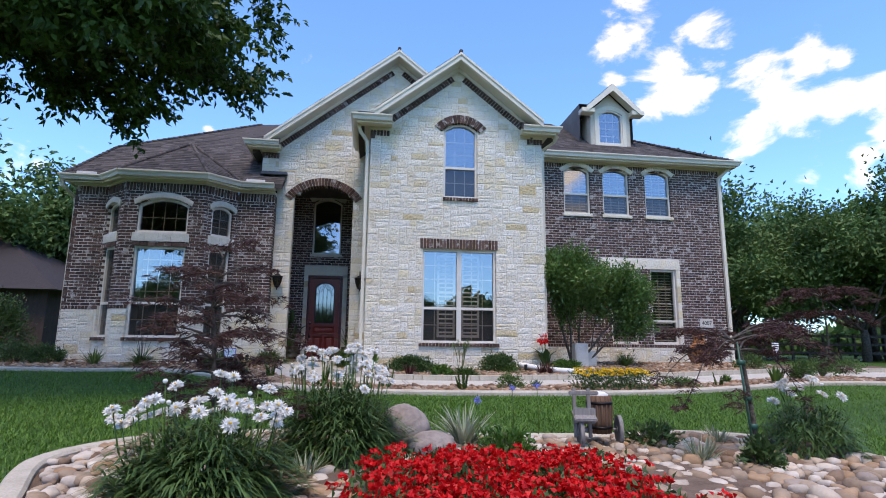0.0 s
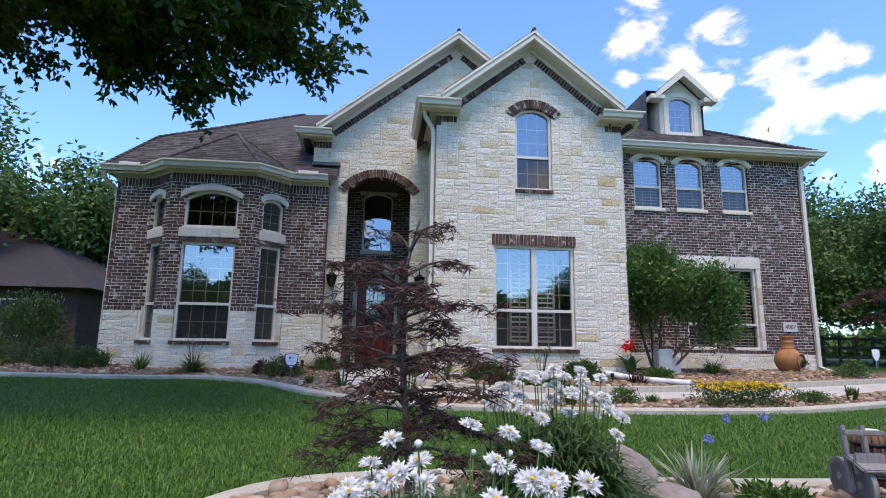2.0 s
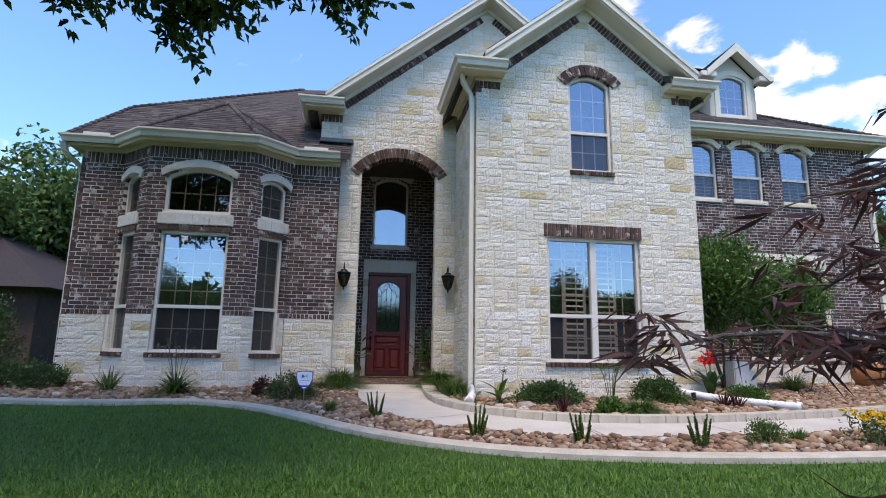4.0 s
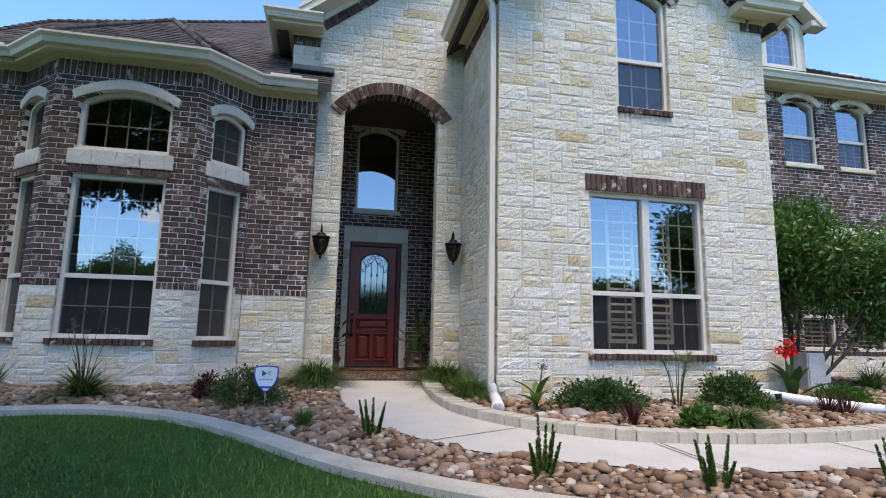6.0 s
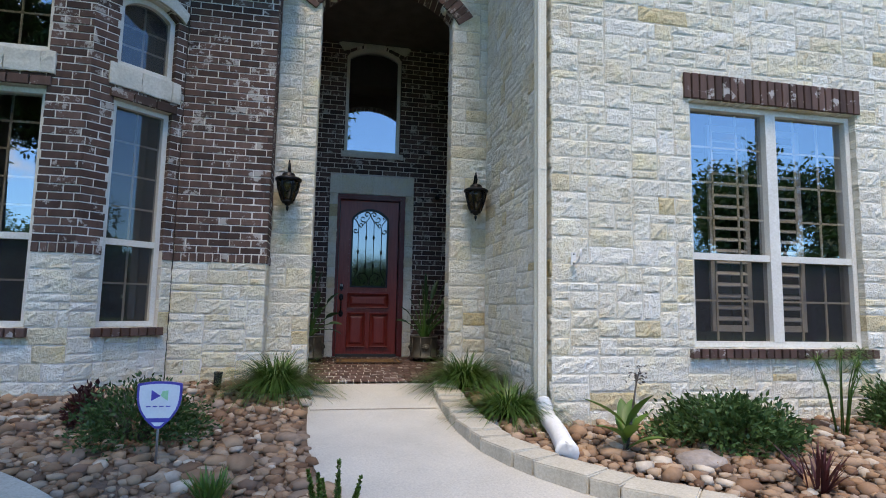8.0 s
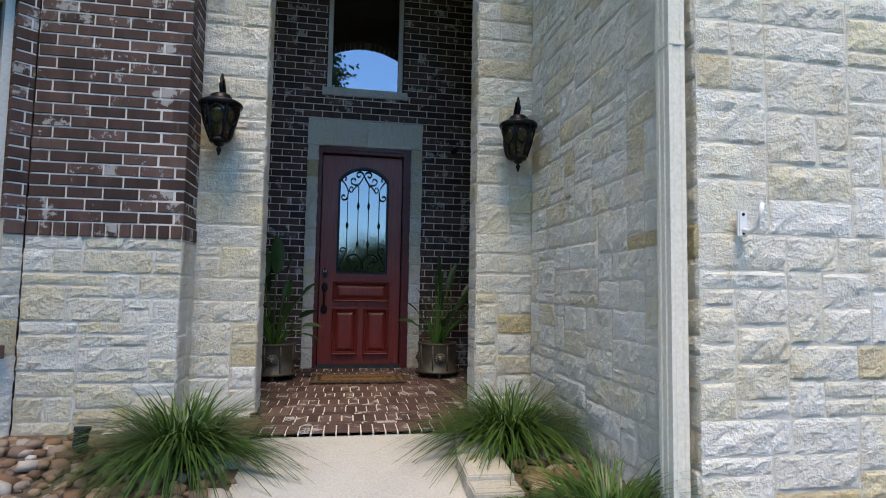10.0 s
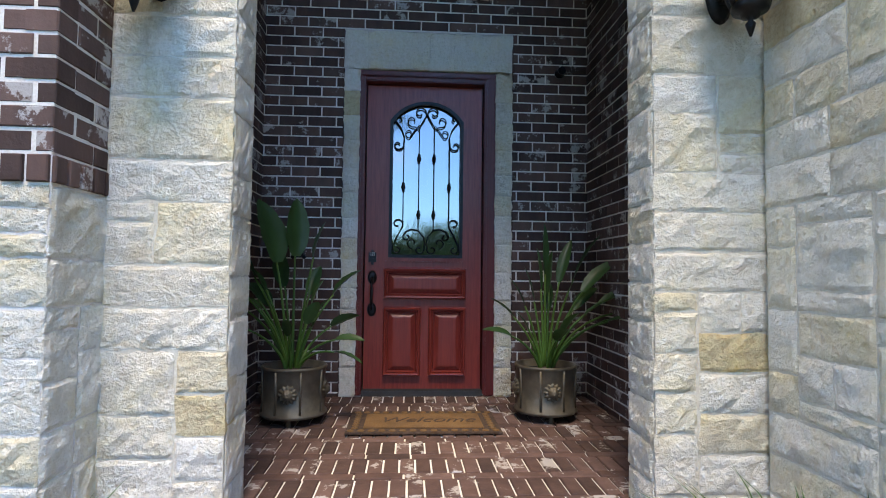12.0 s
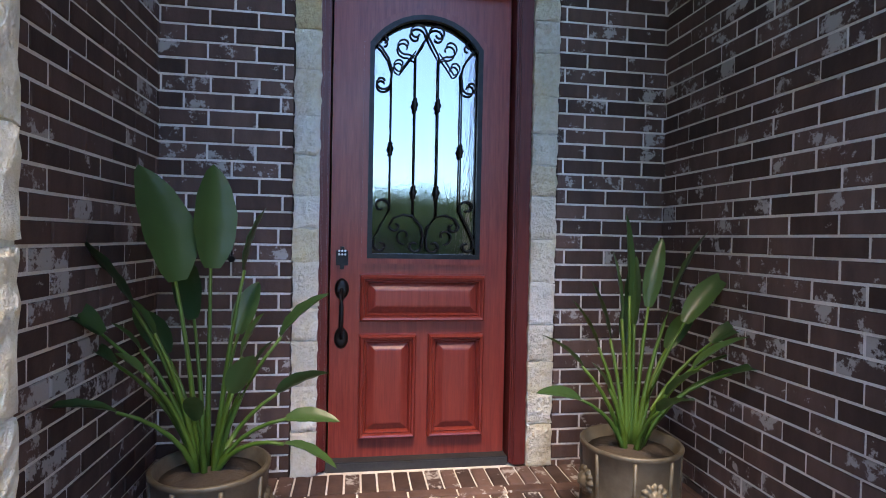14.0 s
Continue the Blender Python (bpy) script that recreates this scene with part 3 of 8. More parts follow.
def roof_face(name, corners, label):
    """A roof plane from its corners, the first two along the eave from left to right; shingles are laid on it later."""
    c = [Vector(p) for p in corners]
    u = (c[1] - c[0]).normalized()
    n = u.cross(c[-1] - c[0]).normalized()
    if n.z < 0:
        n = -n
    v = n.cross(u)
    f = Face(c[0], u, [((p - c[0]).dot(u), (p - c[0]).dot(v)) for p in c], up=v)
    f.n = n
    bm = bmesh.new()
    top = [bm.verts.new(p) for p in c]
    bot = [bm.verts.new(p - Vector((0, 0, 0.12))) for p in c]
    bm.faces.new(top)
    bm.faces.new(bot[::-1])
    for i in range(len(c)):
        j = (i + 1) % len(c)
        bm.faces.new((top[i], bot[i], bot[j], top[j]))
    ob = tagged(part(name, bm, M_ROOF), label, "roof", kind="structure")
    ROOF_FACES.append((ob, f))


def gable_roof(tag, xa, za, slope, half, board, y0, y1, label):
    """Two roof planes over a gable; the overhang and its boards stop at board, where the eave returns begin."""
    for s in (-1, 1):
        z = [za - slope * k for k in (half, board)]
        yw = y0 + 0.40
        p = [(xa + s * half, y1, z[0]), (xa + s * half, yw, z[0]), (xa + s * board, yw, z[1]), (xa + s * board, y0, z[1]), (xa, y0, za), (xa, y1, za)]
        if s > 0:
            p = [p[1], p[0], p[5], p[4], p[3], p[2]]
        roof_face("roof_%s_%s" % (tag, "west" if s < 0 else "east"), p, label)
        bm = bmesh.new()
        f = Face((xa, y0, za), (1, 0, 0), [(0, 0), (1, 0), (1, 1)])

        def beam(top, bottom, d0, d1, n=board):
            o = [(0, top), (s * n, top - slope * n), (s * n, bottom - slope * n), (0, bottom)]
            vs = [[bm.verts.new(f.at(u, v, d)) for u, v in o] for d in (d0, d1)]
            bm.faces.new(vs[0])
            bm.faces.new(vs[1][::-1])
            for i in range(4):
                bm.faces.new((vs[0][i], vs[1][i], vs[1][(i + 1) % 4], vs[0][(i + 1) % 4]))

        beam(-0.025, -0.215, -0.02, 0.03)
        beam(-0.022, -0.09, -0.045, -0.02)
        beam(-0.19, -0.23, 0.03, 0.42)
        beam(-0.23, -0.33, 0.36, 0.40, board - 0.2)
        tagged(part("barge_board_%s" % tag, bm, M_TRIM), "beige painted barge board along the gable", "trim", kind="structure")


gable_roof("front", 3.45, 7.67, 0.79, 2.48, 2.10, YF - 0.42, 3.0, "brown shingle gable roof")
gable_roof("arch", 2.00, 8.83, 0.795, 3.95, 3.60, YA - 0.42, 5.0, "brown shingle gable roof")

GUTTER = [(0.0, 0.0), (0.0, -0.14), (0.07, -0.14), (0.09, -0.07), (0.13, -0.03), (0.13, 0.0), (0.115, 0.0), (0.10, -0.04), (0.02, -0.05), (0.02, 0.0)]


def eave(tag, path, depth, z, frieze=0.20):
    """Gutter, fascia and soffit box along the top of a wall; the path runs with the open air to its right."""
    pts = [(x, y, z) for x, y in path]
    bm = sweep(bmesh.new(), pts, [(o + depth, h) for o, h in GUTTER])
    tagged(part("gutter_%s" % tag, bm, M_TRIM), "beige metal gutter along the eave", "gutter", kind="structure")
    bm = sweep(bmesh.new(), pts, [(depth - 0.003, -0.02), (depth - 0.003, -0.19), (depth - 0.03, -0.19), (depth - 0.03, -0.155), (-0.0, -0.155), (0.0, -0.02)])
    tagged(part("soffit_%s" % tag, bm, M_SOFFIT), "tan painted boxed soffit under the eave", "soffit", kind="structure")
    bm = sweep(bmesh.new(), pts, [(0.002, -0.157), (0.002, -0.157 - frieze), (0.032, -0.157 - frieze), (0.032, -0.157)])
    tagged(part("frieze_%s" % tag, bm, M_SOFFIT), "tan painted frieze board under the soffit", "trim", kind="structure")


eave("front_west", [(1.28, YA - 0.3), (1.28, YF), (1.78, YF)], 0.36, 5.86, 0.08)
eave("front_east", [(5.05, YF), (5.62, YF), (5.62, YR - 0.6)], 0.30, 5.86, 0.08)
eave("arch_west", [(-1.68, 3.0), (-1.68, YA), (-1.2, YA)], 0.34, 5.86, 0.06)
eave("bay", [(-6.17, 6.0)] + BAY[:6], 0.20, 4.60, 0.06)
eave("wing", [(5.63, YR), (12.20, YR), (12.20, 6)], 0.38, 6.16, 0.06)
# small roofs on the eave returns
for tag, x0, x1, y in (("a", 0.90, 1.80, YF), ("b", 5.02, 5.92, YF), ("c", -2.05, -1.18, YA)):
    roof_face("roof_return_%s" % tag, [(x0, y - (0.36 if tag == "b" else 0.42), 5.87), (x1, y - (0.36 if tag == "b" else 0.42), 5.87), (x1 - 0.05, y - 0.02, 6.08), (x0 + 0.05, y - 0.02, 6.08)], "little shingle roof on an eave return")

# single-storey roof with the bay's hip
EZ = 4.60
roof_face("roof_left_front", [(-6.44, -2.70, EZ - 0.03), (-1.70, -2.70, EZ - 0.03), (-1.70, 1.63, 8.02), (-1.85, 1.63, 8.02), (-2.53, 1.50, 7.91), (-4.59, 0.06, 6.76), (-5.99, -0.92, 5.98)], "brown shingle roof over the bay wing")
roof_face("roof_left_side", [(-6.44, 9.0, EZ), (-6.44, -2.68, EZ), (-5.99, -0.92, 5.97), (-5.99, 6.0, 5.97)], "brown shingle hip roof")
roof_face("roof_left_back", [(-5.99, 6.0, 5.97), (-5.99, -0.92, 5.97), (-2.53, 1.50, 7.90), (-2.53, 6.0, 7.90)], "brown shingle hip roof")
apex = (-3.78, -1.50, EZ + 1.38)
eaves = [(-5.50, -2.68, EZ), (-4.83, -3.32, EZ), (-2.73, -3.32, EZ), (-2.08, -2.68, EZ)]
for k, (a, b) in enumerate(zip(eaves, eaves[1:])):
    roof_face("roof_bay_%d" % (k + 1), [a, b, apex], "brown shingle facet of the bay roof")
roof_face("roof_left_low", [(-2.05, -2.64, EZ), (-1.02, -2.64, EZ), (-1.02, -2.16, EZ + 0.37), (-2.05, -2.16, EZ + 0.37)], "brown shingle strip beside the arch wall")
bm = bmesh.new()
box(bm, -1.68, -0.98, YA - 0.14, YA + 0.0, 4.98, 5.07, bevel=0.01)
tagged(part("flashing", bm, M_METAL_GREY), "grey metal flashing over the low roof", "flashing", kind="structure")
M_DIVERT = simple("white_metal", (0.66, 0.65, 0.62), (0.72, 0.71, 0.68), 3, 0.5, bump=0.03)
for x, y in ((-5.9, -2.60), (-1.72, -2.60)):
    bm = bmesh.new()
    box(bm, x - 0.24, x + 0.24, y - 0.02, y, EZ - 0.02, EZ + 0.11, bevel=0.004)
    tagged(part("gutter_splash_guard", bm, M_DIVERT), "white metal splash guard on the gutter", "splash guard", kind="structure")

# wing roof and dormer
roof_face("roof_wing_front", [(4.6, YR - 0.42, 6.16), (12.55, YR - 0.42, 6.16), (11.77, -2.12, 6.23), (10.02, -0.67, 7.245), (8.70, 0.24, 7.88), (7.8, 0.7, 8.20), (4.6, 0.7, 8.20)], "brown shingle roof over the brick wing")
roof_face("roof_wing_side", [(12.55, YR - 0.42, 6.16), (12.55, 8, 6.16), (8.7, 5.0, 7.88), (8.70, 0.26, 7.88)], "brown shingle hip")

DX, DY = 8.91, YR + 0.5
F_DORMER = Face((DX - 0.66, DY, 0), (1, 0, 0), [(0, 6.3), (1.32, 6.3), (1.32, 7.95), (0.66, 8.55), (0, 7.95)], [(0.25, 1.07, 6.85, 8.0, 0.15)])
M_SIDING = simple("tan_siding", (0.50, 0.45, 0.36), (0.56, 0.51, 0.41), 3, 0.65, bump=0.08)
wall("wall_dormer", F_DORMER, M_SIDING, "tan lap-sided dormer front", d0=0.0, d1=0.12)
window(F_DORMER, *F_DORMER.holes[0], 3, 4, label="arched dormer window", d=0.04)
bm = bmesh.new()
ring(bm, F_DORMER, outline(0.13, 1.19, 6.70, 8.14, 0.2), outline(0.25, 1.07, 6.85, 8.0, 0.15), -0.03, 0.02)
tagged(part("trim_dormer", bm, M_TRIM), "beige trim around the dormer window", "trim", kind="structure")
bm = bmesh.new()
for s in (-1, 1):
    for k in range(9):
        z = 6.62 + k * 0.15
        x = DX + s * 0.66
        box(bm, -0.012, 0.012, DY, DY + 2.2, z, z + 0.16, Matrix.Translation((x, 0, 0)) @ Matrix.Rotation(0, 4, "X"))
tagged(part("wall_dormer_sides", bm, M_SIDING), "lap siding on the dormer's cheeks", "wall", kind="structure")
for s in (-1, 1):
    lo = (DX + s * 0.90, 7.97)
    p = [(lo[0], DY + 2.4, lo[1]), (lo[0], DY - 0.3, lo[1]), (DX, DY - 0.3, 8.80), (DX, DY + 2.4, 8.80)]
    if s > 0:
        p = [p[1], p[0], p[3], p[2]]
    roof_face("roof_dormer_%s" % ("west" if s < 0 else "east"), p, "small shingle dormer roof")
    bm = bmesh.new()
    vs = [[bm.verts.new(q) for q in ((DX, DY - y, 8.79), (lo[0], DY - y, lo[1] - 0.01), (lo[0], DY - y, lo[1] - 0.2), (DX - s * 0, DY - y, 8.55))] for y in (0.33, 0.28)]
    bm.faces.new(vs[0])
    bm.faces.new(vs[1][::-1])
    for i in range(4):
        bm.faces.new((vs[0][i], vs[1][i], vs[1][(i + 1) % 4], vs[0][(i + 1) % 4]))
    vs = [[bm.verts.new(q) for q in ((DX, DY - y, 8.62), (lo[0], DY - y, lo[1] - 0.17))] for y in (0.28, 0.0)]
    bm.faces.new((*vs[0], *vs[1][::-1]))
    tagged(part("barge_board_dormer", bm, M_TRIM), "beige barge board of the dormer", "trim", kind="structure")
for x0, x1 in ((-1.05, -0.62), (0.62, 1.05)):
    bm = bmesh.new()
    box(bm, DX + x0, DX + x1, DY - 0.3, DY + 0.02, 7.78, 7.93, bevel=0.015)
    tagged(part("dormer_return", bm, M_TRIM), "boxed eave return of the dormer", "trim", kind="structure")

# ---- ground, lawn, beds, walk ----


def ground_sheet():
    xs = np.unique(np.r_[np.linspace(-400, -30, 10), np.linspace(-30, -12, 10), np.arange(-12, 18, 0.5), np.linspace(18, 40, 10), np.linspace(40, 400, 10)])
    ys = np.unique(np.r_[np.linspace(-400, -40, 10), np.linspace(-40, -20, 12), np.arange(-20, -2.5, 0.25), np.linspace(-2.5, 40, 14), np.linspace(40, 400, 8)])
    X, Y = np.meshgrid(xs, ys)
    Z = np.interp(Y, GROUND_Y, GROUND_Z)
    v = np.stack([X, Y, Z], -1).reshape(-1, 3)
    nx, ny = len(xs), len(ys)
    i = np.arange(ny - 1)[:, None] * nx + np.arange(nx - 1)[None]
    f = np.stack([i, i + 1, i + nx + 1, i + nx], -1).reshape(-1, 4)
    return tagged(new("ground", numpy_mesh("ground", v, f, M_GRASS, True)), "green mown lawn sloping down from the house", "lawn", kind="structure")


ground_sheet()

# lines of the plan
LAWN_EDGE = smooth_line([(-14, -4.2), (-10, -4.3), (-7.0, -4.5), (-4.6, -4.85), (-3.3, -4.75), (-2.55, -5.02), (-1.95, -5.5), (-1.4, -6.15), (-0.92, -6.8), (-0.5, -7.25), (0.15, -7.78), (1.1, -8.25),
                         (2.6, -8.55), (4.3, -8.62), (6.0, -8.5), (7.8, -7.95), (10.2, -7.15), (12.0, -7.1), (16, -7.6)])
WALK_L = smooth_line([(-0.68, -2.73), (-0.68, -3.6), (-0.63, -4.65), (-0.5, -5.4), (-0.2, -5.95), (0.25, -6.6), (1.03, -7.08), (2.27, -7.45), (4.9, -7.35), (7.8, -7.0), (10.9, -5.75), (13.4, -5.6), (16, -5.8)])
WALK_R = smooth_line([(0.58, -2.73), (0.48, -3.6), (0.52, -4.8), (0.78, -5.5), (1.25, -6.05), (2.0, -6.5), (3.4, -6.66), (5.2, -6.45), (7.3, -6.0), (9.8, -5.15), (12.4, -4.4), (16, -4.3)])


def strip(name, left, right, off, material, label, category):
    """A sheet between two lines of the plan that lies on the ground."""
    n = 120
    def at(line, s):
        d = np.r_[0, np.cumsum([(b - a).length for a, b in zip(line, line[1:])])]
        t = s * d[-1]
        return np.array([np.interp(t, d, [p.x for p in line]), np.interp(t, d, [p.y for p in line])])
    v, f = [], []
    m = 8
    for i in range(n):
        a, b = at(left, i / (n - 1)), at(right, i / (n - 1))
        for k in range(m + 1):
            p = a + (b - a) * k / m
            v.append((p[0], p[1], ground_z(*p) + off))
    for i in range(n - 1):
        for k in range(m):
            q = i * (m + 1) + k
            f.append((q, q + 1, q + m + 2, q + m + 1))
    ob = new(name, mesh_of(name, v, f, material, True))
    return tagged(ob, label, category, kind="structure")


def kerb(name, line, w, h, material, label, closed=False):
    pts = [(p.x, p.y, ground_z(p.x, p.y)) for p in line]
    bm = sweep(bmesh.new(), pts, [(-w / 2, -0.1), (-w / 2, h - 0.02), (-w / 2 + 0.02, h), (w / 2 - 0.02, h), (w / 2, h - 0.02), (w / 2, -0.1)], closed)
    for f in bm.faces:
        f.smooth = False
    return tagged(part(name, bm, material), label, "kerb", kind="structure")


strip("pavement_walk", WALK_L, WALK_R, 0.02, M_CONCRETE, "pale smooth concrete garden walk with joints", "walk")
strip("ground_bed_outer", [p for p in LAWN_EDGE if p.x > -1.4], [p for p in WALK_L if p.y < -5.0], 0.012, M_SOIL, "brown bed soil between river rocks", "bed")
strip("ground_bed_house", [Vector((0.55, -2.1)), Vector((1.3, -2.1)), Vector((1.32, -4.2)), Vector((5.6, -4.2)), Vector((5.7, -1.9)), Vector((16, -1.9))], WALK_R, 0.012, M_SOIL, "brown bed soil under river rocks", "bed")
edge_x, edge_y = [p.x for p in LAWN_EDGE], [p.y for p in LAWN_EDGE]
cols = [Vector((x, 0)) for x in np.linspace(-14, -0.45, 120)]
v, f = [], []
for k, c in enumerate(cols):
    lo = float(np.interp(c.x, edge_x, edge_y))
    for i in range(9):
        y = lo + (-2.1 - lo) * i / 8
        v.append((c.x, y, ground_z(c.x, y) + 0.010))
    if k:
        f += [(9 * k - 9 + i, 9 * k + i, 9 * k + i + 1, 9 * k - 8 + i) for i in range(8)]
tagged(new("ground_bed_bay", mesh_of("ground_bed_bay", v, f, M_SOIL, True)), "brown bed soil under river rocks", "bed", kind="structure")
kerb("kerb_lawn", LAWN_EDGE, 0.22, 0.07, M_CURB, "pale concrete edging between lawn and bed")
ISLAND = smooth_line([(-0.6, -13.7), (-0.93, -12.8), (-0.72, -12.2), (-0.25, -11.85), (0.7, -11.75), (2.0, -12.0), (3.6, -12.1), (4.4, -12.0), (5.05, -12.3), (5.45, -13.2), (5.3, -14.6), (4.0, -15.8), (2.4, -16.1), (0.8, -15.6), (-0.2, -14.7), (-0.6, -13.7)])[:-1]
kerb("kerb_island", ISLAND, 0.15, 0.06, M_CURB, "pale concrete edging round the island bed", True)
iv = [(p.x, p.y, ground_z(p.x, p.y) + 0.012) for p in ISLAND] + [(2.2, -13.8, ground_z(2.2, -13.8) + 0.10)]
ob = new("ground_bed_island", mesh_of("ground_bed_island", iv, [(i, (i + 1) % len(ISLAND), len(ISLAND)) for i in range(len(ISLAND))], M_SOIL))
tagged(ob, "brown soil of the island flower bed", "bed", kind="structure")

# ---- the porch: door, lanterns, planters, mat ----


def wood_mat(name, c1, c2, rough=0.35, grain=(14, 14, 0.9)):
    m = Mat(name, rough, spec=0.32)
    g = m.noise(4, 6, 0.6, grain)
    c = m.ramp(g, (0.25, c1), (0.75, c2))
    c = m.mix(0.35, c, m.ramp(m.noise(30, 4, 0.6, (6, 6, 0.3)), (0.3, (0.25, 0.25, 0.25)), (0.7, (0.7, 0.7, 0.7))), "OVERLAY")
    m.color(c).bump(g, 0.12, 0.002).gloss(m.noise(3, 3), rough - 0.08, rough + 0.15)
    return m.m


M_MAHOGANY = wood_mat("mahogany", (0.185, 0.024, 0.018), (0.31, 0.050, 0.034), 0.30)
M_MAHOGANY_FRAME = wood_mat("dark_mahogany", (0.085, 0.012, 0.011), (0.150, 0.024, 0.018))
M_WEATHERED = wood_mat("weathered_grey_wood", (0.16, 0.15, 0.14), (0.30, 0.28, 0.26), 0.85)
M_BARREL = wood_mat("brown_barrel_wood", (0.10, 0.055, 0.035), (0.19, 0.115, 0.075), 0.8)
M_BRONZE = simple("old_bronze", (0.075, 0.064, 0.046), (0.145, 0.125, 0.090), 7, 0.5, 0.45, bump=0.3, fine=30)
M_POTSOIL = simple("potting_soil", (0.030, 0.022, 0.016), (0.060, 0.045, 0.032), 12, 0.95, bump=0.6, fine=60, dist=0.01)
# black for rubber and paint, and for the darkness inside openings
M_RUBBER_AND_SHADE = simple("rubber_and_shade_black", (0.02, 0.02, 0.021), (0.035, 0.034, 0.033), 9, 0.7)
M_COIR = simple("brown_coir", (0.115, 0.062, 0.024), (0.19, 0.105, 0.042), 7, 0.98, bump=0.9, fine=260, dist=0.006)
M_COIR_EDGE = simple("dark_mat_border", (0.030, 0.018, 0.013), (0.075, 0.045, 0.03), 35, 0.95, bump=0.6, fine=120)
M_AMBER = simple("amber_lantern_glass", (0.022, 0.013, 0.006), (0.06, 0.034, 0.010), 6, 0.12, bump=0.1, spec=0.7)


def rain_glass():
    m = Mat("rain_glass")
    n, l = m.n, m.l
    gl = n.new("ShaderNodeBsdfGlossy")
    gl.inputs["Roughness"].default_value = 0.03
    gl.inputs["Color"].default_value = (0.94, 0.97, 1, 1)
    # near-black base puts the darkness of the unlit hall into the glass colour
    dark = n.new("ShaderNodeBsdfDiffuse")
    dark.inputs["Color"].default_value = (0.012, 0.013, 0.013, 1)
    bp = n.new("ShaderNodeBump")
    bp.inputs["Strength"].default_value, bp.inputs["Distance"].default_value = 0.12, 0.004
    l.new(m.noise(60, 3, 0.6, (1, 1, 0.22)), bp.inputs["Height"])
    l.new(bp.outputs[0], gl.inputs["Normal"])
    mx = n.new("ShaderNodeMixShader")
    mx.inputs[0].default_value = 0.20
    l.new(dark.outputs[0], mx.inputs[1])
    l.new(gl.outputs[0], mx.inputs[2])
    l.new(mx.outputs[0], n["Material Output"].inputs["Surface"])
    return m.m


M_RAIN = rain_glass()
F_D = Face((0, 0, 0), (1, 0, 0), [(-0.457, 0.03), (0.467, 0.03), (0.467, 2.435), (-0.457, 2.435)], [(-0.285, 0.325, 1.045, 2.32, 0.165)])


def spiral(c, r0, r1, a0, a1, n=18):
    return [(c[0] + (r0 + (r1 - r0) * k / n) * math.cos(a0 + (a1 - a0) * k / n), c[1] + (r0 + (r1 - r0) * k / n) * math.sin(a0 + (a1 - a0) * k / n)) for k in range(n + 1)]


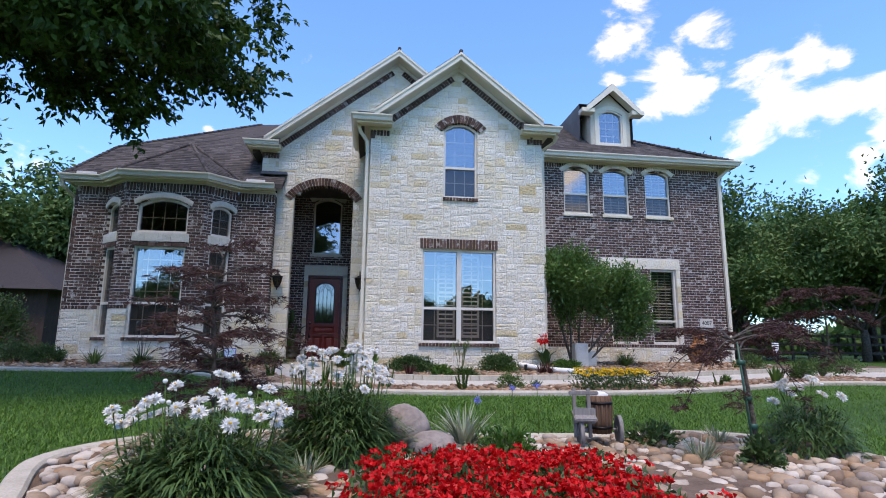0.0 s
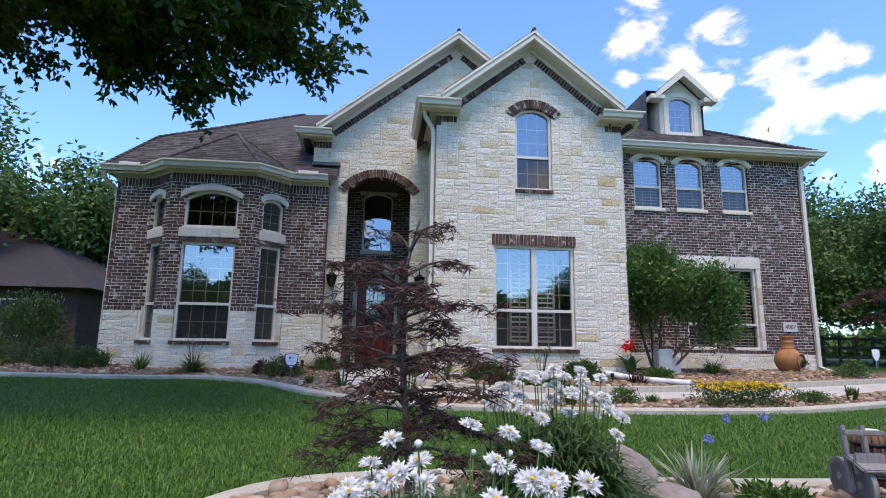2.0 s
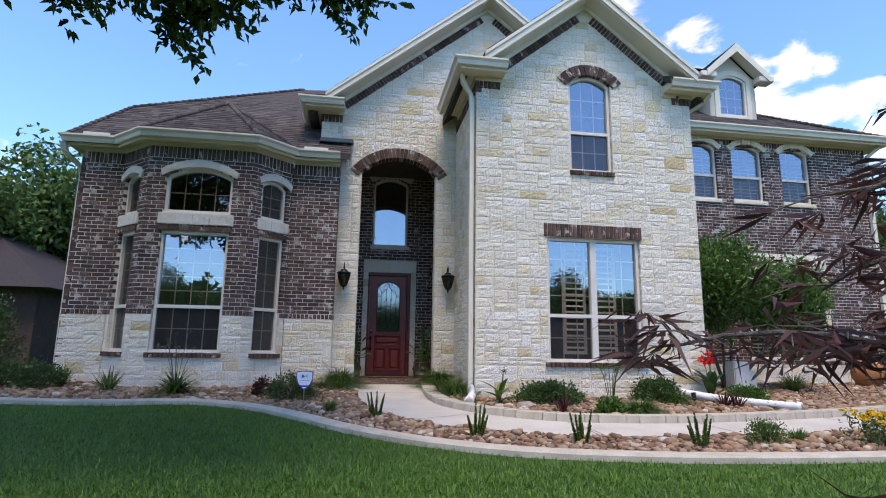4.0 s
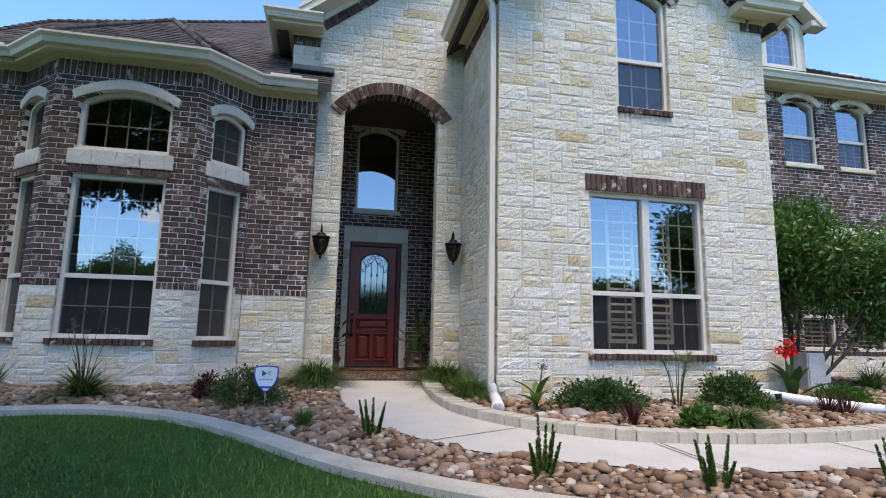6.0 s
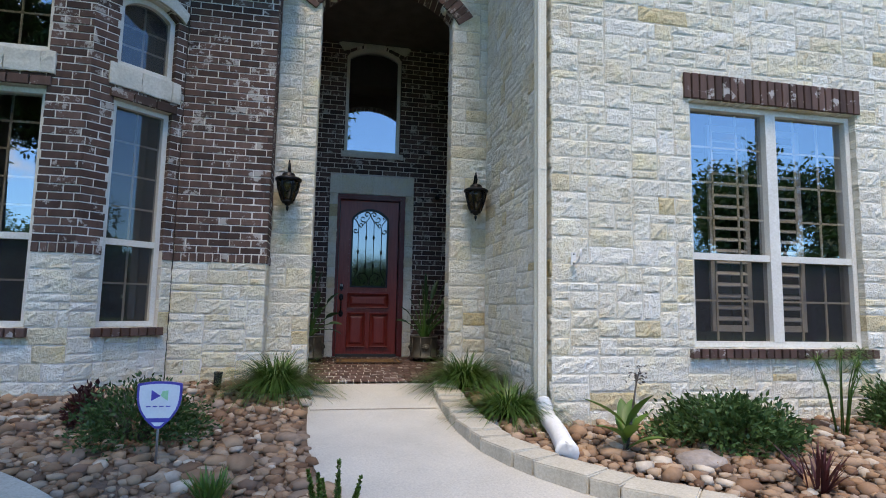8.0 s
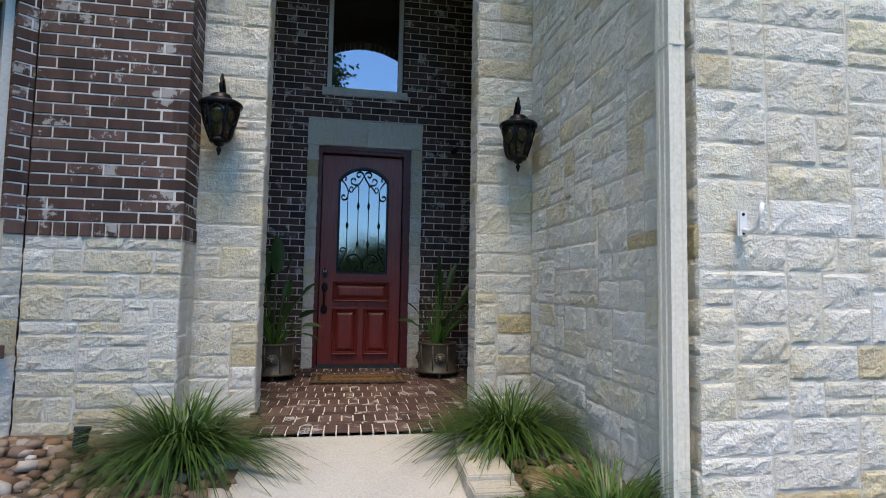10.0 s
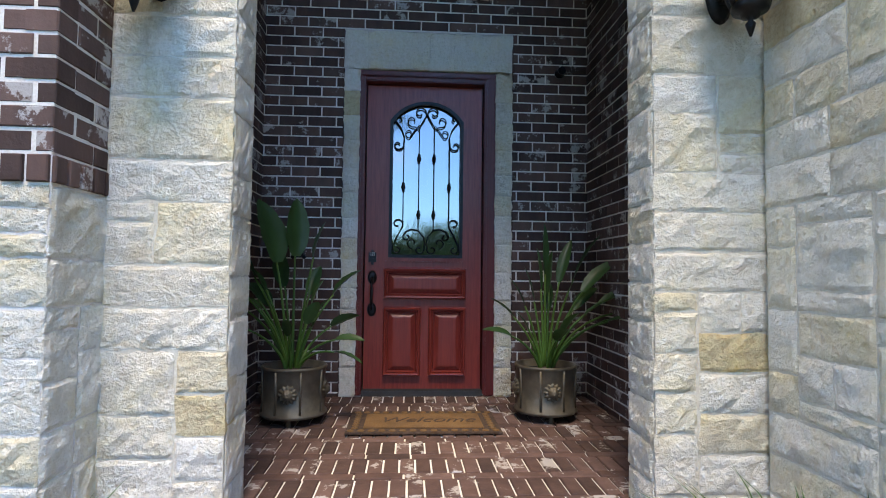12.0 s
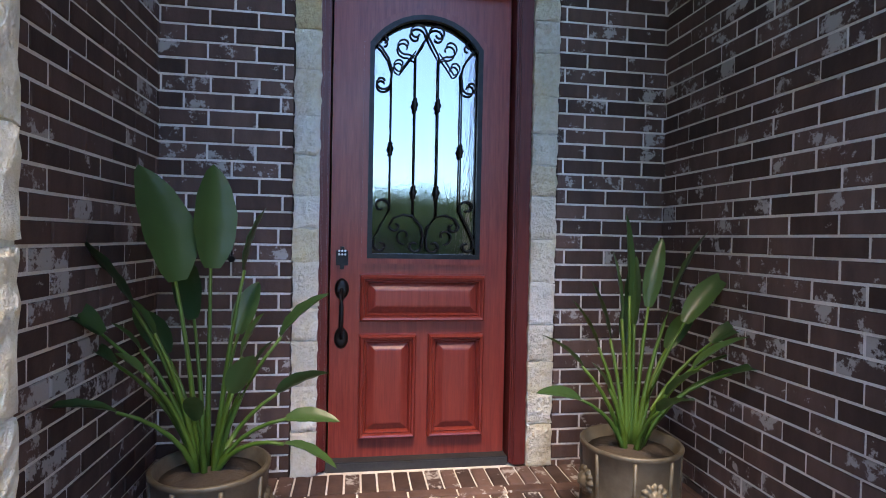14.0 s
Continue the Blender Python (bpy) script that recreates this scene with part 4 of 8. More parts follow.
def front_door():
    door = thing("front_door", "closed mahogany door with arched rain glass and black iron scrollwork", "door")
    leaf = part("door_leaf", slab(F_D, 0.12, 0.165, 0.0), M_MAHOGANY, door)
    bm = bmesh.new()
    for u0, u1, v1 in ((-0.535, -0.462, 2.515), (0.472, 0.585, 2.515)):
        box(bm, u0, u1, 0.03, 0.20, 0.0, v1, bevel=0.008)
        box(bm, u0 + 0.015, u1 - 0.03, 0.012, 0.03, 0.0, v1, bevel=0.006)
    box(bm, -0.462, 0.472, 0.03, 0.20, 2.44, 2.515, bevel=0.008)
    box(bm, -0.53, 0.58, 0.008, 0.03, 2.475, 2.513, bevel=0.006)
    part("door_frame", bm, M_MAHOGANY_FRAME, door, "darker stained frame")
    bm = bmesh.new()
    box(bm, -0.462, 0.472, 0.05, 0.20, -0.03, 0.035, bevel=0.006)
    part("threshold", bm, M_RUBBER_AND_SHADE, door, "black weathered threshold")
    for u0, u1, v0, v1 in ((-0.305, 0.345, 0.735, 0.975), (-0.305, -0.01, 0.135, 0.67), (0.05, 0.345, 0.135, 0.67)):
        bm = bmesh.new()
        q = [[bm.verts.new(F_D.at(u, v, d)) for u, v in outline(u0 + g, u1 - g, v0 + g, v1 - g, 0)]
             for g, d in ((0, 0.121), (0.003, 0.090), (0.012, 0.078), (0.021, 0.082), (0.027, 0.097), (0.033, 0.092), (0.040, 0.106), (0.043, 0.1205))]
        for a, b in zip(q, q[1:]):
            for i in range(4):
                bm.faces.new((a[i], a[(i + 1) % 4], b[(i + 1) % 4], b[i]))
        part("panel_moulding", bm, M_MAHOGANY, door)
        bm = bmesh.new()
        q = [[bm.verts.new(F_D.at(u, v, d)) for u, v in outline(u0 + g, u1 - g, v0 + g, v1 - g, 0)] for g, d in ((0.042, 0.1195), (0.075, 0.098), (0.083, 0.096))]
        for a, b in zip(q, q[1:]):
            for i in range(4):
                bm.faces.new((a[i], a[(i + 1) % 4], b[(i + 1) % 4], b[i]))
        bm.faces.new(q[2])
        part("raised_panel", bm, M_MAHOGANY, door)
    bm = bmesh.new()
    ring(bm, F_D, outline(-0.30, 0.34, 1.03, 2.338, 0.175), outline(-0.27, 0.31, 1.06, 2.303, 0.16), 0.100, 0.13)
    part("glass_moulding", bm, M_MAHOGANY, door)
    bm = bmesh.new()
    ring(bm, F_D, outline(-0.272, 0.312, 1.058, 2.305, 0.16), outline(-0.248, 0.288, 1.082, 2.281, 0.15), 0.095, 0.125)
    grille = part("iron_grille", bm, M_IRON, door, "black wrought-iron scroll grille")
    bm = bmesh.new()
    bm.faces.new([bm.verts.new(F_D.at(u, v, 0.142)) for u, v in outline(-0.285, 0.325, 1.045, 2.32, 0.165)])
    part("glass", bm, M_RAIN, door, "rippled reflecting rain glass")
    # added black sheet that stands for the darkness behind the leaf
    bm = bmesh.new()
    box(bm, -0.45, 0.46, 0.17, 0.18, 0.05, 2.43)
    part("backing", bm, M_RUBBER_AND_SHADE, door)

    def rod(pts, r=0.0065):
        b = bmesh.new()
        tube(b, [F_D.at(u, v, 0.112) for u, v in pts], [r * (0.75 if i in (0, len(pts) - 1) else 1) for i in range(len(pts))], 6)
        return b

    c, w = 0.02, 0.57
    for s in (-1, 1):
        for k, (uu, top, bot) in enumerate(((0.32 * w, 1.97, 1.30), (0.105 * w, 2.10, 1.27))):
            part("bar", rod([(c + s * uu, bot), (c + s * uu, top)]), M_IRON, grille)
            for z in ((1.62,) if k == 0 else (1.85, 1.40)):
                b = bmesh.new()
                lathe(b, [(0.007, -0.035), (0.013, -0.028), (0.010, -0.018), (0.019, 0), (0.010, 0.018), (0.013, 0.028), (0.007, 0.035)], Matrix.Translation(F_D.at(c + s * uu, z, 0.112)), 8)
                part("collar", b, M_IRON, grille)
        # scrolls: top heart, side curls, bottom curls
        m = lambda pts: [(c + s * x, z) for x, z in pts]
        part("scroll", rod(m([(0.06, 2.10), (0.02, 2.17), (0.005, 2.20)] + spiral((0.055, 2.215), 0.05, 0.012, math.pi, -0.9 * math.pi))), M_IRON, grille)
        part("scroll", rod(m([(0.06, 2.08), (0.09, 2.10)] + spiral((0.115, 2.15), 0.05, 0.012, -0.6 * math.pi, 1.1 * math.pi)), 0.0055), M_IRON, grille)
        part("scroll", rod(m([(0.06, 2.12), (0.10, 2.07)] + spiral((0.14, 2.05), 0.038, 0.01, -0.5 * math.pi, 1.2 * math.pi)), 0.005), M_IRON, grille)
        part("scroll", rod(m([(0.182, 1.97), (0.18, 2.02)] + [(0.20, 2.08), (0.235, 2.13)] + spiral((0.222, 2.165), 0.036, 0.01, -0.3 * math.pi, 1.5 * math.pi))), M_IRON, grille)
        part("scroll", rod(m([(0.18, 2.02), (0.185, 1.96)] + spiral((0.228, 1.955), 0.044, 0.012, math.pi, 2.9 * math.pi))), M_IRON, grille)
        part("scroll", rod(m([(0.182, 1.34), (0.186, 1.30), (0.23, 1.22)] + [(0.262, 1.15)] + spiral((0.225, 1.125), 0.038, 0.01, 0.1 * math.pi, -1.6 * math.pi))), M_IRON, grille)
        part("scroll", rod(m([(0.182, 1.32)] + spiral((0.225, 1.325), 0.043, 0.012, math.pi, -0.7 * math.pi))), M_IRON, grille)
        part("scroll", rod(m([(0.006, 1.16), (0.015, 1.22), (0.06, 1.275), (0.11, 1.285), (0.16, 1.265), (0.18, 1.23)] + spiral((0.15, 1.225), 0.032, 0.008, 0, -1.5 * math.pi))), M_IRON, grille)
        part("scroll", rod(m([(0.006, 1.18), (0.012, 1.13)] + spiral((0.05, 1.125), 0.04, 0.01, math.pi, 2.8 * math.pi))), M_IRON, grille)
        part("scroll", rod(m(spiral((0.105, 1.175), 0.045, 0.012, -0.5 * math.pi, 1.2 * math.pi)), 0.005), M_IRON, grille)
    b = bmesh.new()
    box(b, -0.425, -0.365, 0.098, 0.12, 1.0, 1.115, bevel=0.02)
    lock = part("deadbolt", b, M_IRON, door, "black keypad deadbolt")
    for k in range(6):
        b = bmesh.new()
        lathe(b, [(0.006, 0), (0.006, 0.004), (0.003, 0.006)], F_D.matrix(-0.41 + 0.015 * (k % 3), 1.075 + 0.018 * (k // 3), 0.098) @ pose(0, 0, 0, 90), 8)
        part("key", b, M_BLIND, lock)
    b = bmesh.new()
    for z in (0.90, 0.65):
        lathe(b, [(0.03, 0), (0.036, 0.006), (0.03, 0.016), (0.018, 0.022)], F_D.matrix(-0.395, z, 0.12) @ pose(0, 0, 0, 90) @ Matrix.Diagonal((1, 1.5, 1, 1)), 16)
    tube(b, [F_D.at(-0.395, v, d) for v, d in ((0.90, 0.105), (0.86, 0.075), (0.82, 0.062), (0.75, 0.060), (0.69, 0.070), (0.65, 0.10))], [0.010, 0.012, 0.011, 0.012, 0.010, 0.009], 8)
    part("handle", b, M_IRON, door, "black iron pull handle")


front_door()


def lantern(x):
    y0 = YA - 0.005
    t = thing("wall_lantern", "black iron coach lantern with amber glass on the pier", "lantern", Matrix.Translation((x, y0 - 0.21, 1.80)), group="porch lanterns")
    b = bmesh.new()
    lathe(b, [(0.004, 0), (0.014, 0.03), (0.018, 0.045), (0.008, 0.06), (0.03, 0.07), (0.034, 0.085), (0.06, 0.09), (0.066, 0.105), (0.062, 0.12)], n=20)
    part("finial", b, M_IRON, t)
    b = bmesh.new()
    lathe(b, [(0.058, 0.115), (0.075, 0.16), (0.096, 0.22), (0.112, 0.29), (0.118, 0.345)], n=24)
    part("lantern_glass", b, M_AMBER, t, "amber seeded glass bowl")
    for k in range(6):
        a = 2 * math.pi * k / 6
        b = bmesh.new()
        tube(b, [(r * math.cos(a), r * math.sin(a), z) for r, z in ((0.062, 0.115), (0.079, 0.16), (0.10, 0.22), (0.116, 0.29), (0.122, 0.35))], 0.011, 6)
        part("rib", b, M_IRON, t)
        b = bmesh.new()
        for s in (-1, 1):
            pts = []
            for q in range(10):
                z = 0.20 + 0.13 * q / 9
                da = s * 0.42 * math.sin(q / 9 * math.pi) ** 0.8
                r = 0.086 + (z - 0.16) * 0.24
                pts.append((r * math.cos(a + 0.52 + da), r * math.sin(a + 0.52 + da), z))
            tube(b, pts, 0.0065, 5)
        part("scroll", b, M_IRON, t)
    b = bmesh.new()
    lathe(b, [(0.118, 0.335), (0.142, 0.34), (0.146, 0.36), (0.135, 0.372), (0.10, 0.385), (0.07, 0.395), (0.072, 0.415), (0.055, 0.43), (0.02, 0.44)], n=28)
    part("cap", b, M_IRON, t)
    b = bmesh.new()
    tube(b, [(0, 0, 0.43), (0.0, -0.028, 0.49), (0, -0.01, 0.545), (0, 0.035, 0.55), (0, 0.06, 0.50), (0, 0.10, 0.44), (0, 0.16, 0.36)], [0.010, 0.013, 0.012, 0.013, 0.015, 0.017, 0.017], 8)
    tube(b, [(0, -0.01, 0.545), (0, 0.004, 0.575), (0, 0.03, 0.565)], [0.010, 0.009, 0.006], 7)
    part("scroll_arm", b, M_IRON, t)
    b = bmesh.new()
    lathe(b, [(0.045, 0), (0.062, 0.012), (0.05, 0.03), (0.03, 0.045)], Matrix.Translation((0, 0.208, 0.28)) @ pose(0, 0, 0, 90) @ Matrix.Diagonal((1.0, 2.4, 1, 1)), 20)
    box(b, -0.03, 0.03, 0.07, 0.2, 0.20, 0.30, bevel=0.012)
    part("back_plate", b, M_IRON, t)


lantern(-1.045)
lantern(1.105)

# things on the porch walls
bell = thing("door_bell", "dark ornamental door-bell plate with white button", "door bell", Matrix.Translation((-0.945, 0, 1.105)))
b = bmesh.new()
box(b, -0.045, 0.045, -0.014, 0.02, -0.06, 0.06, bevel=0.008)
for sx in (-1, 1):
    for sz in (-1, 1):
        lathe(b, [(0.016, 0), (0.016, 0.012), (0.008, 0.016)], Matrix.Translation((sx * 0.042, -0.004, sz * 0.055)) @ pose(0, 0, 0, 90), 10)
part("plate", b, M_IRON, bell)
b = bmesh.new()
lathe(b, [(0.013, 0), (0.013, 0.006), (0.006, 0.01)], Matrix.Translation((0, -0.014, 0)) @ pose(0, 0, 0, 90), 12)
part("button", b, M_BLIND, bell, "white round button")
cam_mount = thing("wall_bracket", "small black bracket on the porch brick wall", "bracket", Matrix.Translation((1.06, 0, 2.53)))
b = bmesh.new()
lathe(b, [(0.04, 0), (0.04, 0.015), (0.02, 0.03), (0.02, 0.07), (0.03, 0.08)], pose(0, 0, 0, 90), 14)
part("mount", b, M_IRON, cam_mount)
hook = thing("hose_hook", "white metal hose hook screwed to the limestone wall", "hook", Matrix.Translation((1.46, YF - 0.03, 1.20)) @ Matrix.Scale(0.78, 4))
b = bmesh.new()
box(b, -0.028, 0.028, -0.012, 0.01, -0.07, 0.07, bevel=0.006)
part("back_plate", b, M_DIVERT, hook)
b = bmesh.new()
tube(b, [(0, -0.01, -0.035), (0.01, -0.05, -0.045), (0.02, -0.085, -0.02), (0.035, -0.10, 0.05), (0.04, -0.10, 0.10)], [0.014, 0.014, 0.014, 0.013, 0.010], 8)
part("hook_arm", b, M_DIVERT, hook)
for z in (-0.05, 0.05):
    b = bmesh.new()
    lathe(b, [(0.009, 0), (0.009, 0.004), (0.004, 0.007)], Matrix.Translation((0, -0.011, z)) @ pose(0, 0, 0, 90), 8)
    part("screw", b, M_IRON, hook)


def spot_lamp(x, y, label):
    t = thing("garden_spot_lamp", label, "garden lamp", Matrix.Translation((x, y, ground_z(x, y) + 0.02)), group="garden spot lamps")
    b = bmesh.new()
    tube(b, [(0, 0, -0.08), (0, 0, 0.05)], 0.010, 8)
    part("spike", b, M_IRON, t)
    b = bmesh.new()
    lathe(b, [(0.020, 0), (0.036, 0.015), (0.036, 0.10), (0.042, 0.105), (0.042, 0.125), (0.034, 0.125), (0.032, 0.11), (0.004, 0.108)], Matrix.Translation((0, 0, 0.05)) @ pose(0, 0, 0, -14), 18)
    part("housing", b, M_RUBBER_AND_SHADE, t)


spot_lamp(-1.55, -2.98, "small black garden spot lamp among the rocks")
spot_lamp(4.95, -4.85, "small black garden spot lamp below the gable wall")

mat_thing = thing("door_mat", "brown coir door mat with dark patterned border", "door mat", Matrix.Translation((-0.005, -0.76, 0.004)))
b = bmesh.new()
box(b, -0.46, 0.46, -0.255, 0.255, 0, 0.012, bevel=0.004)
part("border", b, M_COIR_EDGE, mat_thing, "dark woven border")
b = bmesh.new()
box(b, -0.36, 0.36, -0.165, 0.165, 0.010, 0.019, bevel=0.004)
part("field", b, M_COIR, mat_thing)
for k in range(44):
    b = bmesh.new()
    a = k / 44
    per = a * 2.68
    if per < 0.86:
        x, y = -0.43 + per, -0.21
    elif per < 1.34:
        x, y = 0.41, -0.21 + (per - 0.86) * 0.875
    elif per < 2.2:
        x, y = 0.43 - (per - 1.34), 0.21
    else:
        x, y = -0.41, 0.21 - (per - 2.2) * 0.875
    lathe(b, [(0.02, 0.010), (0.021, 0.016), (0.012, 0.019)], Matrix.Translation((x, y, 0)), 8)
    part("border_knot", b, M_COIR, mat_thing)
txt = bpy.data.curves.new("lettering", "FONT")
txt.body, txt.size, txt.align_x, txt.align_y, txt.extrude, txt.shear = "Welcome", 0.15, "CENTER", "CENTER", 0.001, 0.35
txt.materials.append(M_COIR_EDGE)
ob = new("lettering", txt)
ob.parent, ob.location = mat_thing, (0.02, 0.0, 0.0205)


def planter(x, y):
    t = thing("bronze_planter", "round old-bronze planter with lion-head reliefs on small feet", "planter", Matrix.Translation((x, y, 0.0)), group="porch planters")
    b = bmesh.new()
    lathe(b, [(0.10, 0.045), (0.196, 0.048), (0.206, 0.058), (0.206, 0.068), (0.192, 0.078), (0.188, 0.20), (0.193, 0.325), (0.202, 0.335), (0.204, 0.348), (0.198, 0.354), (0.186, 0.350), (0.182, 0.31), (0.02, 0.305)], n=40)
    part("bowl", b, M_BRONZE, t)
    b = bmesh.new()
    lathe(b, [(0.02, 0.306), (0.181, 0.308), (0.1, 0.322), (0.02, 0.328)], n=20)
    part("soil", b, M_POTSOIL, t)
    for k in range(8):
        a = math.pi * (k + 0.5) / 4
        b = bmesh.new()
        tube(b, [(r * math.cos(a), r * math.sin(a), z) for r, z in ((0.193, 0.078), (0.190, 0.20), (0.195, 0.33))], 0.008, 6)
        part("flute", b, M_BRONZE, t)
    for k in range(4):
        a = math.pi * (0.5 * k - 0.5)
        m = pose(0, 0, 0, 0, 0, math.degrees(a)) @ Matrix.Translation((0.186, 0, 0.20))
        b = bmesh.new()
        rings = [[b.verts.new(m @ Vector((h + (0.004 * math.cos(12 * g) if 0.03 < r < 0.055 else 0), r * (1 + 0.10 * math.cos(12 * g) * (r > 0.04)) * math.cos(g), r * (1 + 0.10 * math.cos(12 * g) * (r > 0.04)) * math.sin(g)
                 ))) for g in (2 * math.pi * q / 48 for q in range(48))] for r, h in ((0.056, 0.0), (0.050, 0.012), (0.040, 0.016), (0.034, 0.013), (0.030, 0.022), (0.020, 0.030), (0.008, 0.034))]
        for p, q in zip(rings, rings[1:]):
            for g in range(48):
                b.faces.new((p[g], p[(g + 1) % 48], q[(g + 1) % 48], q[g])).smooth = True
        b.faces.new(rings[-1])
        for v in b.verts:
            o = m.inverted() @ v.co
            if o.yz.length < 0.032:
                o.x += 0.007 * math.exp(-((abs(o.y) - 0.011) ** 2 + (o.z - 0.012) ** 2) / 0.00006) + 0.009 * math.exp(-(o.y ** 2 + (o.z + 0.008) ** 2) / 0.00008)
                v.co = m @ o
        part("lion_mask", b, M_BRONZE, t)
    for k in range(3):
        a = 2 * math.pi * k / 3 - math.pi / 2
        b = bmesh.new()
        lathe(b, [(0.012, 0), (0.02, 0.01), (0.014, 0.03), (0.024, 0.05)], Matrix.Translation((0.15 * math.cos(a), 0.15 * math.sin(a), 0)), 10)
        part("foot", b, M_BRONZE, t)


planter(-0.82, -0.68)
planter(0.80, -0.62)

# ---- foliage builders ----
nrg = np.random.default_rng(5)


def unit(a):
    return a / np.maximum(1e-9, np.linalg.norm(a, axis=-1, keepdims=True))


def leaf_mesh(name, pos, way, length, width, material, droop=0.25):
    """Many small leaves: each a folded kite that springs from pos along way."""
    n = len(pos)
    way = unit(way)
    rnd = unit(nrg.normal(size=(n, 3)))
    side = unit(np.cross(way, rnd))
    nrm = np.cross(side, way)
    L, W = np.reshape(length, (-1, 1)) * np.ones((n, 1)), np.reshape(width, (-1, 1)) * np.ones((n, 1))
    mid = pos + way * L * 0.45 - nrm * 0.0
    tip = pos + way * L - nrm * L * droop
    v = np.stack([pos, mid + side * W / 2 + nrm * W * 0.15, tip, mid - side * W / 2 + nrm * W * 0.15], 1).reshape(-1, 3)
    f = np.arange(4 * n).reshape(n, 4)
    return numpy_mesh(name, v, f, material)


def blade_mesh(name, pos, way, length, width, droop, material, seg=4):
    """Long blades that arch over under their weight."""
    n = len(pos)
    way = unit(way)
    flat = unit(np.stack([way[:, 0], way[:, 1], np.zeros(n)], 1) + 1e-6)
    side = np.stack([-flat[:, 1], flat[:, 0], np.zeros(n)], 1)
    L, W, D = (np.reshape(a, (-1, 1)) * np.ones((n, 1)) for a in (length, width, droop))
    vs = []
    for k in range(seg + 1):
        t = k / seg
        c = pos + way * L * t + flat * L * D * 0.5 * t * t - np.array([0, 0, 1.0]) * L * D * t * t * 0.9
        w = W / 2 * (1 - t ** 2 * 0.92) * (0.6 + 0.4 * min(1, t * 4))
        vs += [c - side * w, c + side * w]
    v = np.stack(vs, 1)
    base = np.arange(n)[:, None] * (2 * (seg + 1))
    f = np.concatenate([base + np.array([2 * k, 2 * k + 1, 2 * k + 3, 2 * k + 2])[None] for k in range(seg)], 0)
    return numpy_mesh(name, v.reshape(-1, 3), f, material, True)


M_LIRIOPE = blade_mat("liriope_blade", (0.030, 0.080, 0.017), (0.088, 0.165, 0.034), 0.4)
M_LIGHTBLADE = blade_mat("light_green_blade", (0.06, 0.13, 0.03), (0.14, 0.22, 0.06), 0.45)
M_VARIEG = blade_mat("variegated_blade", (0.14, 0.20, 0.11), (0.42, 0.44, 0.32), 0.45)
M_SHRUB = blade_mat("shrub_leaf", (0.030, 0.074, 0.024), (0.080, 0.150, 0.046), 0.4)
M_LEAF = blade_mat("tree_leaf", (0.022, 0.066, 0.012), (0.070, 0.150, 0.026), 0.5)
M_LAUREL = blade_mat("laurel_leaf", (0.044, 0.118, 0.028), (0.125, 0.245, 0.060), 0.32)
M_LEAF_BRIGHT = blade_mat("bright_tree_leaf", (0.040, 0.115, 0.016), (0.085, 0.19, 0.035), 0.5)
M_LEAF_FAR = blade_mat("far_tree_leaf", (0.050, 0.122, 0.030), (0.110, 0.200, 0.058), 0.6)
M_MAPLE = blade_mat("red_maple_leaf", (0.040, 0.017, 0.016), (0.115, 0.048, 0.040), 0.55)
M_CORDY = blade_mat("red_cordyline_blade", (0.045, 0.012, 0.014), (0.11, 0.03, 0.028), 0.4)
M_BARK = simple("grey_bark", (0.055, 0.045, 0.036), (0.13, 0.11, 0.09), 12, 0.95, bump=0.9, fine=50, dist=0.02)
M_PETAL = blade_mat("white_petal", (0.80, 0.80, 0.76), (0.88, 0.88, 0.85), 0.6)
M_YELLOW = blade_mat("yellow_petal", (0.72, 0.42, 0.02), (0.85, 0.60, 0.05), 0.6)
M_RED = blade_mat("red_petal", (0.50, 0.004, 0.006), (0.80, 0.014, 0.012), 0.55)
M_BLUE = blade_mat("blue_petal", (0.16, 0.19, 0.55), (0.32, 0.36, 0.75), 0.6)
M_PADDLE = blade_mat("paddle_leaf", (0.022, 0.060, 0.020), (0.048, 0.105, 0.032), 0.38)
M_PLANT_STALK = blade_mat("leaf_stalk", (0.040, 0.105, 0.020), (0.085, 0.175, 0.030), 0.4)
M_STALK = blade_mat("green_stalk", (0.05, 0.11, 0.025), (0.12, 0.22, 0.04), 0.4)


def clump(name, label, x, y, n, height, spread, width, droop, material, group="", z=None, base=0.06, category="ornamental grass"):
    """A tussock of arching blades."""
    z = ground_z(x, y) + 0.03 if z is None else z
    t = thing(name, label, category, Matrix.Translation((x, y, z)), group=group)
    a = nrg.uniform(0, 2 * np.pi, n)
    r = base * np.sqrt(nrg.uniform(0, 1, n))
    lean = spread * nrg.uniform(0.05, 1, n)
    pos = np.stack([r * np.cos(a), r * np.sin(a), np.zeros(n)], 1)
    a2 = a + nrg.normal(0, 0.5, n)
    way = np.stack([np.sin(lean) * np.cos(a2), np.sin(lean) * np.sin(a2), np.cos(lean)], 1)
    L = height * nrg.uniform(0.65, 1.15, n)
    ob = part("tuft", blade_mesh("tuft", pos, way, L, width * nrg.uniform(0.7, 1.2, n), droop * nrg.uniform(0.5, 1.4, n), material), None, t)
    ob["kind"] = "stuff"
    return t


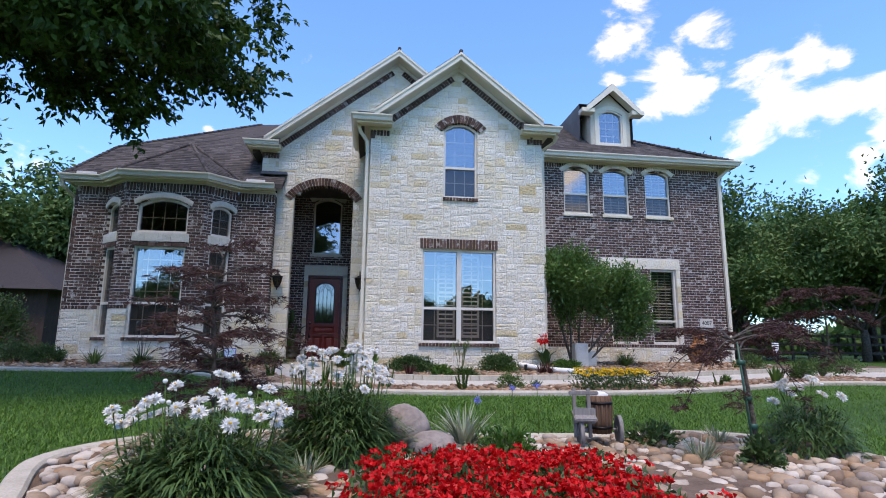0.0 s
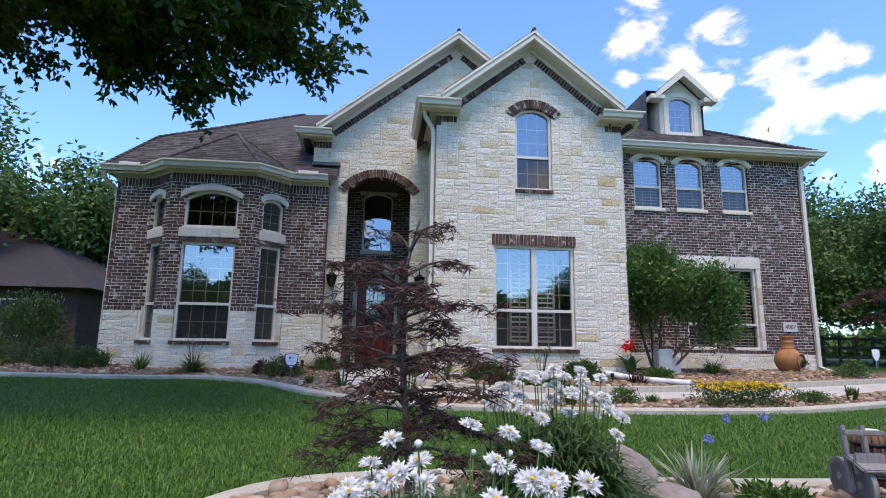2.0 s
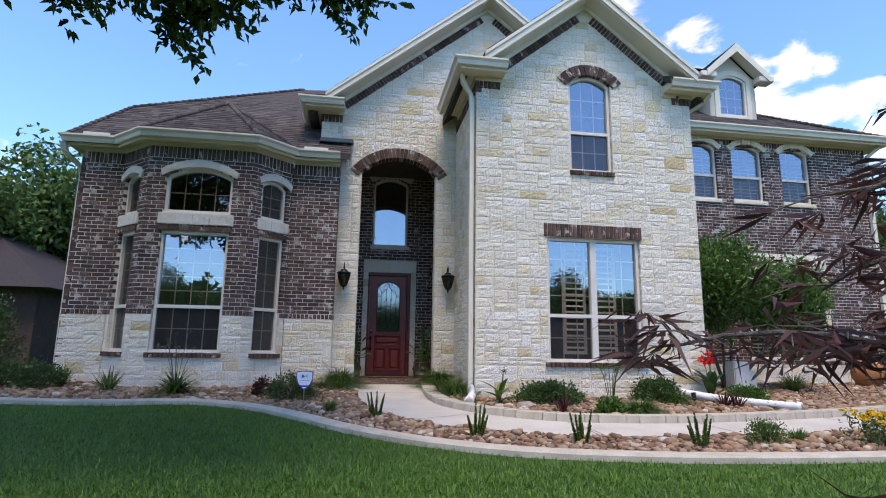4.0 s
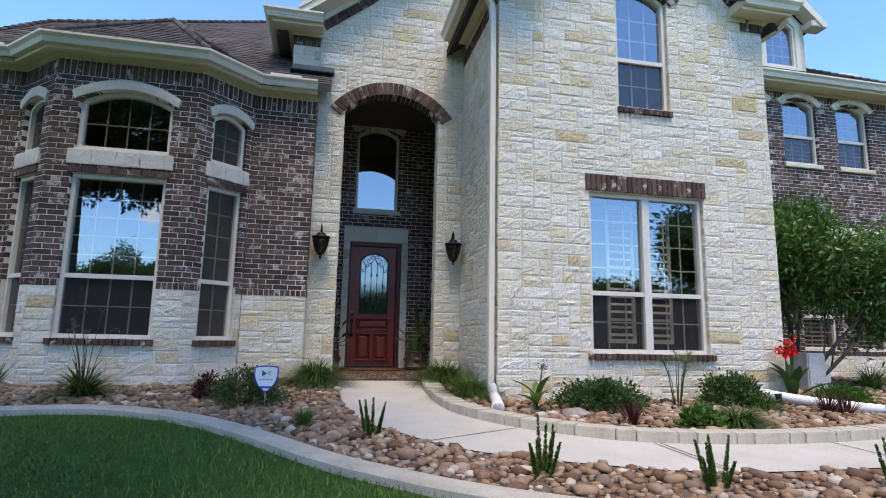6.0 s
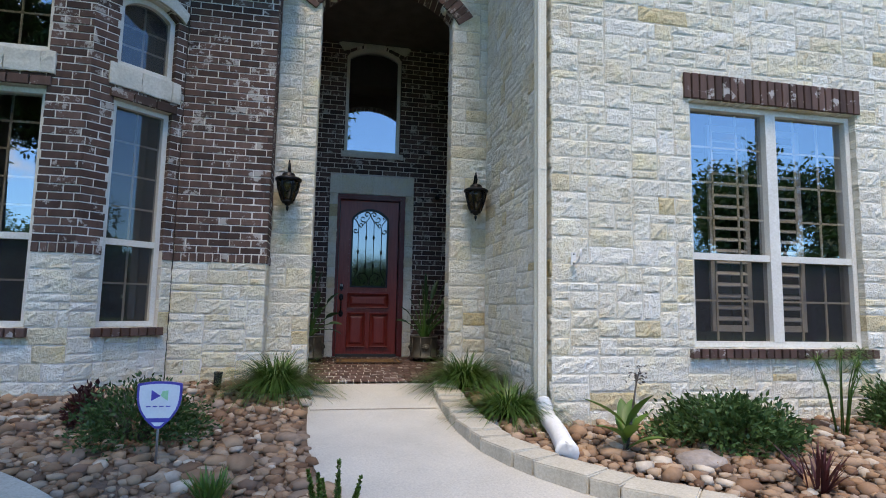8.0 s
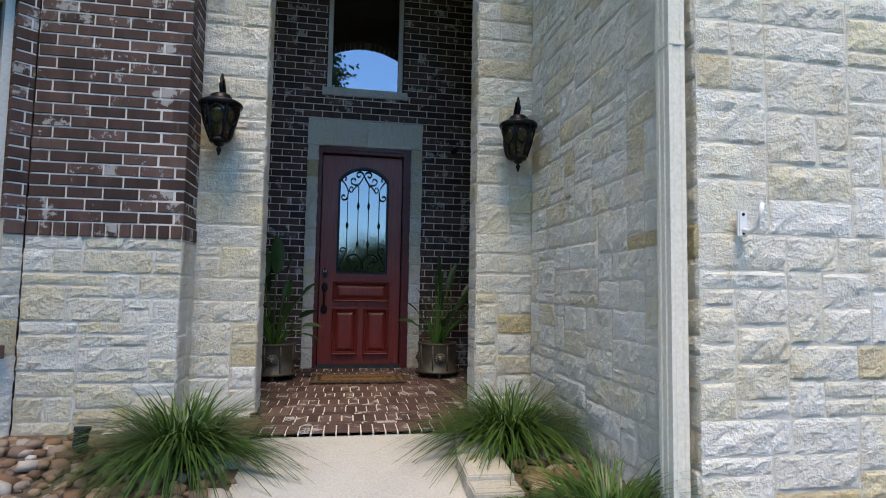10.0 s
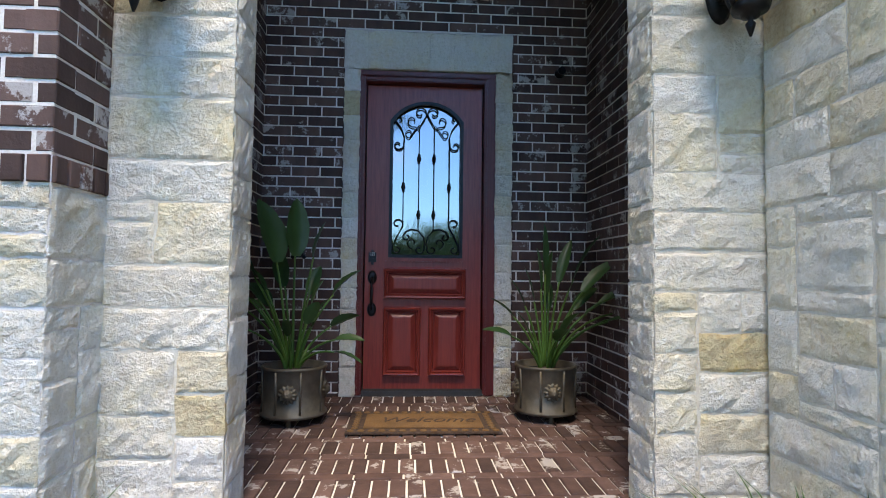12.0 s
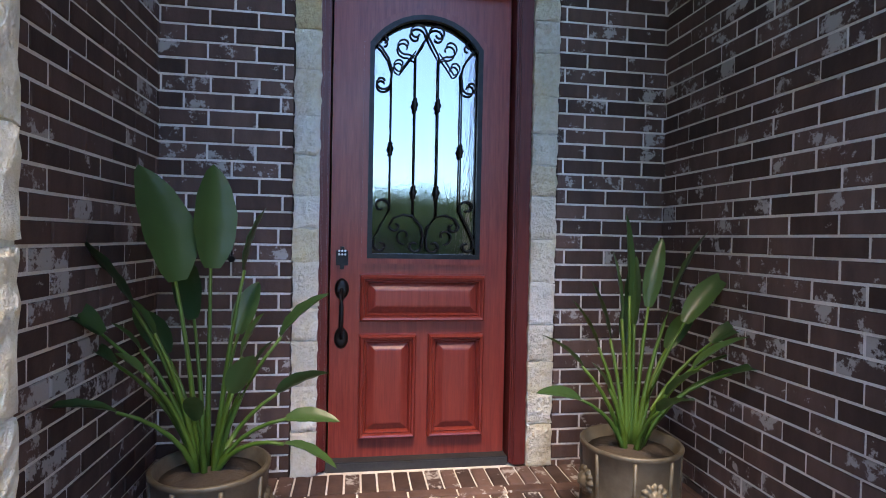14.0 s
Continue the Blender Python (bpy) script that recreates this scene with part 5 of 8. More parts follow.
def shrub(name, label, x, y, rx, ry, h, material, n=1600, leaf=0.035, group="", z=None, upright=0.4, category="shrub"):
    """A rounded leafy bush with stems inside and an uneven outline."""
    n = int(n * 1.6)
    z = ground_z(x, y) + 0.02 if z is None else z
    t = thing(name, label, category, Matrix.Translation((x, y, z)), group=group)
    bm = bmesh.new()
    k = 14
    tips = []
    for i in range(k):
        a, e = 2 * math.pi * i / k + rng0.uniform(-0.3, 0.3), rng0.uniform(0.3, 1.35)
        tip = Vector((rx * 0.75 * math.cos(a) * math.cos(e), ry * 0.75 * math.sin(a) * math.cos(e), h * (0.25 + 0.6 * math.sin(e))))
        tips.append(tip)
        tube(bm, [(0.02 * math.cos(a), 0.02 * math.sin(a), -0.03), tip * 0.5 + Vector((0, 0, 0.02)), tip], [0.010, 0.007, 0.003], 5)
    part("branchwork", bm, M_BARK, t)["kind"] = "stuff"
    m = 60
    d = unit(nrg.normal(size=(m, 3)))
    d[:, 2] = np.abs(d[:, 2]) * 0.95 + 0.02
    lump = d * np.array([rx, ry, h * 0.85]) * nrg.uniform(0.55, 0.95, (m, 1)) + np.array([0, 0, 0.1 * h])
    idx = nrg.integers(0, m, n)
    off = nrg.normal(size=(n, 3)) * np.array([rx, ry, h * 0.6]) * 0.16
    pos = lump[idx] + off
    pos[:, 2] = np.maximum(pos[:, 2], 0.0)
    way = unit(unit(pos - np.array([0, 0, h * 0.25])) + nrg.normal(size=(n, 3)) * 0.6 + np.array([0, 0, upright]))
    part("foliage", leaf_mesh("foliage", pos, way, leaf * nrg.uniform(0.7, 1.3, n), leaf * 0.5, material), None, t)
    return t


rng0 = random.Random(3)


def paddle_plant(x, y, z, leaves, seed):
    """A bird-of-paradise: long stalks, each with one broad folded blade."""
    r = random.Random(seed)
    t = thing("bird_of_paradise", "bird-of-paradise plant with broad dark leaves in a bronze planter", "potted plant", Matrix.Translation((x, y, z)), group="porch plants")
    for az, lean, stalk, blade, w in leaves:
        a = radians(az)
        out = Vector((math.cos(a), math.sin(a), 0))
        pts = []
        for k in range(7):
            s = k / 6
            ang = radians(lean) * (0.35 + 0.65 * s)
            pts.append(out * (0.03 + stalk * s * math.sin(ang)) + Vector((0, 0, stalk * s * math.cos(ang))))
        b = bmesh.new()
        tube(b, pts, [0.013, 0.012, 0.010, 0.009, 0.008, 0.007, 0.006], 6)
        part("stalk", b, M_PLANT_STALK, t)
        d = (pts[-1] - pts[-2]).normalized()
        side = Vector((-math.sin(a), math.cos(a), 0))
        tw = r.uniform(-0.8, 0.8)
        side = (side * math.cos(tw) + d.cross(side) * math.sin(tw)).normalized()
        nrm = d.cross(side).normalized()
        n, vs, fs = 12, [], []
        for k in range(n + 1):
            s = k / n
            p = pts[-1] + d * blade * s + out * blade * 0.10 * s * s - Vector((0, 0, 1)) * blade * (0.06 + lean / 220) * s * s
            ww = 1.12 * w * (math.sin(math.pi * min(1, s * 0.95 + 0.05)) ** 0.6) * (1 - 0.25 * s)
            for q in (-1, -0.5, 0, 0.5, 1):
                lift = 0.38 * abs(q) + 0.05 * math.sin(s * 22 + q * 3)
                vs.append(p + side * ww * q * 0.5 + nrm * ww * 0.5 * lift)
        for k in range(n):
            for q in range(4):
                i = k * 5 + q
                fs.append((i, i + 1, i + 6, i + 5))
        part("leaf", mesh_of("leaf", vs, fs, M_PADDLE, True), None, t)


paddle_plant(-0.84, -0.66, 0.30, [(175, 7, 0.70, 0.46, 0.20), (100, 4, 0.74, 0.43, 0.17), (180, 20, 0.64, 0.38, 0.13), (190, 30, 0.60, 0.36, 0.12), (172, 37, 0.50, 0.32, 0.10), (20, 7, 0.74, 0.26, 0.10), (5, 24, 0.54, 0.25, 0.11),
                                 (350, 12, 0.44, 0.19, 0.08), (330, 15, 0.32, 0.18, 0.09), (0, 36, 0.36, 0.20, 0.08), (350, 50, 0.33, 0.18, 0.07), (340, 62, 0.30, 0.18, 0.08), (60, 14, 0.50, 0.24, 0.09), (120, 16, 0.56, 0.32, 0.12),
                                 (212, 42, 0.38, 0.24, 0.08), (270, 22, 0.26, 0.16, 0.06), (140, 28, 0.46, 0.28, 0.10), (200, 15, 0.54, 0.16, 0.04), (188, 22, 0.50, 0.14, 0.04), (215, 24, 0.44, 0.12, 0.04), (30, 20, 0.40, 0.12, 0.04)], 1)
paddle_plant(0.80, -0.62, 0.30, [(80, 3, 0.64, 0.38, 0.060), (100, 5, 0.54, 0.32, 0.055), (60, 6, 0.52, 0.32, 0.090), (20, 18, 0.64, 0.42, 0.085), (15, 26, 0.58, 0.38, 0.100), (5, 38, 0.56, 0.36, 0.085), (10, 52, 0.62, 0.42, 0.070),
                                (355, 60, 0.74, 0.50, 0.075), (350, 48, 0.50, 0.30, 0.070), (160, 14, 0.44, 0.24, 0.055), (175, 27, 0.40, 0.22, 0.060), (190, 42, 0.32, 0.20, 0.065), (280, 32, 0.26, 0.20, 0.090), (300, 24, 0.30, 0.20, 0.070),
                                (40, 12, 0.60, 0.36, 0.080), (120, 10, 0.46, 0.28, 0.060), (30, 30, 0.46, 0.30, 0.080), (345, 30, 0.42, 0.26, 0.070), (70, 16, 0.40, 0.26, 0.070), (200, 20, 0.30, 0.16, 0.050)], 2)

# ---- garden: kerb pavers, rocks, small hardware ----


kerb_walk = tagged(new("kerb_walk"), "pale paver edging along the garden walk", "kerb", kind="structure")
pavers = []
for w, ln in ((0.24, 0.36), (0.24, 0.17)):
    bm = bmesh.new()
    box(bm, -w / 2, w / 2, -ln / 2, ln / 2, -0.08, 0.11, bevel=0.008)
    me = bpy.data.meshes.new("paver")
    bm.to_mesh(me)
    bm.free()
    me.materials.append(M_CURB)
    pavers.append((me, ln))
line = [p for p in WALK_R]
s_at, k = 0.0, 0
dd = np.r_[0, np.cumsum([(b - a).length for a, b in zip(line, line[1:])])]
while s_at < dd[-1] - 0.4:
    me, ln = pavers[k % 2]
    k += 1
    m = s_at + ln / 2
    i = min(len(line) - 2, int(np.searchsorted(dd, m, "right")) - 1)
    p = line[i].lerp(line[i + 1], (m - dd[i]) / max(1e-6, dd[i + 1] - dd[i]))
    t = line[i + 1] - line[i]
    nx, ny = Vector((-t.y, t.x)).normalized()
    ob = new("paver", me)
    ob.parent = kerb_walk
    px, py = p.x + nx * 0.10, p.y + ny * 0.10
    ob.matrix_world = Matrix.Translation((px, py, ground_z(px, py))) @ Matrix.Rotation(math.atan2(t.y, t.x) - math.pi / 2, 4, "Z")
    s_at += ln + 0.006

# joints of the walk
bm = bmesh.new()
for a, b in (((-0.66, -3.72), (0.42, -3.72)), ((-0.05, -6.35), (0.98, -5.86)), ((2.08, -7.4), (2.02, -6.55)), ((2.14, -7.4), (2.08, -6.55)), ((3.9, -7.4), (3.8, -6.65)), ((6.2, -7.2), (6.0, -6.3)), ((8.6, -6.7), (8.2, -5.7))):
    a, b = Vector(a), Vector(b)
    n = Vector((-(b - a).y, (b - a).x)).normalized() * 0.006
    bm.faces.new([bm.verts.new((q.x, q.y, ground_z(q.x, q.y) + 0.0245)) for q in (a - n, b - n, b + n, a + n)])
tagged(part("pavement_joints", bm, M_SOIL), "dark control joints across the concrete walk", "joint", kind="structure")
bm = bmesh.new()
box(bm, -0.90, -0.66, -3.15, -2.72, -0.2, 0.0, bevel=0.03)
tagged(part("kerb_porch_end", bm, M_CURB), "rounded concrete end block beside the porch step", "kerb", kind="structure")


def rock_mat():
    m = Mat("river_rock", 0.8, spec=0.3)
    c = m.ramp(m.random(), (0.0, (0.13, 0.070, 0.042)), (0.22, (0.24, 0.135, 0.078)), (0.42, (0.33, 0.215, 0.135)), (0.56, (0.21, 0.145, 0.105)), (0.72, (0.38, 0.275, 0.19)), (0.84, (0.30, 0.17, 0.09)), (0.93, (0.54, 0.47, 0.38)), (1.0, (0.17, 0.09, 0.055)))
    c = m.mix(0.5, c, m.ramp(m.noise(9, 6, 0.65), (0.3, (0.25, 0.25, 0.25)), (0.7, (0.72, 0.7, 0.68))), "OVERLAY")
    m.color(c).bump(m.noise(38, 5), 0.5, 0.008)
    return m.m


def pale_rock_mat():
    m = Mat("pale_river_rock", 0.8, spec=0.3)
    c = m.ramp(m.random(), (0.0, (0.18, 0.11, 0.07)), (0.3, (0.32, 0.24, 0.17)), (0.5, (0.36, 0.22, 0.12)), (0.65, (0.44, 0.36, 0.28)), (0.85, (0.56, 0.50, 0.42)), (1.0, (0.27, 0.21, 0.17)))
    c = m.mix(0.5, c, m.ramp(m.noise(9, 6, 0.65), (0.3, (0.25, 0.25, 0.25)), (0.7, (0.72, 0.7, 0.68))), "OVERLAY")
    m.color(c).bump(m.noise(38, 5), 0.5, 0.008)
    return m.m


M_ROCK, M_PALEROCK = rock_mat(), pale_rock_mat()


def ico(sub):
    bm = bmesh.new()
    bmesh.ops.create_icosphere(bm, subdivisions=sub, radius=1)
    bm.verts.ensure_lookup_table()
    v = np.array([x.co[:] for x in bm.verts])
    f = np.array([[x.index for x in q.verts] for q in bm.faces])
    bm.free()
    return v, f


ICO_V, ICO_F = ico(2)
ICO1_V, ICO1_F = ico(1)


def scatter_rocks(name, pts, sizes, material, label, zoff=0.0, coarse=False):
    """Rounded, uneven stones that lie on the ground."""
    iv, jf = (ICO1_V, ICO1_F) if coarse else (ICO_V, ICO_F)
    n = len(pts)
    V, Fc = [], []
    for k in range(n):
        s = sizes[k]
        v = iv * (1 + (0.24 if coarse else 0.16) * np.sin(iv @ nrg.normal(0, 2.0, (3, 3)) + nrg.uniform(0, 6, 3)).sum(1, keepdims=True) / 1.7)
        v = np.sign(v) * np.abs(v) ** nrg.uniform(0.55, 0.9)
        v = v * np.array([s * nrg.uniform(0.8, 1.4), s * nrg.uniform(0.7, 1.0), s * nrg.uniform(0.45, 0.75)])
        a, b = nrg.uniform(0, 2 * np.pi), nrg.normal(0, 0.25)
        ca, sa, cb, sb = np.cos(a), np.sin(a), np.cos(b), np.sin(b)
        v = v @ np.array([[1, 0, 0], [0, cb, sb], [0, -sb, cb]]) @ np.array([[ca, sa, 0], [-sa, ca, 0], [0, 0, 1]])
        V.append(v + np.array([pts[k][0], pts[k][1], ground_z(*pts[k]) + zoff + s * nrg.uniform(0.15, 0.5)]))
        Fc.append(jf + k * len(iv))
    ob = new(name, numpy_mesh(name, np.concatenate(V), np.concatenate(Fc), material, not coarse))
    return tagged(ob, label, "rocks", kind="stuff")


def inside(poly, x, y):
    c = False
    for (a, b), (p, q) in zip(poly, poly[1:] + poly[:1]):
        if (b > y) != (q > y) and x < (p - a) * (y - b) / (q - b) + a:
            c = not c
    return c


def fill(poly, step, avoid=None):
    """Loose points that fill an outline of the plan."""
    xs, ys = [p[0] for p in poly], [p[1] for p in poly]
    out = []
    y = min(ys)
    while y < max(ys):
        x = min(xs)
        while x < max(xs):
            p = (x + nrg.uniform(-0.5, 0.5) * step, y + nrg.uniform(-0.5, 0.5) * step)
            if inside(poly, *p) and not (avoid and avoid(*p)):
                out.append(p)
            x += step
        y += step
    return out


def between(a, b):
    return [(p[0], p[1]) for p in a] + [(p[0], p[1]) for p in b[::-1]]


def clear_of(lines, gap):
    pts = np.array([(p.x, p.y) for l in lines for p in l])
    return lambda x, y: ((pts - (x, y)) ** 2).sum(1).min() < gap * gap


BED_OUTER = between([p for p in LAWN_EDGE if -0.95 < p.x < 12.5], [p for p in WALK_L if p.x < 12.5])
pts = fill(BED_OUTER, 0.068, clear_of([LAWN_EDGE], 0.16))
pts = [p for p in pts if not clear_of([WALK_L], 0.05)(*p)]
scatter_rocks("river_rocks", pts, nrg.uniform(0.018, 0.048, len(pts)) * nrg.choice([0.8, 1, 1, 1.5], len(pts)), M_ROCK, "brown river rocks filling the bed along the walk", 0.012, True)
BED_BAY = [(p.x, p.y) for p in LAWN_EDGE if -9 < p.x < -0.9] + [(-0.55, -5.5), (-0.72, -4.6), (-0.76, -3.2), (-0.95, -2.35), (-1.1, -2.55), (-2.2, -2.62), (-2.85, -3.25), (-4.75, -3.25), (-5.35, -2.62), (-6.3, -2.6), (-9, -2.3)]
pts = fill(BED_BAY, 0.070, clear_of([LAWN_EDGE], 0.16))
scatter_rocks("river_rocks", pts, nrg.uniform(0.018, 0.048, len(pts)) * nrg.choice([0.8, 1, 1, 1.5], len(pts)), M_ROCK, "brown river rocks filling the bed below the bay", 0.010, True)
BED_HOUSE = [(p.x, p.y) for p in WALK_R if p.x < 12.5 and p.y < -3.2] + [(12.4, -2.0), (5.75, -2.0), (5.7, -4.35), (1.2, -4.35), (1.18, -2.3), (0.80, -2.3), (0.74, -3.1)]
pts = fill(BED_HOUSE, 0.070, clear_of([WALK_R], 0.30))
scatter_rocks("river_rocks", pts, nrg.uniform(0.018, 0.048, len(pts)) * nrg.choice([0.8, 1, 1, 1.5], len(pts)), M_ROCK, "brown river rocks filling the bed below the gable wall", 0.03, True)
ISL = [(p.x, p.y) for p in ISLAND]
pts = [p for p in fill(ISL, 0.078, clear_of([ISLAND], 0.13)) if p[1] > -15.6]
scatter_rocks("island_rocks", pts, nrg.uniform(0.024, 0.062, len(pts)) * nrg.choice([0.8, 1, 1, 1.25], len(pts)), M_PALEROCK, "mixed pale and brown river rocks in the island bed", 0.03)


def boulder(x, y, s, label, h=1.0, turn=0.0):
    v, f = ico(4)
    q = v.copy()
    for k in range(len(v)):
        p = Vector(v[k])
        g = 1 + 0.28 * noise.noise(p * 1.3 + Vector((x, y, 3))) + 0.10 * noise.noise(p * 3.1 + Vector((y, x, 1))) + 0.03 * noise.noise(p * 9)
        q[k] = v[k] * g
    q = np.sign(q) * np.abs(q) ** 0.85 * np.array([s, s * 0.75, s * 0.8 * h])
    c, d = math.cos(turn), math.sin(turn)
    q = q @ np.array([[c, d, 0], [-d, c, 0], [0, 0, 1]])
    ob = new("boulder", numpy_mesh("boulder", q, f, M_BOULDER, True))
    ob.location = (x, y, ground_z(x, y) + s * 0.35 * h)
    return tagged(ob, label, "boulder", group="boulders of the garden")


M_BOULDER = simple("grey_boulder", (0.20, 0.16, 0.135), (0.34, 0.29, 0.25), 4, 0.85, bump=0.8, fine=22, dist=0.02)
boulder(1.68, -12.45, 0.25, "large grey-brown boulder beside the white daisies", 1.25, 0.4)
boulder(1.90, -12.66, 0.21, "squat grey-brown boulder among river rocks", 0.8, 0.2)
boulder(1.85, -5.35, 0.15, "brown boulder in front of a clipped shrub", 0.7)
boulder(-1.15, -2.75, 0.15, "brown boulder beside the porch pier", 0.8)

# downspouts and drain pipes
M_PIPE = simple("white_plastic", (0.68, 0.68, 0.66), (0.76, 0.76, 0.75), 4, 0.5, bump=0.1)


SPOUT = [(-0.05, -0.037), (-0.03, -0.037), (-0.026, -0.033), (-0.012, -0.033), (-0.008, -0.037), (0.008, -0.037), (0.012, -0.033), (0.026, -0.033), (0.03, -0.037), (0.05, -0.037),
         (0.05, -0.02), (0.046, -0.015), (0.046, 0.015), (0.05, 0.02), (0.05, 0.037), (-0.05, 0.037), (-0.05, 0.02), (-0.046, 0.015), (-0.046, -0.015), (-0.05, -0.02)]


def downspout(label, pts, turned=False):
    """A ribbed rectangular spout down a wall; turned: its broad face looks along x."""
    t = thing("downspout", label, "downspout", group="downspouts")
    b = bmesh.new()
    rings = [[b.verts.new((p[0] + (v if turned else u), p[1] + (u if turned else v), p[2] + 0.3 * (v if k < 3 else 0))) for u, v in SPOUT] for k, p in enumerate(pts)]
    for r, q in zip(rings, rings[1:]):
        for i in range(len(SPOUT)):
            j = (i + 1) % len(SPOUT)
            b.faces.new((r[i], r[j], q[j], q[i]))
    b.faces.new(rings[0])
    b.faces.new(rings[-1][::-1])
    part("spout", b, M_TRIM, t)
    for k in range(1, len(pts)):
        a, c = Vector(pts[k - 1]), Vector(pts[k])
        if (a - c).length > 2:
            for f in (0.12, 0.62):
                p = a.lerp(c, f)
                b = bmesh.new()
                w, d = (0.040, 0.053) if turned else (0.053, 0.040)
                box(b, p.x - w, p.x + w, p.y - d, p.y + d, p.z - 0.014, p.z + 0.014, bevel=0.004)
                part("strap", b, M_TRIM, t)
    return t


downspout("beige downspout at the limestone corner", [(0.98, YF - 0.10, 5.72), (1.02, YF - 0.05, 5.55), (1.19, YF + 0.07, 5.35), (1.205, YF + 0.07, 5.2), (1.205, YF + 0.07, 0.0)], True)
downspout("beige downspout at the brick corner", [(12.45, YR - 0.3, 6.04), (12.35, YR - 0.2, 5.9), (12.16, YR - 0.06, 5.7), (12.16, YR - 0.06, 5.5), (12.16, YR - 0.06, 0.1), (12.3, YR - 0.4, -0.02)])
downspout("beige downspout at the bay wing corner", [(-6.44, -2.66, 4.46), (-6.42, -2.60, 4.3), (-6.25, -2.28, 4.08), (-6.225, -2.24, 3.9), (-6.225, -2.24, 0.0)])
downspout("beige downspout at the gable's inner corner", [(6.0, YF - 0.1, 5.72), (5.95, YF + 0.05, 5.6), (5.72, YF + 0.3, 5.45), (5.70, YF + 0.3, 0.1)])


def corrugated(label, pts, r=0.066):
    t = thing("drain_pipe", label, "pipe", group="drain pipes")
    p = [Vector(q) for q in smooth3(pts)]
    b = bmesh.new()
    tube(b, p, [r * (1.0 if k % 2 else 0.9) for k in range(len(p))], 14, cap=False)
    part("hose", b, M_PIPE, t)
    b = bmesh.new()
    d = (p[-1] - p[-2]).normalized()
    tube(b, [p[-1] - d * 0.05, p[-1] + d * 0.008, p[-1] + d * 0.008, p[-1] - d * 0.04], [r * 1.1, r * 1.1, r * 0.85, r * 0.8], 14, cap=False)
    part("collar", b, M_PIPE, t)
    # black disc paints the shade inside the hose
    b = bmesh.new()
    tube(b, [p[-1] - d * 0.06, p[-1] - d * 0.055], r * 0.88, 14)
    part("dark_mouth", b, M_RUBBER_AND_SHADE, t)
    return t


def smooth3(pts, k=14):
    p = [Vector(q) for q in pts]
    p = [2 * p[0] - p[1]] + p + [2 * p[-1] - p[-2]]
    out = []
    for a, b, c, d in zip(p, p[1:], p[2:], p[3:]):
        for i in range(k):
            t = i / k
            out.append(0.5 * (2 * b + (c - a) * t + (2 * a - 5 * b + 4 * c - d) * t * t + (3 * b - a - 3 * c + d) * t ** 3))
    return out + [p[-2]]


corrugated("white drain pipe below the downspout", [(1.21, YF + 0.03, 0.03), (1.2, YF - 0.10, -0.07), (1.16, YF - 0.30, -0.085), (1.08, YF - 0.62, -0.09), (0.97, -5.28, -0.105)])
corrugated("white corrugated drain hose lying on the rocks", [(4.9, -4.5, -0.02), (5.3, -5.0, -0.09), (5.7, -5.5, -0.12), (6.0, -5.95, -0.13)])

# yard sign
sign = thing("yard_sign", "white shield-shaped yard sign with blue border on a metal stake", "sign", Matrix.Translation((-1.485, -5.0, ground_z(0, -5.0))) @ Matrix.Scale(0.8, 4))
M_SIGN_BLUE = simple("sign_blue", (0.07, 0.06, 0.34), (0.09, 0.08, 0.38), 3, 0.35, bump=0.02)
M_SIGN_WHITE = simple("sign_white", (0.74, 0.76, 0.78), (0.78, 0.80, 0.82), 3, 0.35, bump=0.02)
M_SIGN_GREEN = simple("sign_green", (0.30, 0.62, 0.34), (0.34, 0.68, 0.38), 3, 0.35, bump=0.02)
M_STEEL = simple("grey_steel", (0.30, 0.30, 0.31), (0.42, 0.42, 0.43), 9, 0.4, 0.8)


def flat(bm, pts, y0, y1):
    a, b = [bm.verts.new((x, y0, z)) for x, z in pts], [bm.verts.new((x, y1, z)) for x, z in pts]
    bm.faces.new(a)
    bm.faces.new(b[::-1])
    for i in range(len(pts)):
        j = (i + 1) % len(pts)
        bm.faces.new((a[i], b[i], b[j], a[j]))
    return bm


def shield(w, h, z0):
    top = [(-w + 2 * w * k / 10, z0 + h - 0.03 * w * 10 * (abs(k - 5) / 5) ** 2 * 0.35) for k in range(11)]
    right = [(w * (1 - (k / 8) ** 2.6 * 0.88), z0 + h * 0.80 * (1 - k / 8)) for k in range(9)]
    return top + right + [(-x, z) for x, z in right[::-1]]


b = flat(bmesh.new(), shield(0.155, 0.34, 0.30), -0.008, 0.008)
board = part("board", b, M_SIGN_BLUE, sign, "blue border board")
part("face", flat(bmesh.new(), shield(0.138, 0.305, 0.318), -0.0105, -0.008), M_SIGN_WHITE, board, "white panel")
part("emblem", flat(bmesh.new(), [(-0.055, 0.50), (0.01, 0.535), (-0.055, 0.58)], -0.012, -0.0104), M_SIGN_BLUE, board)
part("emblem", flat(bmesh.new(), [(0.01, 0.535), (0.06, 0.50), (0.06, 0.575), (0.02, 0.57)], -0.012, -0.0104), M_SIGN_GREEN, board)
for k in range(4):
    part("lettering_bar", flat(bmesh.new(), [(-0.085 + k * 0.045, 0.455), (-0.055 + k * 0.045, 0.455), (-0.055 + k * 0.045, 0.463), (-0.085 + k * 0.045, 0.463)], -0.012, -0.0104), M_SIGN_BLUE, board)
part("band", flat(bmesh.new(), [(-0.09, 0.375), (0.09, 0.375), (0.06, 0.345), (-0.06, 0.345)], -0.012, -0.0104), M_SIGN_BLUE, board)
b = bmesh.new()
tube(b, [(0, 0.012, -0.1), (0, 0.012, 0.6)], 0.009, 6)
part("stake", b, M_STEEL, sign)
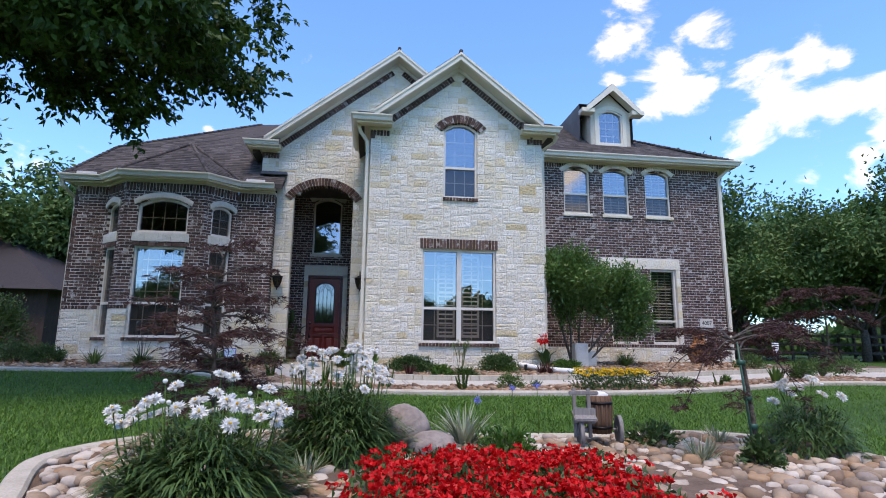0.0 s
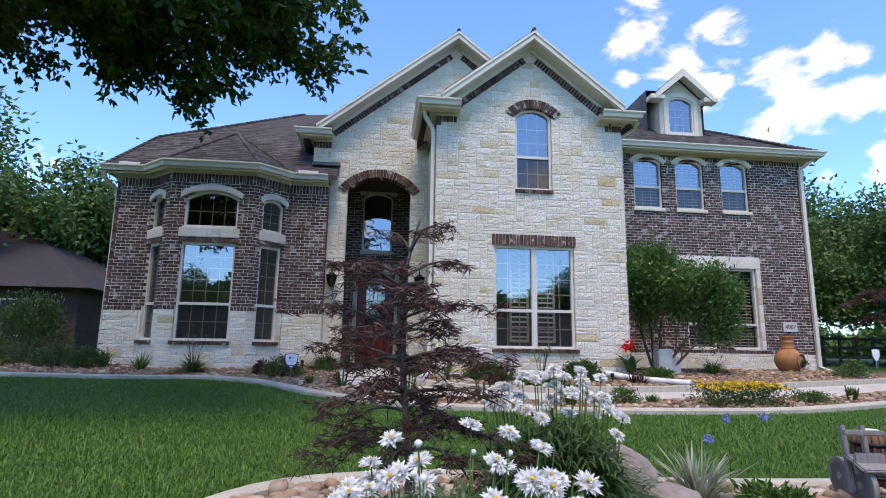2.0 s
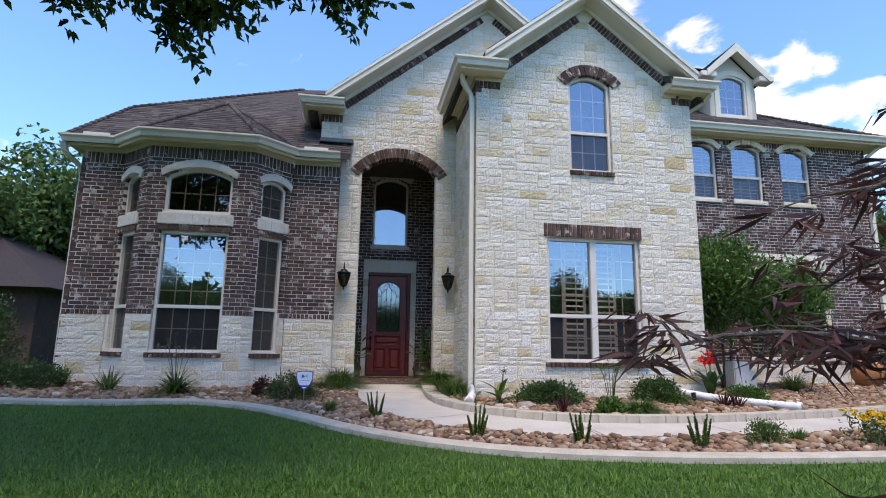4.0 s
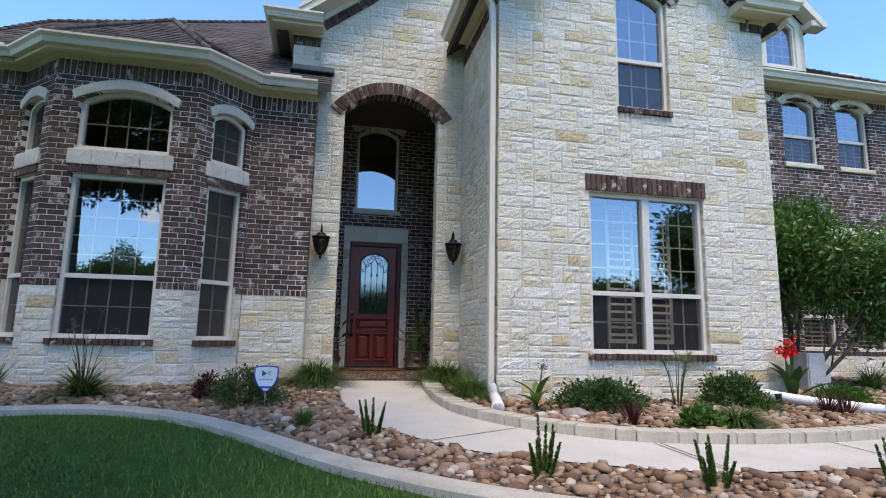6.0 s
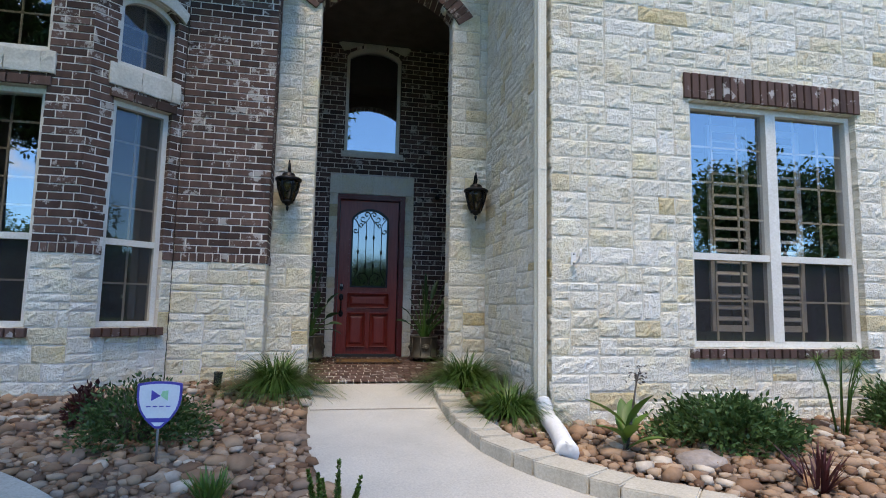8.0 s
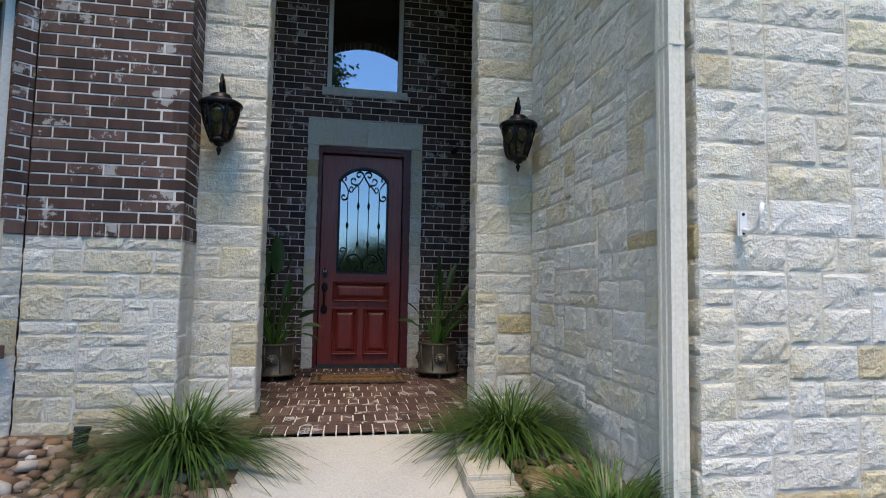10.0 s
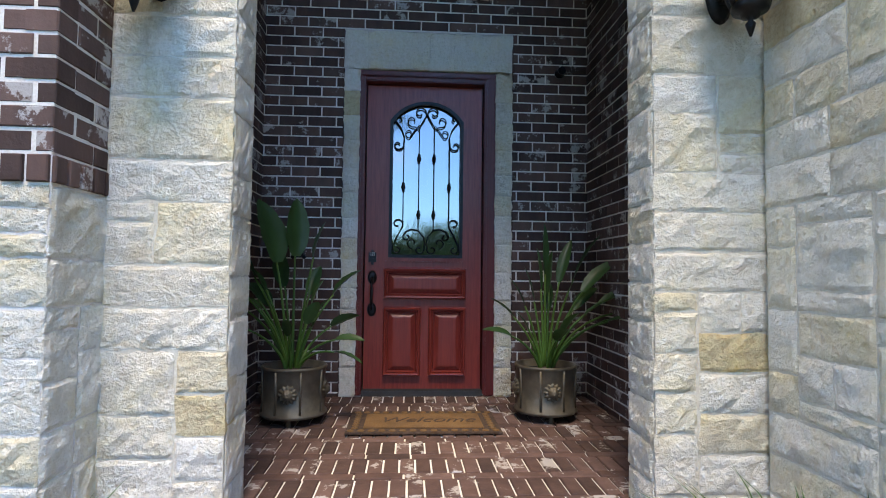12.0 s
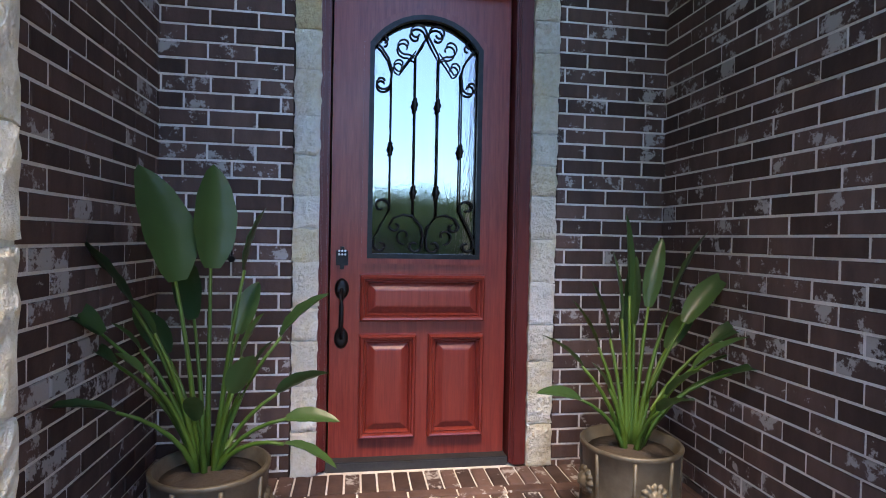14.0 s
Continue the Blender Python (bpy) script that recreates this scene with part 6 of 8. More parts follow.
sign2 = thing("small_yard_sign", "small white and blue yard sign on a stake", "sign", Matrix.Translation((12.2, -3.6, ground_z(0, -3.6))))
part("board", flat(bmesh.new(), shield(0.10, 0.28, 0.42), -0.006, 0.006), M_SIGN_WHITE, sign2)
b = bmesh.new()
tube(b, [(0, 0.01, -0.1), (0, 0.01, 0.6)], 0.008, 6)
part("stake", b, M_STEEL, sign2)

# house number
plaque = thing("house_number", "pale stone house-number plaque set in the brick wall", "plaque", Matrix.Translation((11.43, YR - 0.03, 1.16)))
b = bmesh.new()
box(b, -0.21, 0.21, 0, 0.05, -0.13, 0.13, bevel=0.01)
part("slab", b, M_CAST, plaque)
txt = bpy.data.curves.new("number", "FONT")
txt.body, txt.size, txt.align_x, txt.align_y, txt.extrude = "4007", 0.16, "CENTER", "CENTER", 0.003
txt.materials.append(M_RUBBER_AND_SHADE)
ob = new("number", txt)
ob.parent, ob.matrix_local = plaque, pose(0, -0.002, 0, 90)

# terracotta chiminea
M_TERRA = simple("terracotta", (0.30, 0.115, 0.04), (0.44, 0.19, 0.075), 5, 0.7, bump=0.25, fine=40)
chim = thing("chiminea", "orange terracotta chiminea with a planted round mouth", "chiminea", Matrix.Translation((10.55, -2.75, ground_z(0, -2.75))) @ Matrix.Diagonal((0.84, 0.84, 0.86, 1)))
b = bmesh.new()
prof = [(0.18, 0.0), (0.24, 0.06), (0.34, 0.2), (0.385, 0.36), (0.36, 0.5), (0.27, 0.62), (0.20, 0.70), (0.185, 0.72), (0.20, 0.735), (0.185, 0.75), (0.175, 0.88), (0.19, 0.9), (0.175, 0.92), (0.17, 1.0), (0.21, 1.05), (0.215, 1.08), (0.17, 1.08), (0.14, 1.0), (0.15, 0.7), (0.2, 0.62), (0.02, 0.6)]
lathe(b, prof, n=40)
part("body", b, M_TERRA, chim)
b = bmesh.new()
lathe(b, [(0.21, 0), (0.235, 0.01), (0.24, 0.03), (0.20, 0.04), (0.19, 0.0)], Matrix.Translation((0.16, -0.30, 0.36)) @ pose(0, 0, 0, 90, 0, 25), 28)
part("mouth_rim", b, M_TERRA, chim)
# black disc closes the mouth and paints the shade inside it
b = bmesh.new()
lathe(b, [(0.195, 0), (0.19, 0.012), (0.02, 0.014)], Matrix.Translation((0.16, -0.30, 0.36)) @ pose(0, 0, 0, 90, 0, 25), 28)
part("mouth", b, M_RUBBER_AND_SHADE, chim, "black disc for the shade inside the open mouth")
shrub("succulent", "small green succulents in the mouth of the chiminea", 10.72, -3.04, 0.1, 0.1, 0.12, M_SHRUB, 160, 0.04, z=ground_z(0, -2.75) + 0.22, category="succulent")

# grey stone pedestals behind the laurel
for x, y, h in ((6.75, -3.55, 0.62), (7.05, -3.35, 0.42)):
    b = bmesh.new()
    box(b, x - 0.17, x + 0.17, y - 0.15, y + 0.15, ground_z(x, y) - 0.05, ground_z(x, y) + h, bevel=0.02)
    tagged(part("stone_block", b, M_CAST), "grey cast-stone block standing in the bed", "stone block", group="stone blocks")

# toy barrel tricycle planter
trike = thing("barrel_tricycle", "weathered wooden tricycle planter with a small barrel", "planter", Matrix.Translation((3.22, -12.55, ground_z(0, -12.55) + 0.05)) @ pose(0, 0, 0, 0, 0, -12))


def wheel(name, m, r):
    b = bmesh.new()
    lathe(b, [(r, -0.016), (r, 0.016), (r - 0.022, 0.016), (r - 0.022, -0.016)], m, 26)
    w = part(name, b, M_WEATHERED, trike)
    b = bmesh.new()
    lathe(b, [(0.024, -0.022), (0.028, 0), (0.024, 0.022)], m, 12)
    part("hub", b, M_WEATHERED, w)
    for k in range(8):
        a = math.pi * k / 4
        b = bmesh.new()
        tube(b, [m @ Vector((0.02 * math.cos(a), 0.02 * math.sin(a), 0)), m @ Vector(((r - 0.018) * math.cos(a), (r - 0.018) * math.sin(a), 0))], 0.007, 5)
        part("spoke", b, M_WEATHERED, w)


wheel("wheel", Matrix.Translation((0.30, 0.05, 0.13)) @ pose(0, 0, 0, 0, 90), 0.12)
wheel("wheel", Matrix.Translation((-0.02, 0.12, 0.13)) @ pose(0, 0, 0, 0, 90), 0.12)
wheel("front_wheel", Matrix.Translation((-0.06, -0.16, 0.13)) @ pose(0, 0, 0, 0, 90), 0.13)
barrel = part("barrel", lathe(bmesh.new(), [(0.085, 0.10), (0.098, 0.2), (0.104, 0.28), (0.10, 0.36), (0.09, 0.41), (0.08, 0.41), (0.085, 0.38), (0.01, 0.37)], Matrix.Translation((0.14, 0.05, 0)), 24), M_BARREL, trike, "brown barrel with dark hoops")
for k in range(16):
    a = 2 * math.pi * k / 16
    b = bmesh.new()
    tube(b, [(0.14 + r * math.cos(a), 0.05 + r * math.sin(a), z) for r, z in ((0.087, 0.10), (0.100, 0.2), (0.106, 0.28), (0.102, 0.36), (0.092, 0.412))], 0.011, 5)
    part("stave", b, M_BARREL, barrel)
for z, r in ((0.15, 0.105), (0.35, 0.113)):
    b = bmesh.new()
    lathe(b, [(r, z - 0.012), (r + 0.004, z), (r, z + 0.012), (r - 0.02, z)], Matrix.Translation((0.14, 0.05, 0)), 24)
    part("hoop", b, M_IRON, barrel)
b = bmesh.new()
lathe(b, [(0.075, 0.39), (0.08, 0.42), (0.05, 0.44), (0.01, 0.445)], Matrix.Translation((0.14, 0.05, 0)), 16)
part("filling", b, M_PETAL, trike, "pale filling heaped in the barrel")
b = bmesh.new()
box(b, -0.12, 0.06, -0.20, 0.0, 0.30, 0.325, pose(0, 0, 0, 18), bevel=0.008)
box(b, -0.12, 0.06, -0.21, -0.19, 0.20, 0.33, bevel=0.008)
part("seat", b, M_WEATHERED, trike)
for x in (-0.09, 0.03):
    b = bmesh.new()
    box(b, x - 0.014, x + 0.014, -0.02, 0.02, 0.08, 0.48, Matrix.Translation((0, -0.12, 0)) @ pose(0, 0, 0, -8), bevel=0.005)
    part("fork", b, M_WEATHERED, trike)
b = bmesh.new()
box(b, -0.15, 0.09, -0.19, -0.155, 0.43, 0.46, bevel=0.006)
part("handlebar", b, M_WEATHERED, trike)
b = bmesh.new()
tube(b, [(-0.04, 0.12, 0.13), (0.32, 0.05, 0.13)], 0.012, 6)
tube(b, [(-0.03, -0.14, 0.14), (0.10, 0.08, 0.12)], 0.016, 6)
part("axle", b, M_WEATHERED, trike)

# ---- bed plants ----
LB = "liriope of the beds"
for x, y, h, n in ((-1.0, -3.08, 0.66, 700), (0.86, -3.0, 0.66, 680), (0.97, -4.1, 0.58, 480), (3.35, -6.0, 0.44, 420), (4.5, -5.05, 0.36, 260), (5.85, -5.55, 0.24, 160)):
    clump("liriope", "dark green liriope tussock with arching blades", x, y, int(n * 1.5), h, 0.72, 0.012, 0.85, M_LIRIOPE, LB, base=0.11)
clump("fountain_grass", "large fountain of pale green grass below the brick wing", 8.0, -3.5, 420, 0.62, 0.9, 0.010, 0.5, M_LIGHTBLADE)
clump("daylily", "daylily clump with tall bare flower stalks", -3.6, -3.95, 260, 0.62, 0.95, 0.020, 0.7, M_LIRIOPE)
clump("yucca", "small spiky light green yucca below the bay", -4.75, -3.6, 60, 0.42, 1.0, 0.03, 0.12, M_LIGHTBLADE, "yuccas")
clump("yucca", "small spiky light green yucca beside the shrubs", -5.75, -3.1, 50, 0.38, 1.0, 0.03, 0.12, M_LIGHTBLADE, "yuccas")
clump("yucca", "bright green broad-leaved clump by the walk", 9.45, -7.0, 50, 0.36, 0.6, 0.05, 0.1, M_STALK, "yuccas")
for x, y in ((-1.05, -5.6), (8.55, -6.75), (4.25, -7.85)):
    clump("green_tuft", "small light green tuft among river rocks", x, y, 90, 0.17, 0.7, 0.016, 0.2, M_STALK, "green tufts")
for x, y in ((2.22, -5.85), (5.15, -5.35), (5.25, -5.5)):
    clump("red_cordyline", "small dark red spiky cordyline", x, y, 46, 0.32, 0.8, 0.02, 0.2, M_CORDY, "red cordylines")
clump("variegated_grass", "striped pale grass tuft in the island bed", 3.9, -13.15, 90, 0.26, 0.8, 0.016, 0.25, M_VARIEG, "variegated tufts")
clump("variegated_grass", "striped pale grass tuft in the island bed", 4.5, -12.45, 70, 0.2, 0.8, 0.014, 0.25, M_VARIEG, "variegated tufts")
clump("variegated_grass", "striped pale grass tuft in the island bed", 0.98, -13.35, 70, 0.22, 0.8, 0.014, 0.25, M_VARIEG, "variegated tufts")
clump("agapanthus", "striped agapanthus with pale blue flower heads", 2.2, -12.45, 120, 0.42, 0.9, 0.022, 0.3, M_VARIEG, category="agapanthus")

stalks = thing("daylily_stalks", "thin bare daylily flower stalks with seed heads", "flower stalks", Matrix.Translation((-3.6, -3.95, ground_z(0, -3.95))))
for k in range(9):
    a = rng0.uniform(0, 6.28)
    tip = Vector((0.22 * math.cos(a), 0.12 * math.sin(a), rng0.uniform(0.75, 1.0)))
    b = bmesh.new()
    tube(b, [(0, 0, 0), tip * 0.5 + Vector((0, 0, 0.08)), tip], [0.006, 0.005, 0.003], 5)
    for j in range(4):
        tube(b, [tip, tip + Vector((rng0.uniform(-0.05, 0.05), rng0.uniform(-0.05, 0.05), rng0.uniform(0, 0.05)))], [0.006, 0.008], 5)
    part("stalk", b, M_BARK, stalks)

SH = "clipped shrubs"
shrub("low_shrub", "low dark green shrub beside the yard sign", -1.75, -4.5, 0.42, 0.34, 0.42, M_SHRUB, 2200, 0.035, SH)
shrub("low_shrub", "wide low shrub of glossy round leaves", 2.35, -5.0, 0.55, 0.40, 0.40, M_SHRUB, 3000, 0.05, SH)
shrub("low_shrub", "round glossy green shrub below the gable wall", 4.35, -4.7, 0.42, 0.34, 0.42, M_SHRUB, 2400, 0.05, SH)
shrub("low_shrub", "small light green leafy plant among rocks", 2.85, -6.1, 0.20, 0.17, 0.24, M_LEAF_BRIGHT, 500, 0.07, SH)
shrub("low_shrub", "dark red leafy shrub against the bay base", -2.25, -4.0, 0.14, 0.12, 0.3, M_CORDY, 260, 0.05, SH)
for x, y, r, h in ((-5.9, -3.3, 0.42, 0.42), (-6.6, -3.2, 0.45, 0.5), (-7.6, -2.9, 0.6, 0.5)):
    shrub("low_shrub", "dark green mounded shrub below the bay wing", x, y, r, r * 0.8, h, M_SHRUB, 1600, 0.045, SH)
shrub("tall_shrub", "tall dark shrub beside the house corner", -8.3, -1.4, 0.95, 0.8, 1.75, M_SHRUB, 4200, 0.07, category="shrub")
shrub("low_shrub", "airy light green plant beside the walk", 3.8, -7.95, 0.26, 0.2, 0.30, M_LEAF_BRIGHT, 700, 0.03, SH)
shrub("low_shrub", "airy light green plant beside the walk", 6.95, -7.75, 0.42, 0.25, 0.22, M_LEAF_BRIGHT, 900, 0.03, SH)
shrub("low_shrub", "light green leafy plant behind the walk", 5.9, -4.9, 0.34, 0.3, 0.3, M_LEAF_BRIGHT, 700, 0.06, SH)
for x, y, r in ((11.2, -3.9, 0.35), (11.9, -5.4, 0.4), (10.7, -6.2, 0.22), (13.2, -4.6, 0.5)):
    shrub("low_shrub", "small grey-green shrub in the far bed", x, y, r, r, 0.45, M_LEAF_FAR, 800, 0.05, SH)
for x, y, r in ((3.85, -12.5, 0.22), (2.45, -12.85, 0.24), (4.25, -13.35, 0.14)):
    shrub("low_shrub", "small green leafy plant in the island bed", x, y, r, r, 0.24, M_LEAF_BRIGHT if x < 3 else M_SHRUB, 420, 0.05, SH)


def spears(x, y, n=7, h=0.3):
    """Upright fleshy spears, like foxtail fern."""
    t = thing("foxtail_spears", "upright bright green foxtail spears among rocks", "spear plant", Matrix.Translation((x, y, ground_z(x, y) + 0.03)), group="foxtail spears")
    for k in range(n):
        a, l = rng0.uniform(0, 6.28), h * rng0.uniform(0.55, 1.1)
        base = Vector((0.06 * math.cos(a), 0.06 * math.sin(a), 0))
        tip = base * 2.1 + Vector((0, 0, l))
        m = 340
        s = nrg.uniform(0, 1, m)
        ang = nrg.uniform(0, 2 * np.pi, m)
        axis = np.array(tip - base)
        pos = np.array(base)[None] + axis[None] * s[:, None]
        way = np.stack([np.cos(ang), np.sin(ang), np.full(m, 0.9)], 1)
        part("spear", leaf_mesh("spear", pos, way, 0.036 * (1 - 0.6 * s), 0.009, M_STALK), None, t)


for x, y, n, h in ((-0.45, -6.1, 7, 0.3), (0.62, -7.4, 8, 0.36), (1.7, -7.78, 8, 0.3), (2.95, -8.0, 7, 0.32), (7.9, -7.45, 3, 0.3)):
    spears(x, y, n, h)


def canna(x, y, n, h, flowers):
    t = thing("canna", "canna with broad leaves and red flowers" if flowers else "canna with broad green leaves and dry flower stalk", "canna", Matrix.Translation((x, y, ground_z(x, y) + 0.02)))
    for k in range(n):
        a, lean = 2 * math.pi * k / n + rng0.uniform(-0.3, 0.3), rng0.uniform(0.2, 0.9)
        out, l, w = Vector((math.cos(a), math.sin(a), 0)), h * rng0.uniform(0.45, 0.7), h * 0.19
        side = Vector((-out.y, out.x, 0))
        vs, fs = [], []
        base = Vector((0, 0, h * rng0.uniform(0.02, 0.35)))
        for i in range(8):
            s = i / 7
            p = base + out * l * s * math.sin(lean) * (1 + s * 0.4) + Vector((0, 0, l * s * math.cos(lean) * (1 - 0.35 * s * lean)))
            ww = w * math.sin(math.pi * (0.06 + 0.92 * s)) ** 0.8
            vs += [p - side * ww / 2 + Vector((0, 0, ww * 0.2)), p, p + side * ww / 2 + Vector((0, 0, ww * 0.2))]
        for i in range(7):
            fs += [(3 * i, 3 * i + 1, 3 * i + 4, 3 * i + 3), (3 * i + 1, 3 * i + 2, 3 * i + 5, 3 * i + 4)]
        part("leaf", mesh_of("leaf", vs, fs, M_STALK if not flowers else M_PADDLE, True), None, t)
    for k in range(3 if flowers else 2):
        tip = Vector((rng0.uniform(-0.12, 0.14), rng0.uniform(-0.08, 0.08), h * rng0.uniform(0.95, 1.12)))
        b = bmesh.new()
        tube(b, [(0, 0, 0), tip * 0.6, tip], [0.010, 0.008, 0.004], 6)
        part("stem", b, M_STALK if flowers else M_BARK, t)
        m = 26
        pos = np.array(tip)[None] + nrg.normal(size=(m, 3)) * (0.035 if flowers else 0.03)
        part("flower", leaf_mesh("flower", pos, nrg.normal(size=(m, 3)), 0.075 if flowers else 0.03, 0.05 if flowers else 0.012, M_RED if flowers else M_BARK), None, t)


canna(1.5, -5.05, 9, 0.5, False)
canna(5.55, -4.45, 12, 0.72, True)

papyrus = thing("papyrus", "papyrus with thin stems and feathery tops", "papyrus", Matrix.Translation((3.45, -4.85, ground_z(0, -4.85))))
for k in range(11):
    a = rng0.uniform(0, 6.28)
    tip = Vector((0.17 * math.cos(a), 0.12 * math.sin(a), rng0.uniform(0.4, 0.72)))
    b = bmesh.new()
    tube(b, [(0.03 * math.cos(a), 0.03 * math.sin(a), 0), tip * 0.6 + Vector((0, 0, 0.06)), tip], [0.006, 0.005, 0.004], 5)
    part("stem", b, M_STALK, papyrus)
    m = 46
    ang, e = nrg.uniform(0, 2 * np.pi, m), nrg.uniform(-0.3, 1.2, m)
    way = np.stack([np.cos(ang) * np.cos(e), np.sin(ang) * np.cos(e), np.sin(e)], 1)
    part("tuft", blade_mesh("tuft", np.tile(np.array(tip), (m, 1)), way, 0.15, 0.005, 0.5, M_STALK, 3), None, papyrus)


def flower_mound(name, label, pts, petal, count, size, green, category, zbase, h):
    """A leafy mound covered with small flower heads; every head is a ring of petals."""
    x0, y0 = np.mean(pts, 0)
    t = thing(name, label, category, Matrix.Translation((x0, y0, zbase)))
    m = len(pts) * 60
    idx = nrg.integers(0, len(pts), m)
    p = np.array(pts)[idx] - (x0, y0) + nrg.normal(0, 0.10, (m, 2))
    z = nrg.uniform(0, h, m)
    way = nrg.normal(size=(m, 3)) * 0.7 + np.array([0, 0, 0.6])
    part("foliage", leaf_mesh("foliage", np.c_[p, z], way, 0.055, 0.022, green), None, t)
    idx = nrg.integers(0, len(pts), count)
    p = np.array(pts)[idx] - (x0, y0) + nrg.normal(0, 0.11, (count, 2))
    z = h * (0.82 + 0.35 * nrg.uniform(0, 1, count))
    k = 11
    c = np.repeat(np.c_[p, z], k, 0) + nrg.normal(0, size * 0.28, (count * k, 3)) * np.array([1, 1, 0.4])
    ang = nrg.uniform(0, 2 * np.pi, count * k)
    way = np.stack([np.cos(ang), np.sin(ang), nrg.uniform(-0.1, 0.9, count * k)], 1)
    part("blossoms", leaf_mesh("blossoms", c, way, size * 0.62, size * 0.5, petal), None, t)["kind"] = "stuff"
    return t


RED = [(1.45 + 0.15 * i, -13.50 - 0.15 * j) for i in range(10) for j in range(9) if (-13.42 - 0.15 * j) > -14.8 and (i > 0 or j > 1)]
flower_mound("red_verbena", "dense mat of bright red verbena blossoms", RED, M_RED, 620, 0.055, M_SHRUB, "flowers", ground_z(0, -14) + 0.08, 0.15)
YEL = [(5.0 + 0.16 * i, -7.9 - 0.14 * j + 0.02 * i) for i in range(8) for j in range(4)]
flower_mound("yellow_lantana", "mound of yellow lantana beside the walk", YEL, M_YELLOW, 130, 0.06, M_SHRUB, "flowers", ground_z(0, -8) + 0.02, 0.30)


def daisy_bush(x, y, rx, h, heads, label, n=1500):
    """A dome of lance-shaped leaves under double white heads on bare stems, with some buds."""
    z = ground_z(x, y) + 0.04
    t = thing("shasta_daisy", label, "daisies", Matrix.Translation((x, y, z)), group="shasta daisies")
    a = nrg.uniform(0, 2 * np.pi, n)
    e = np.arcsin(nrg.uniform(0.0, 1, n))
    shell = nrg.uniform(0.45, 1.0, n) ** 0.6
    dome = np.stack([rx * np.cos(a) * np.cos(e), rx * np.sin(a) * np.cos(e), h * 0.62 * np.sin(e)], 1)
    lump = 1 + 0.16 * np.sin(a * 5 + 1.3) * np.cos(e) + 0.10 * np.sin(a * 9 + e * 7)
    pos = dome * (shell * lump)[:, None]
    way = unit(dome) * np.array([0.8, 0.8, 0.6]) + np.array([0, 0, 0.35]) + nrg.normal(0, 0.3, (n, 3))
    part("foliage", blade_mesh("foliage", pos, way, nrg.uniform(0.07, 0.14, n), nrg.uniform(0.012, 0.021, n), nrg.uniform(0.4, 1.2, n), M_DAISY_LEAF, 3), None, t)["kind"] = "stuff"
    for k in range(heads):
        b = rng0.uniform(0, 6.28)
        rr = rx * math.sqrt(rng0.uniform(0.02, 1)) * 1.0
        bud = k % 6 == 5
        tip = Vector((rr * math.cos(b), rr * math.sin(b), h * rng0.uniform(0.78, 1.08) * (1 - 0.26 * (rr / rx) ** 2)))
        bm = bmesh.new()
        tube(bm, [(tip.x * 0.6, tip.y * 0.6, 0.05), (tip.x * 0.9, tip.y * 0.9, tip.z * 0.6), tip], [0.004, 0.0035, 0.003], 4)
        part("stem", bm, M_STALK, t)
        if bud:
            bm = bmesh.new()
            lathe(bm, [(0.004, -0.008), (0.013, 0.0), (0.014, 0.008), (0.008, 0.016)], Matrix.Translation(tip), 8)
            part("bud", bm, M_PETAL, t)
            continue
        tilt = Vector((tip.x * 0.8 + rng0.uniform(-0.35, 0.35), tip.y * 0.8 - 0.50 + rng0.uniform(-0.35, 0.35), 1)).normalized()
        u = tilt.orthogonal().normalized()
        w = tilt.cross(u)
        R = rng0.uniform(0.044, 0.058)
        m = 20
        rings = []
        for lift, size in ((-0.12, 1.0), (0.18, 0.92), (0.55, 0.72), (1.2, 0.48)):
            ang = np.linspace(0, 2 * np.pi, m, endpoint=False) + nrg.normal(0, 0.09, m)
            rings.append((np.cos(ang)[:, None] * np.array(u) + np.sin(ang)[:, None] * np.array(w) + lift * np.array(tilt), R * size * nrg.uniform(0.85, 1.1, m)))
        way = np.concatenate([q[0] for q in rings])
        head = part("flower_head", leaf_mesh("flower_head", np.tile(np.array(tip), (4 * m, 1)), way, np.concatenate([q[1] for q in rings]), 0.019, M_PETAL, 0.1), None, t)
        bm = bmesh.new()
        lathe(bm, [(R * 0.14, 0), (R * 0.12, 0.005), (R * 0.05, 0.008)], Matrix.Translation(tip + tilt * 0.012) @ tilt.to_track_quat("Z", "Y").to_matrix().to_4x4(), 8)
        part("flower_eye", bm, M_YELLOW, head)


M_DAISY_LEAF = blade_mat("daisy_leaf", (0.036, 0.088, 0.026), (0.095, 0.175, 0.055), 0.45)
daisy_bush(0.45, -13.83, 0.47, 0.68, 42, "white shasta daisies on tall stems at the bed's edge", 5200)
daisy_bush(1.16, -12.80, 0.45, 0.86, 56, "large clump of white shasta daisies beside the boulder", 5200)
daisy_bush(5.05, -12.85, 0.36, 0.62, 16, "shasta daisies with few white heads at the bed's end", 1800)
for x, y, h in ((2.32, -12.40, 0.40), (2.75, -11.95, 0.46), (2.95, -12.1, 0.5)):
    t = thing("blue_flower", "pale blue flower head on a thin stem", "flower", Matrix.Translation((x, y, ground_z(x, y))), group="blue flowers")
    bm = bmesh.new()
    tube(bm, [(0, 0, 0), (0.01, 0, h * 0.5), (0, 0.01, h)], [0.005, 0.004, 0.003], 4)
    part("stem", bm, M_STALK, t)
    m = 60
    pos = np.array([0, 0, h]) + nrg.normal(0, 0.012, (m, 3))
    part("head", leaf_mesh("head", pos, nrg.normal(size=(m, 3)), 0.02, 0.011, M_BLUE), None, t)

# ---- small trees ----


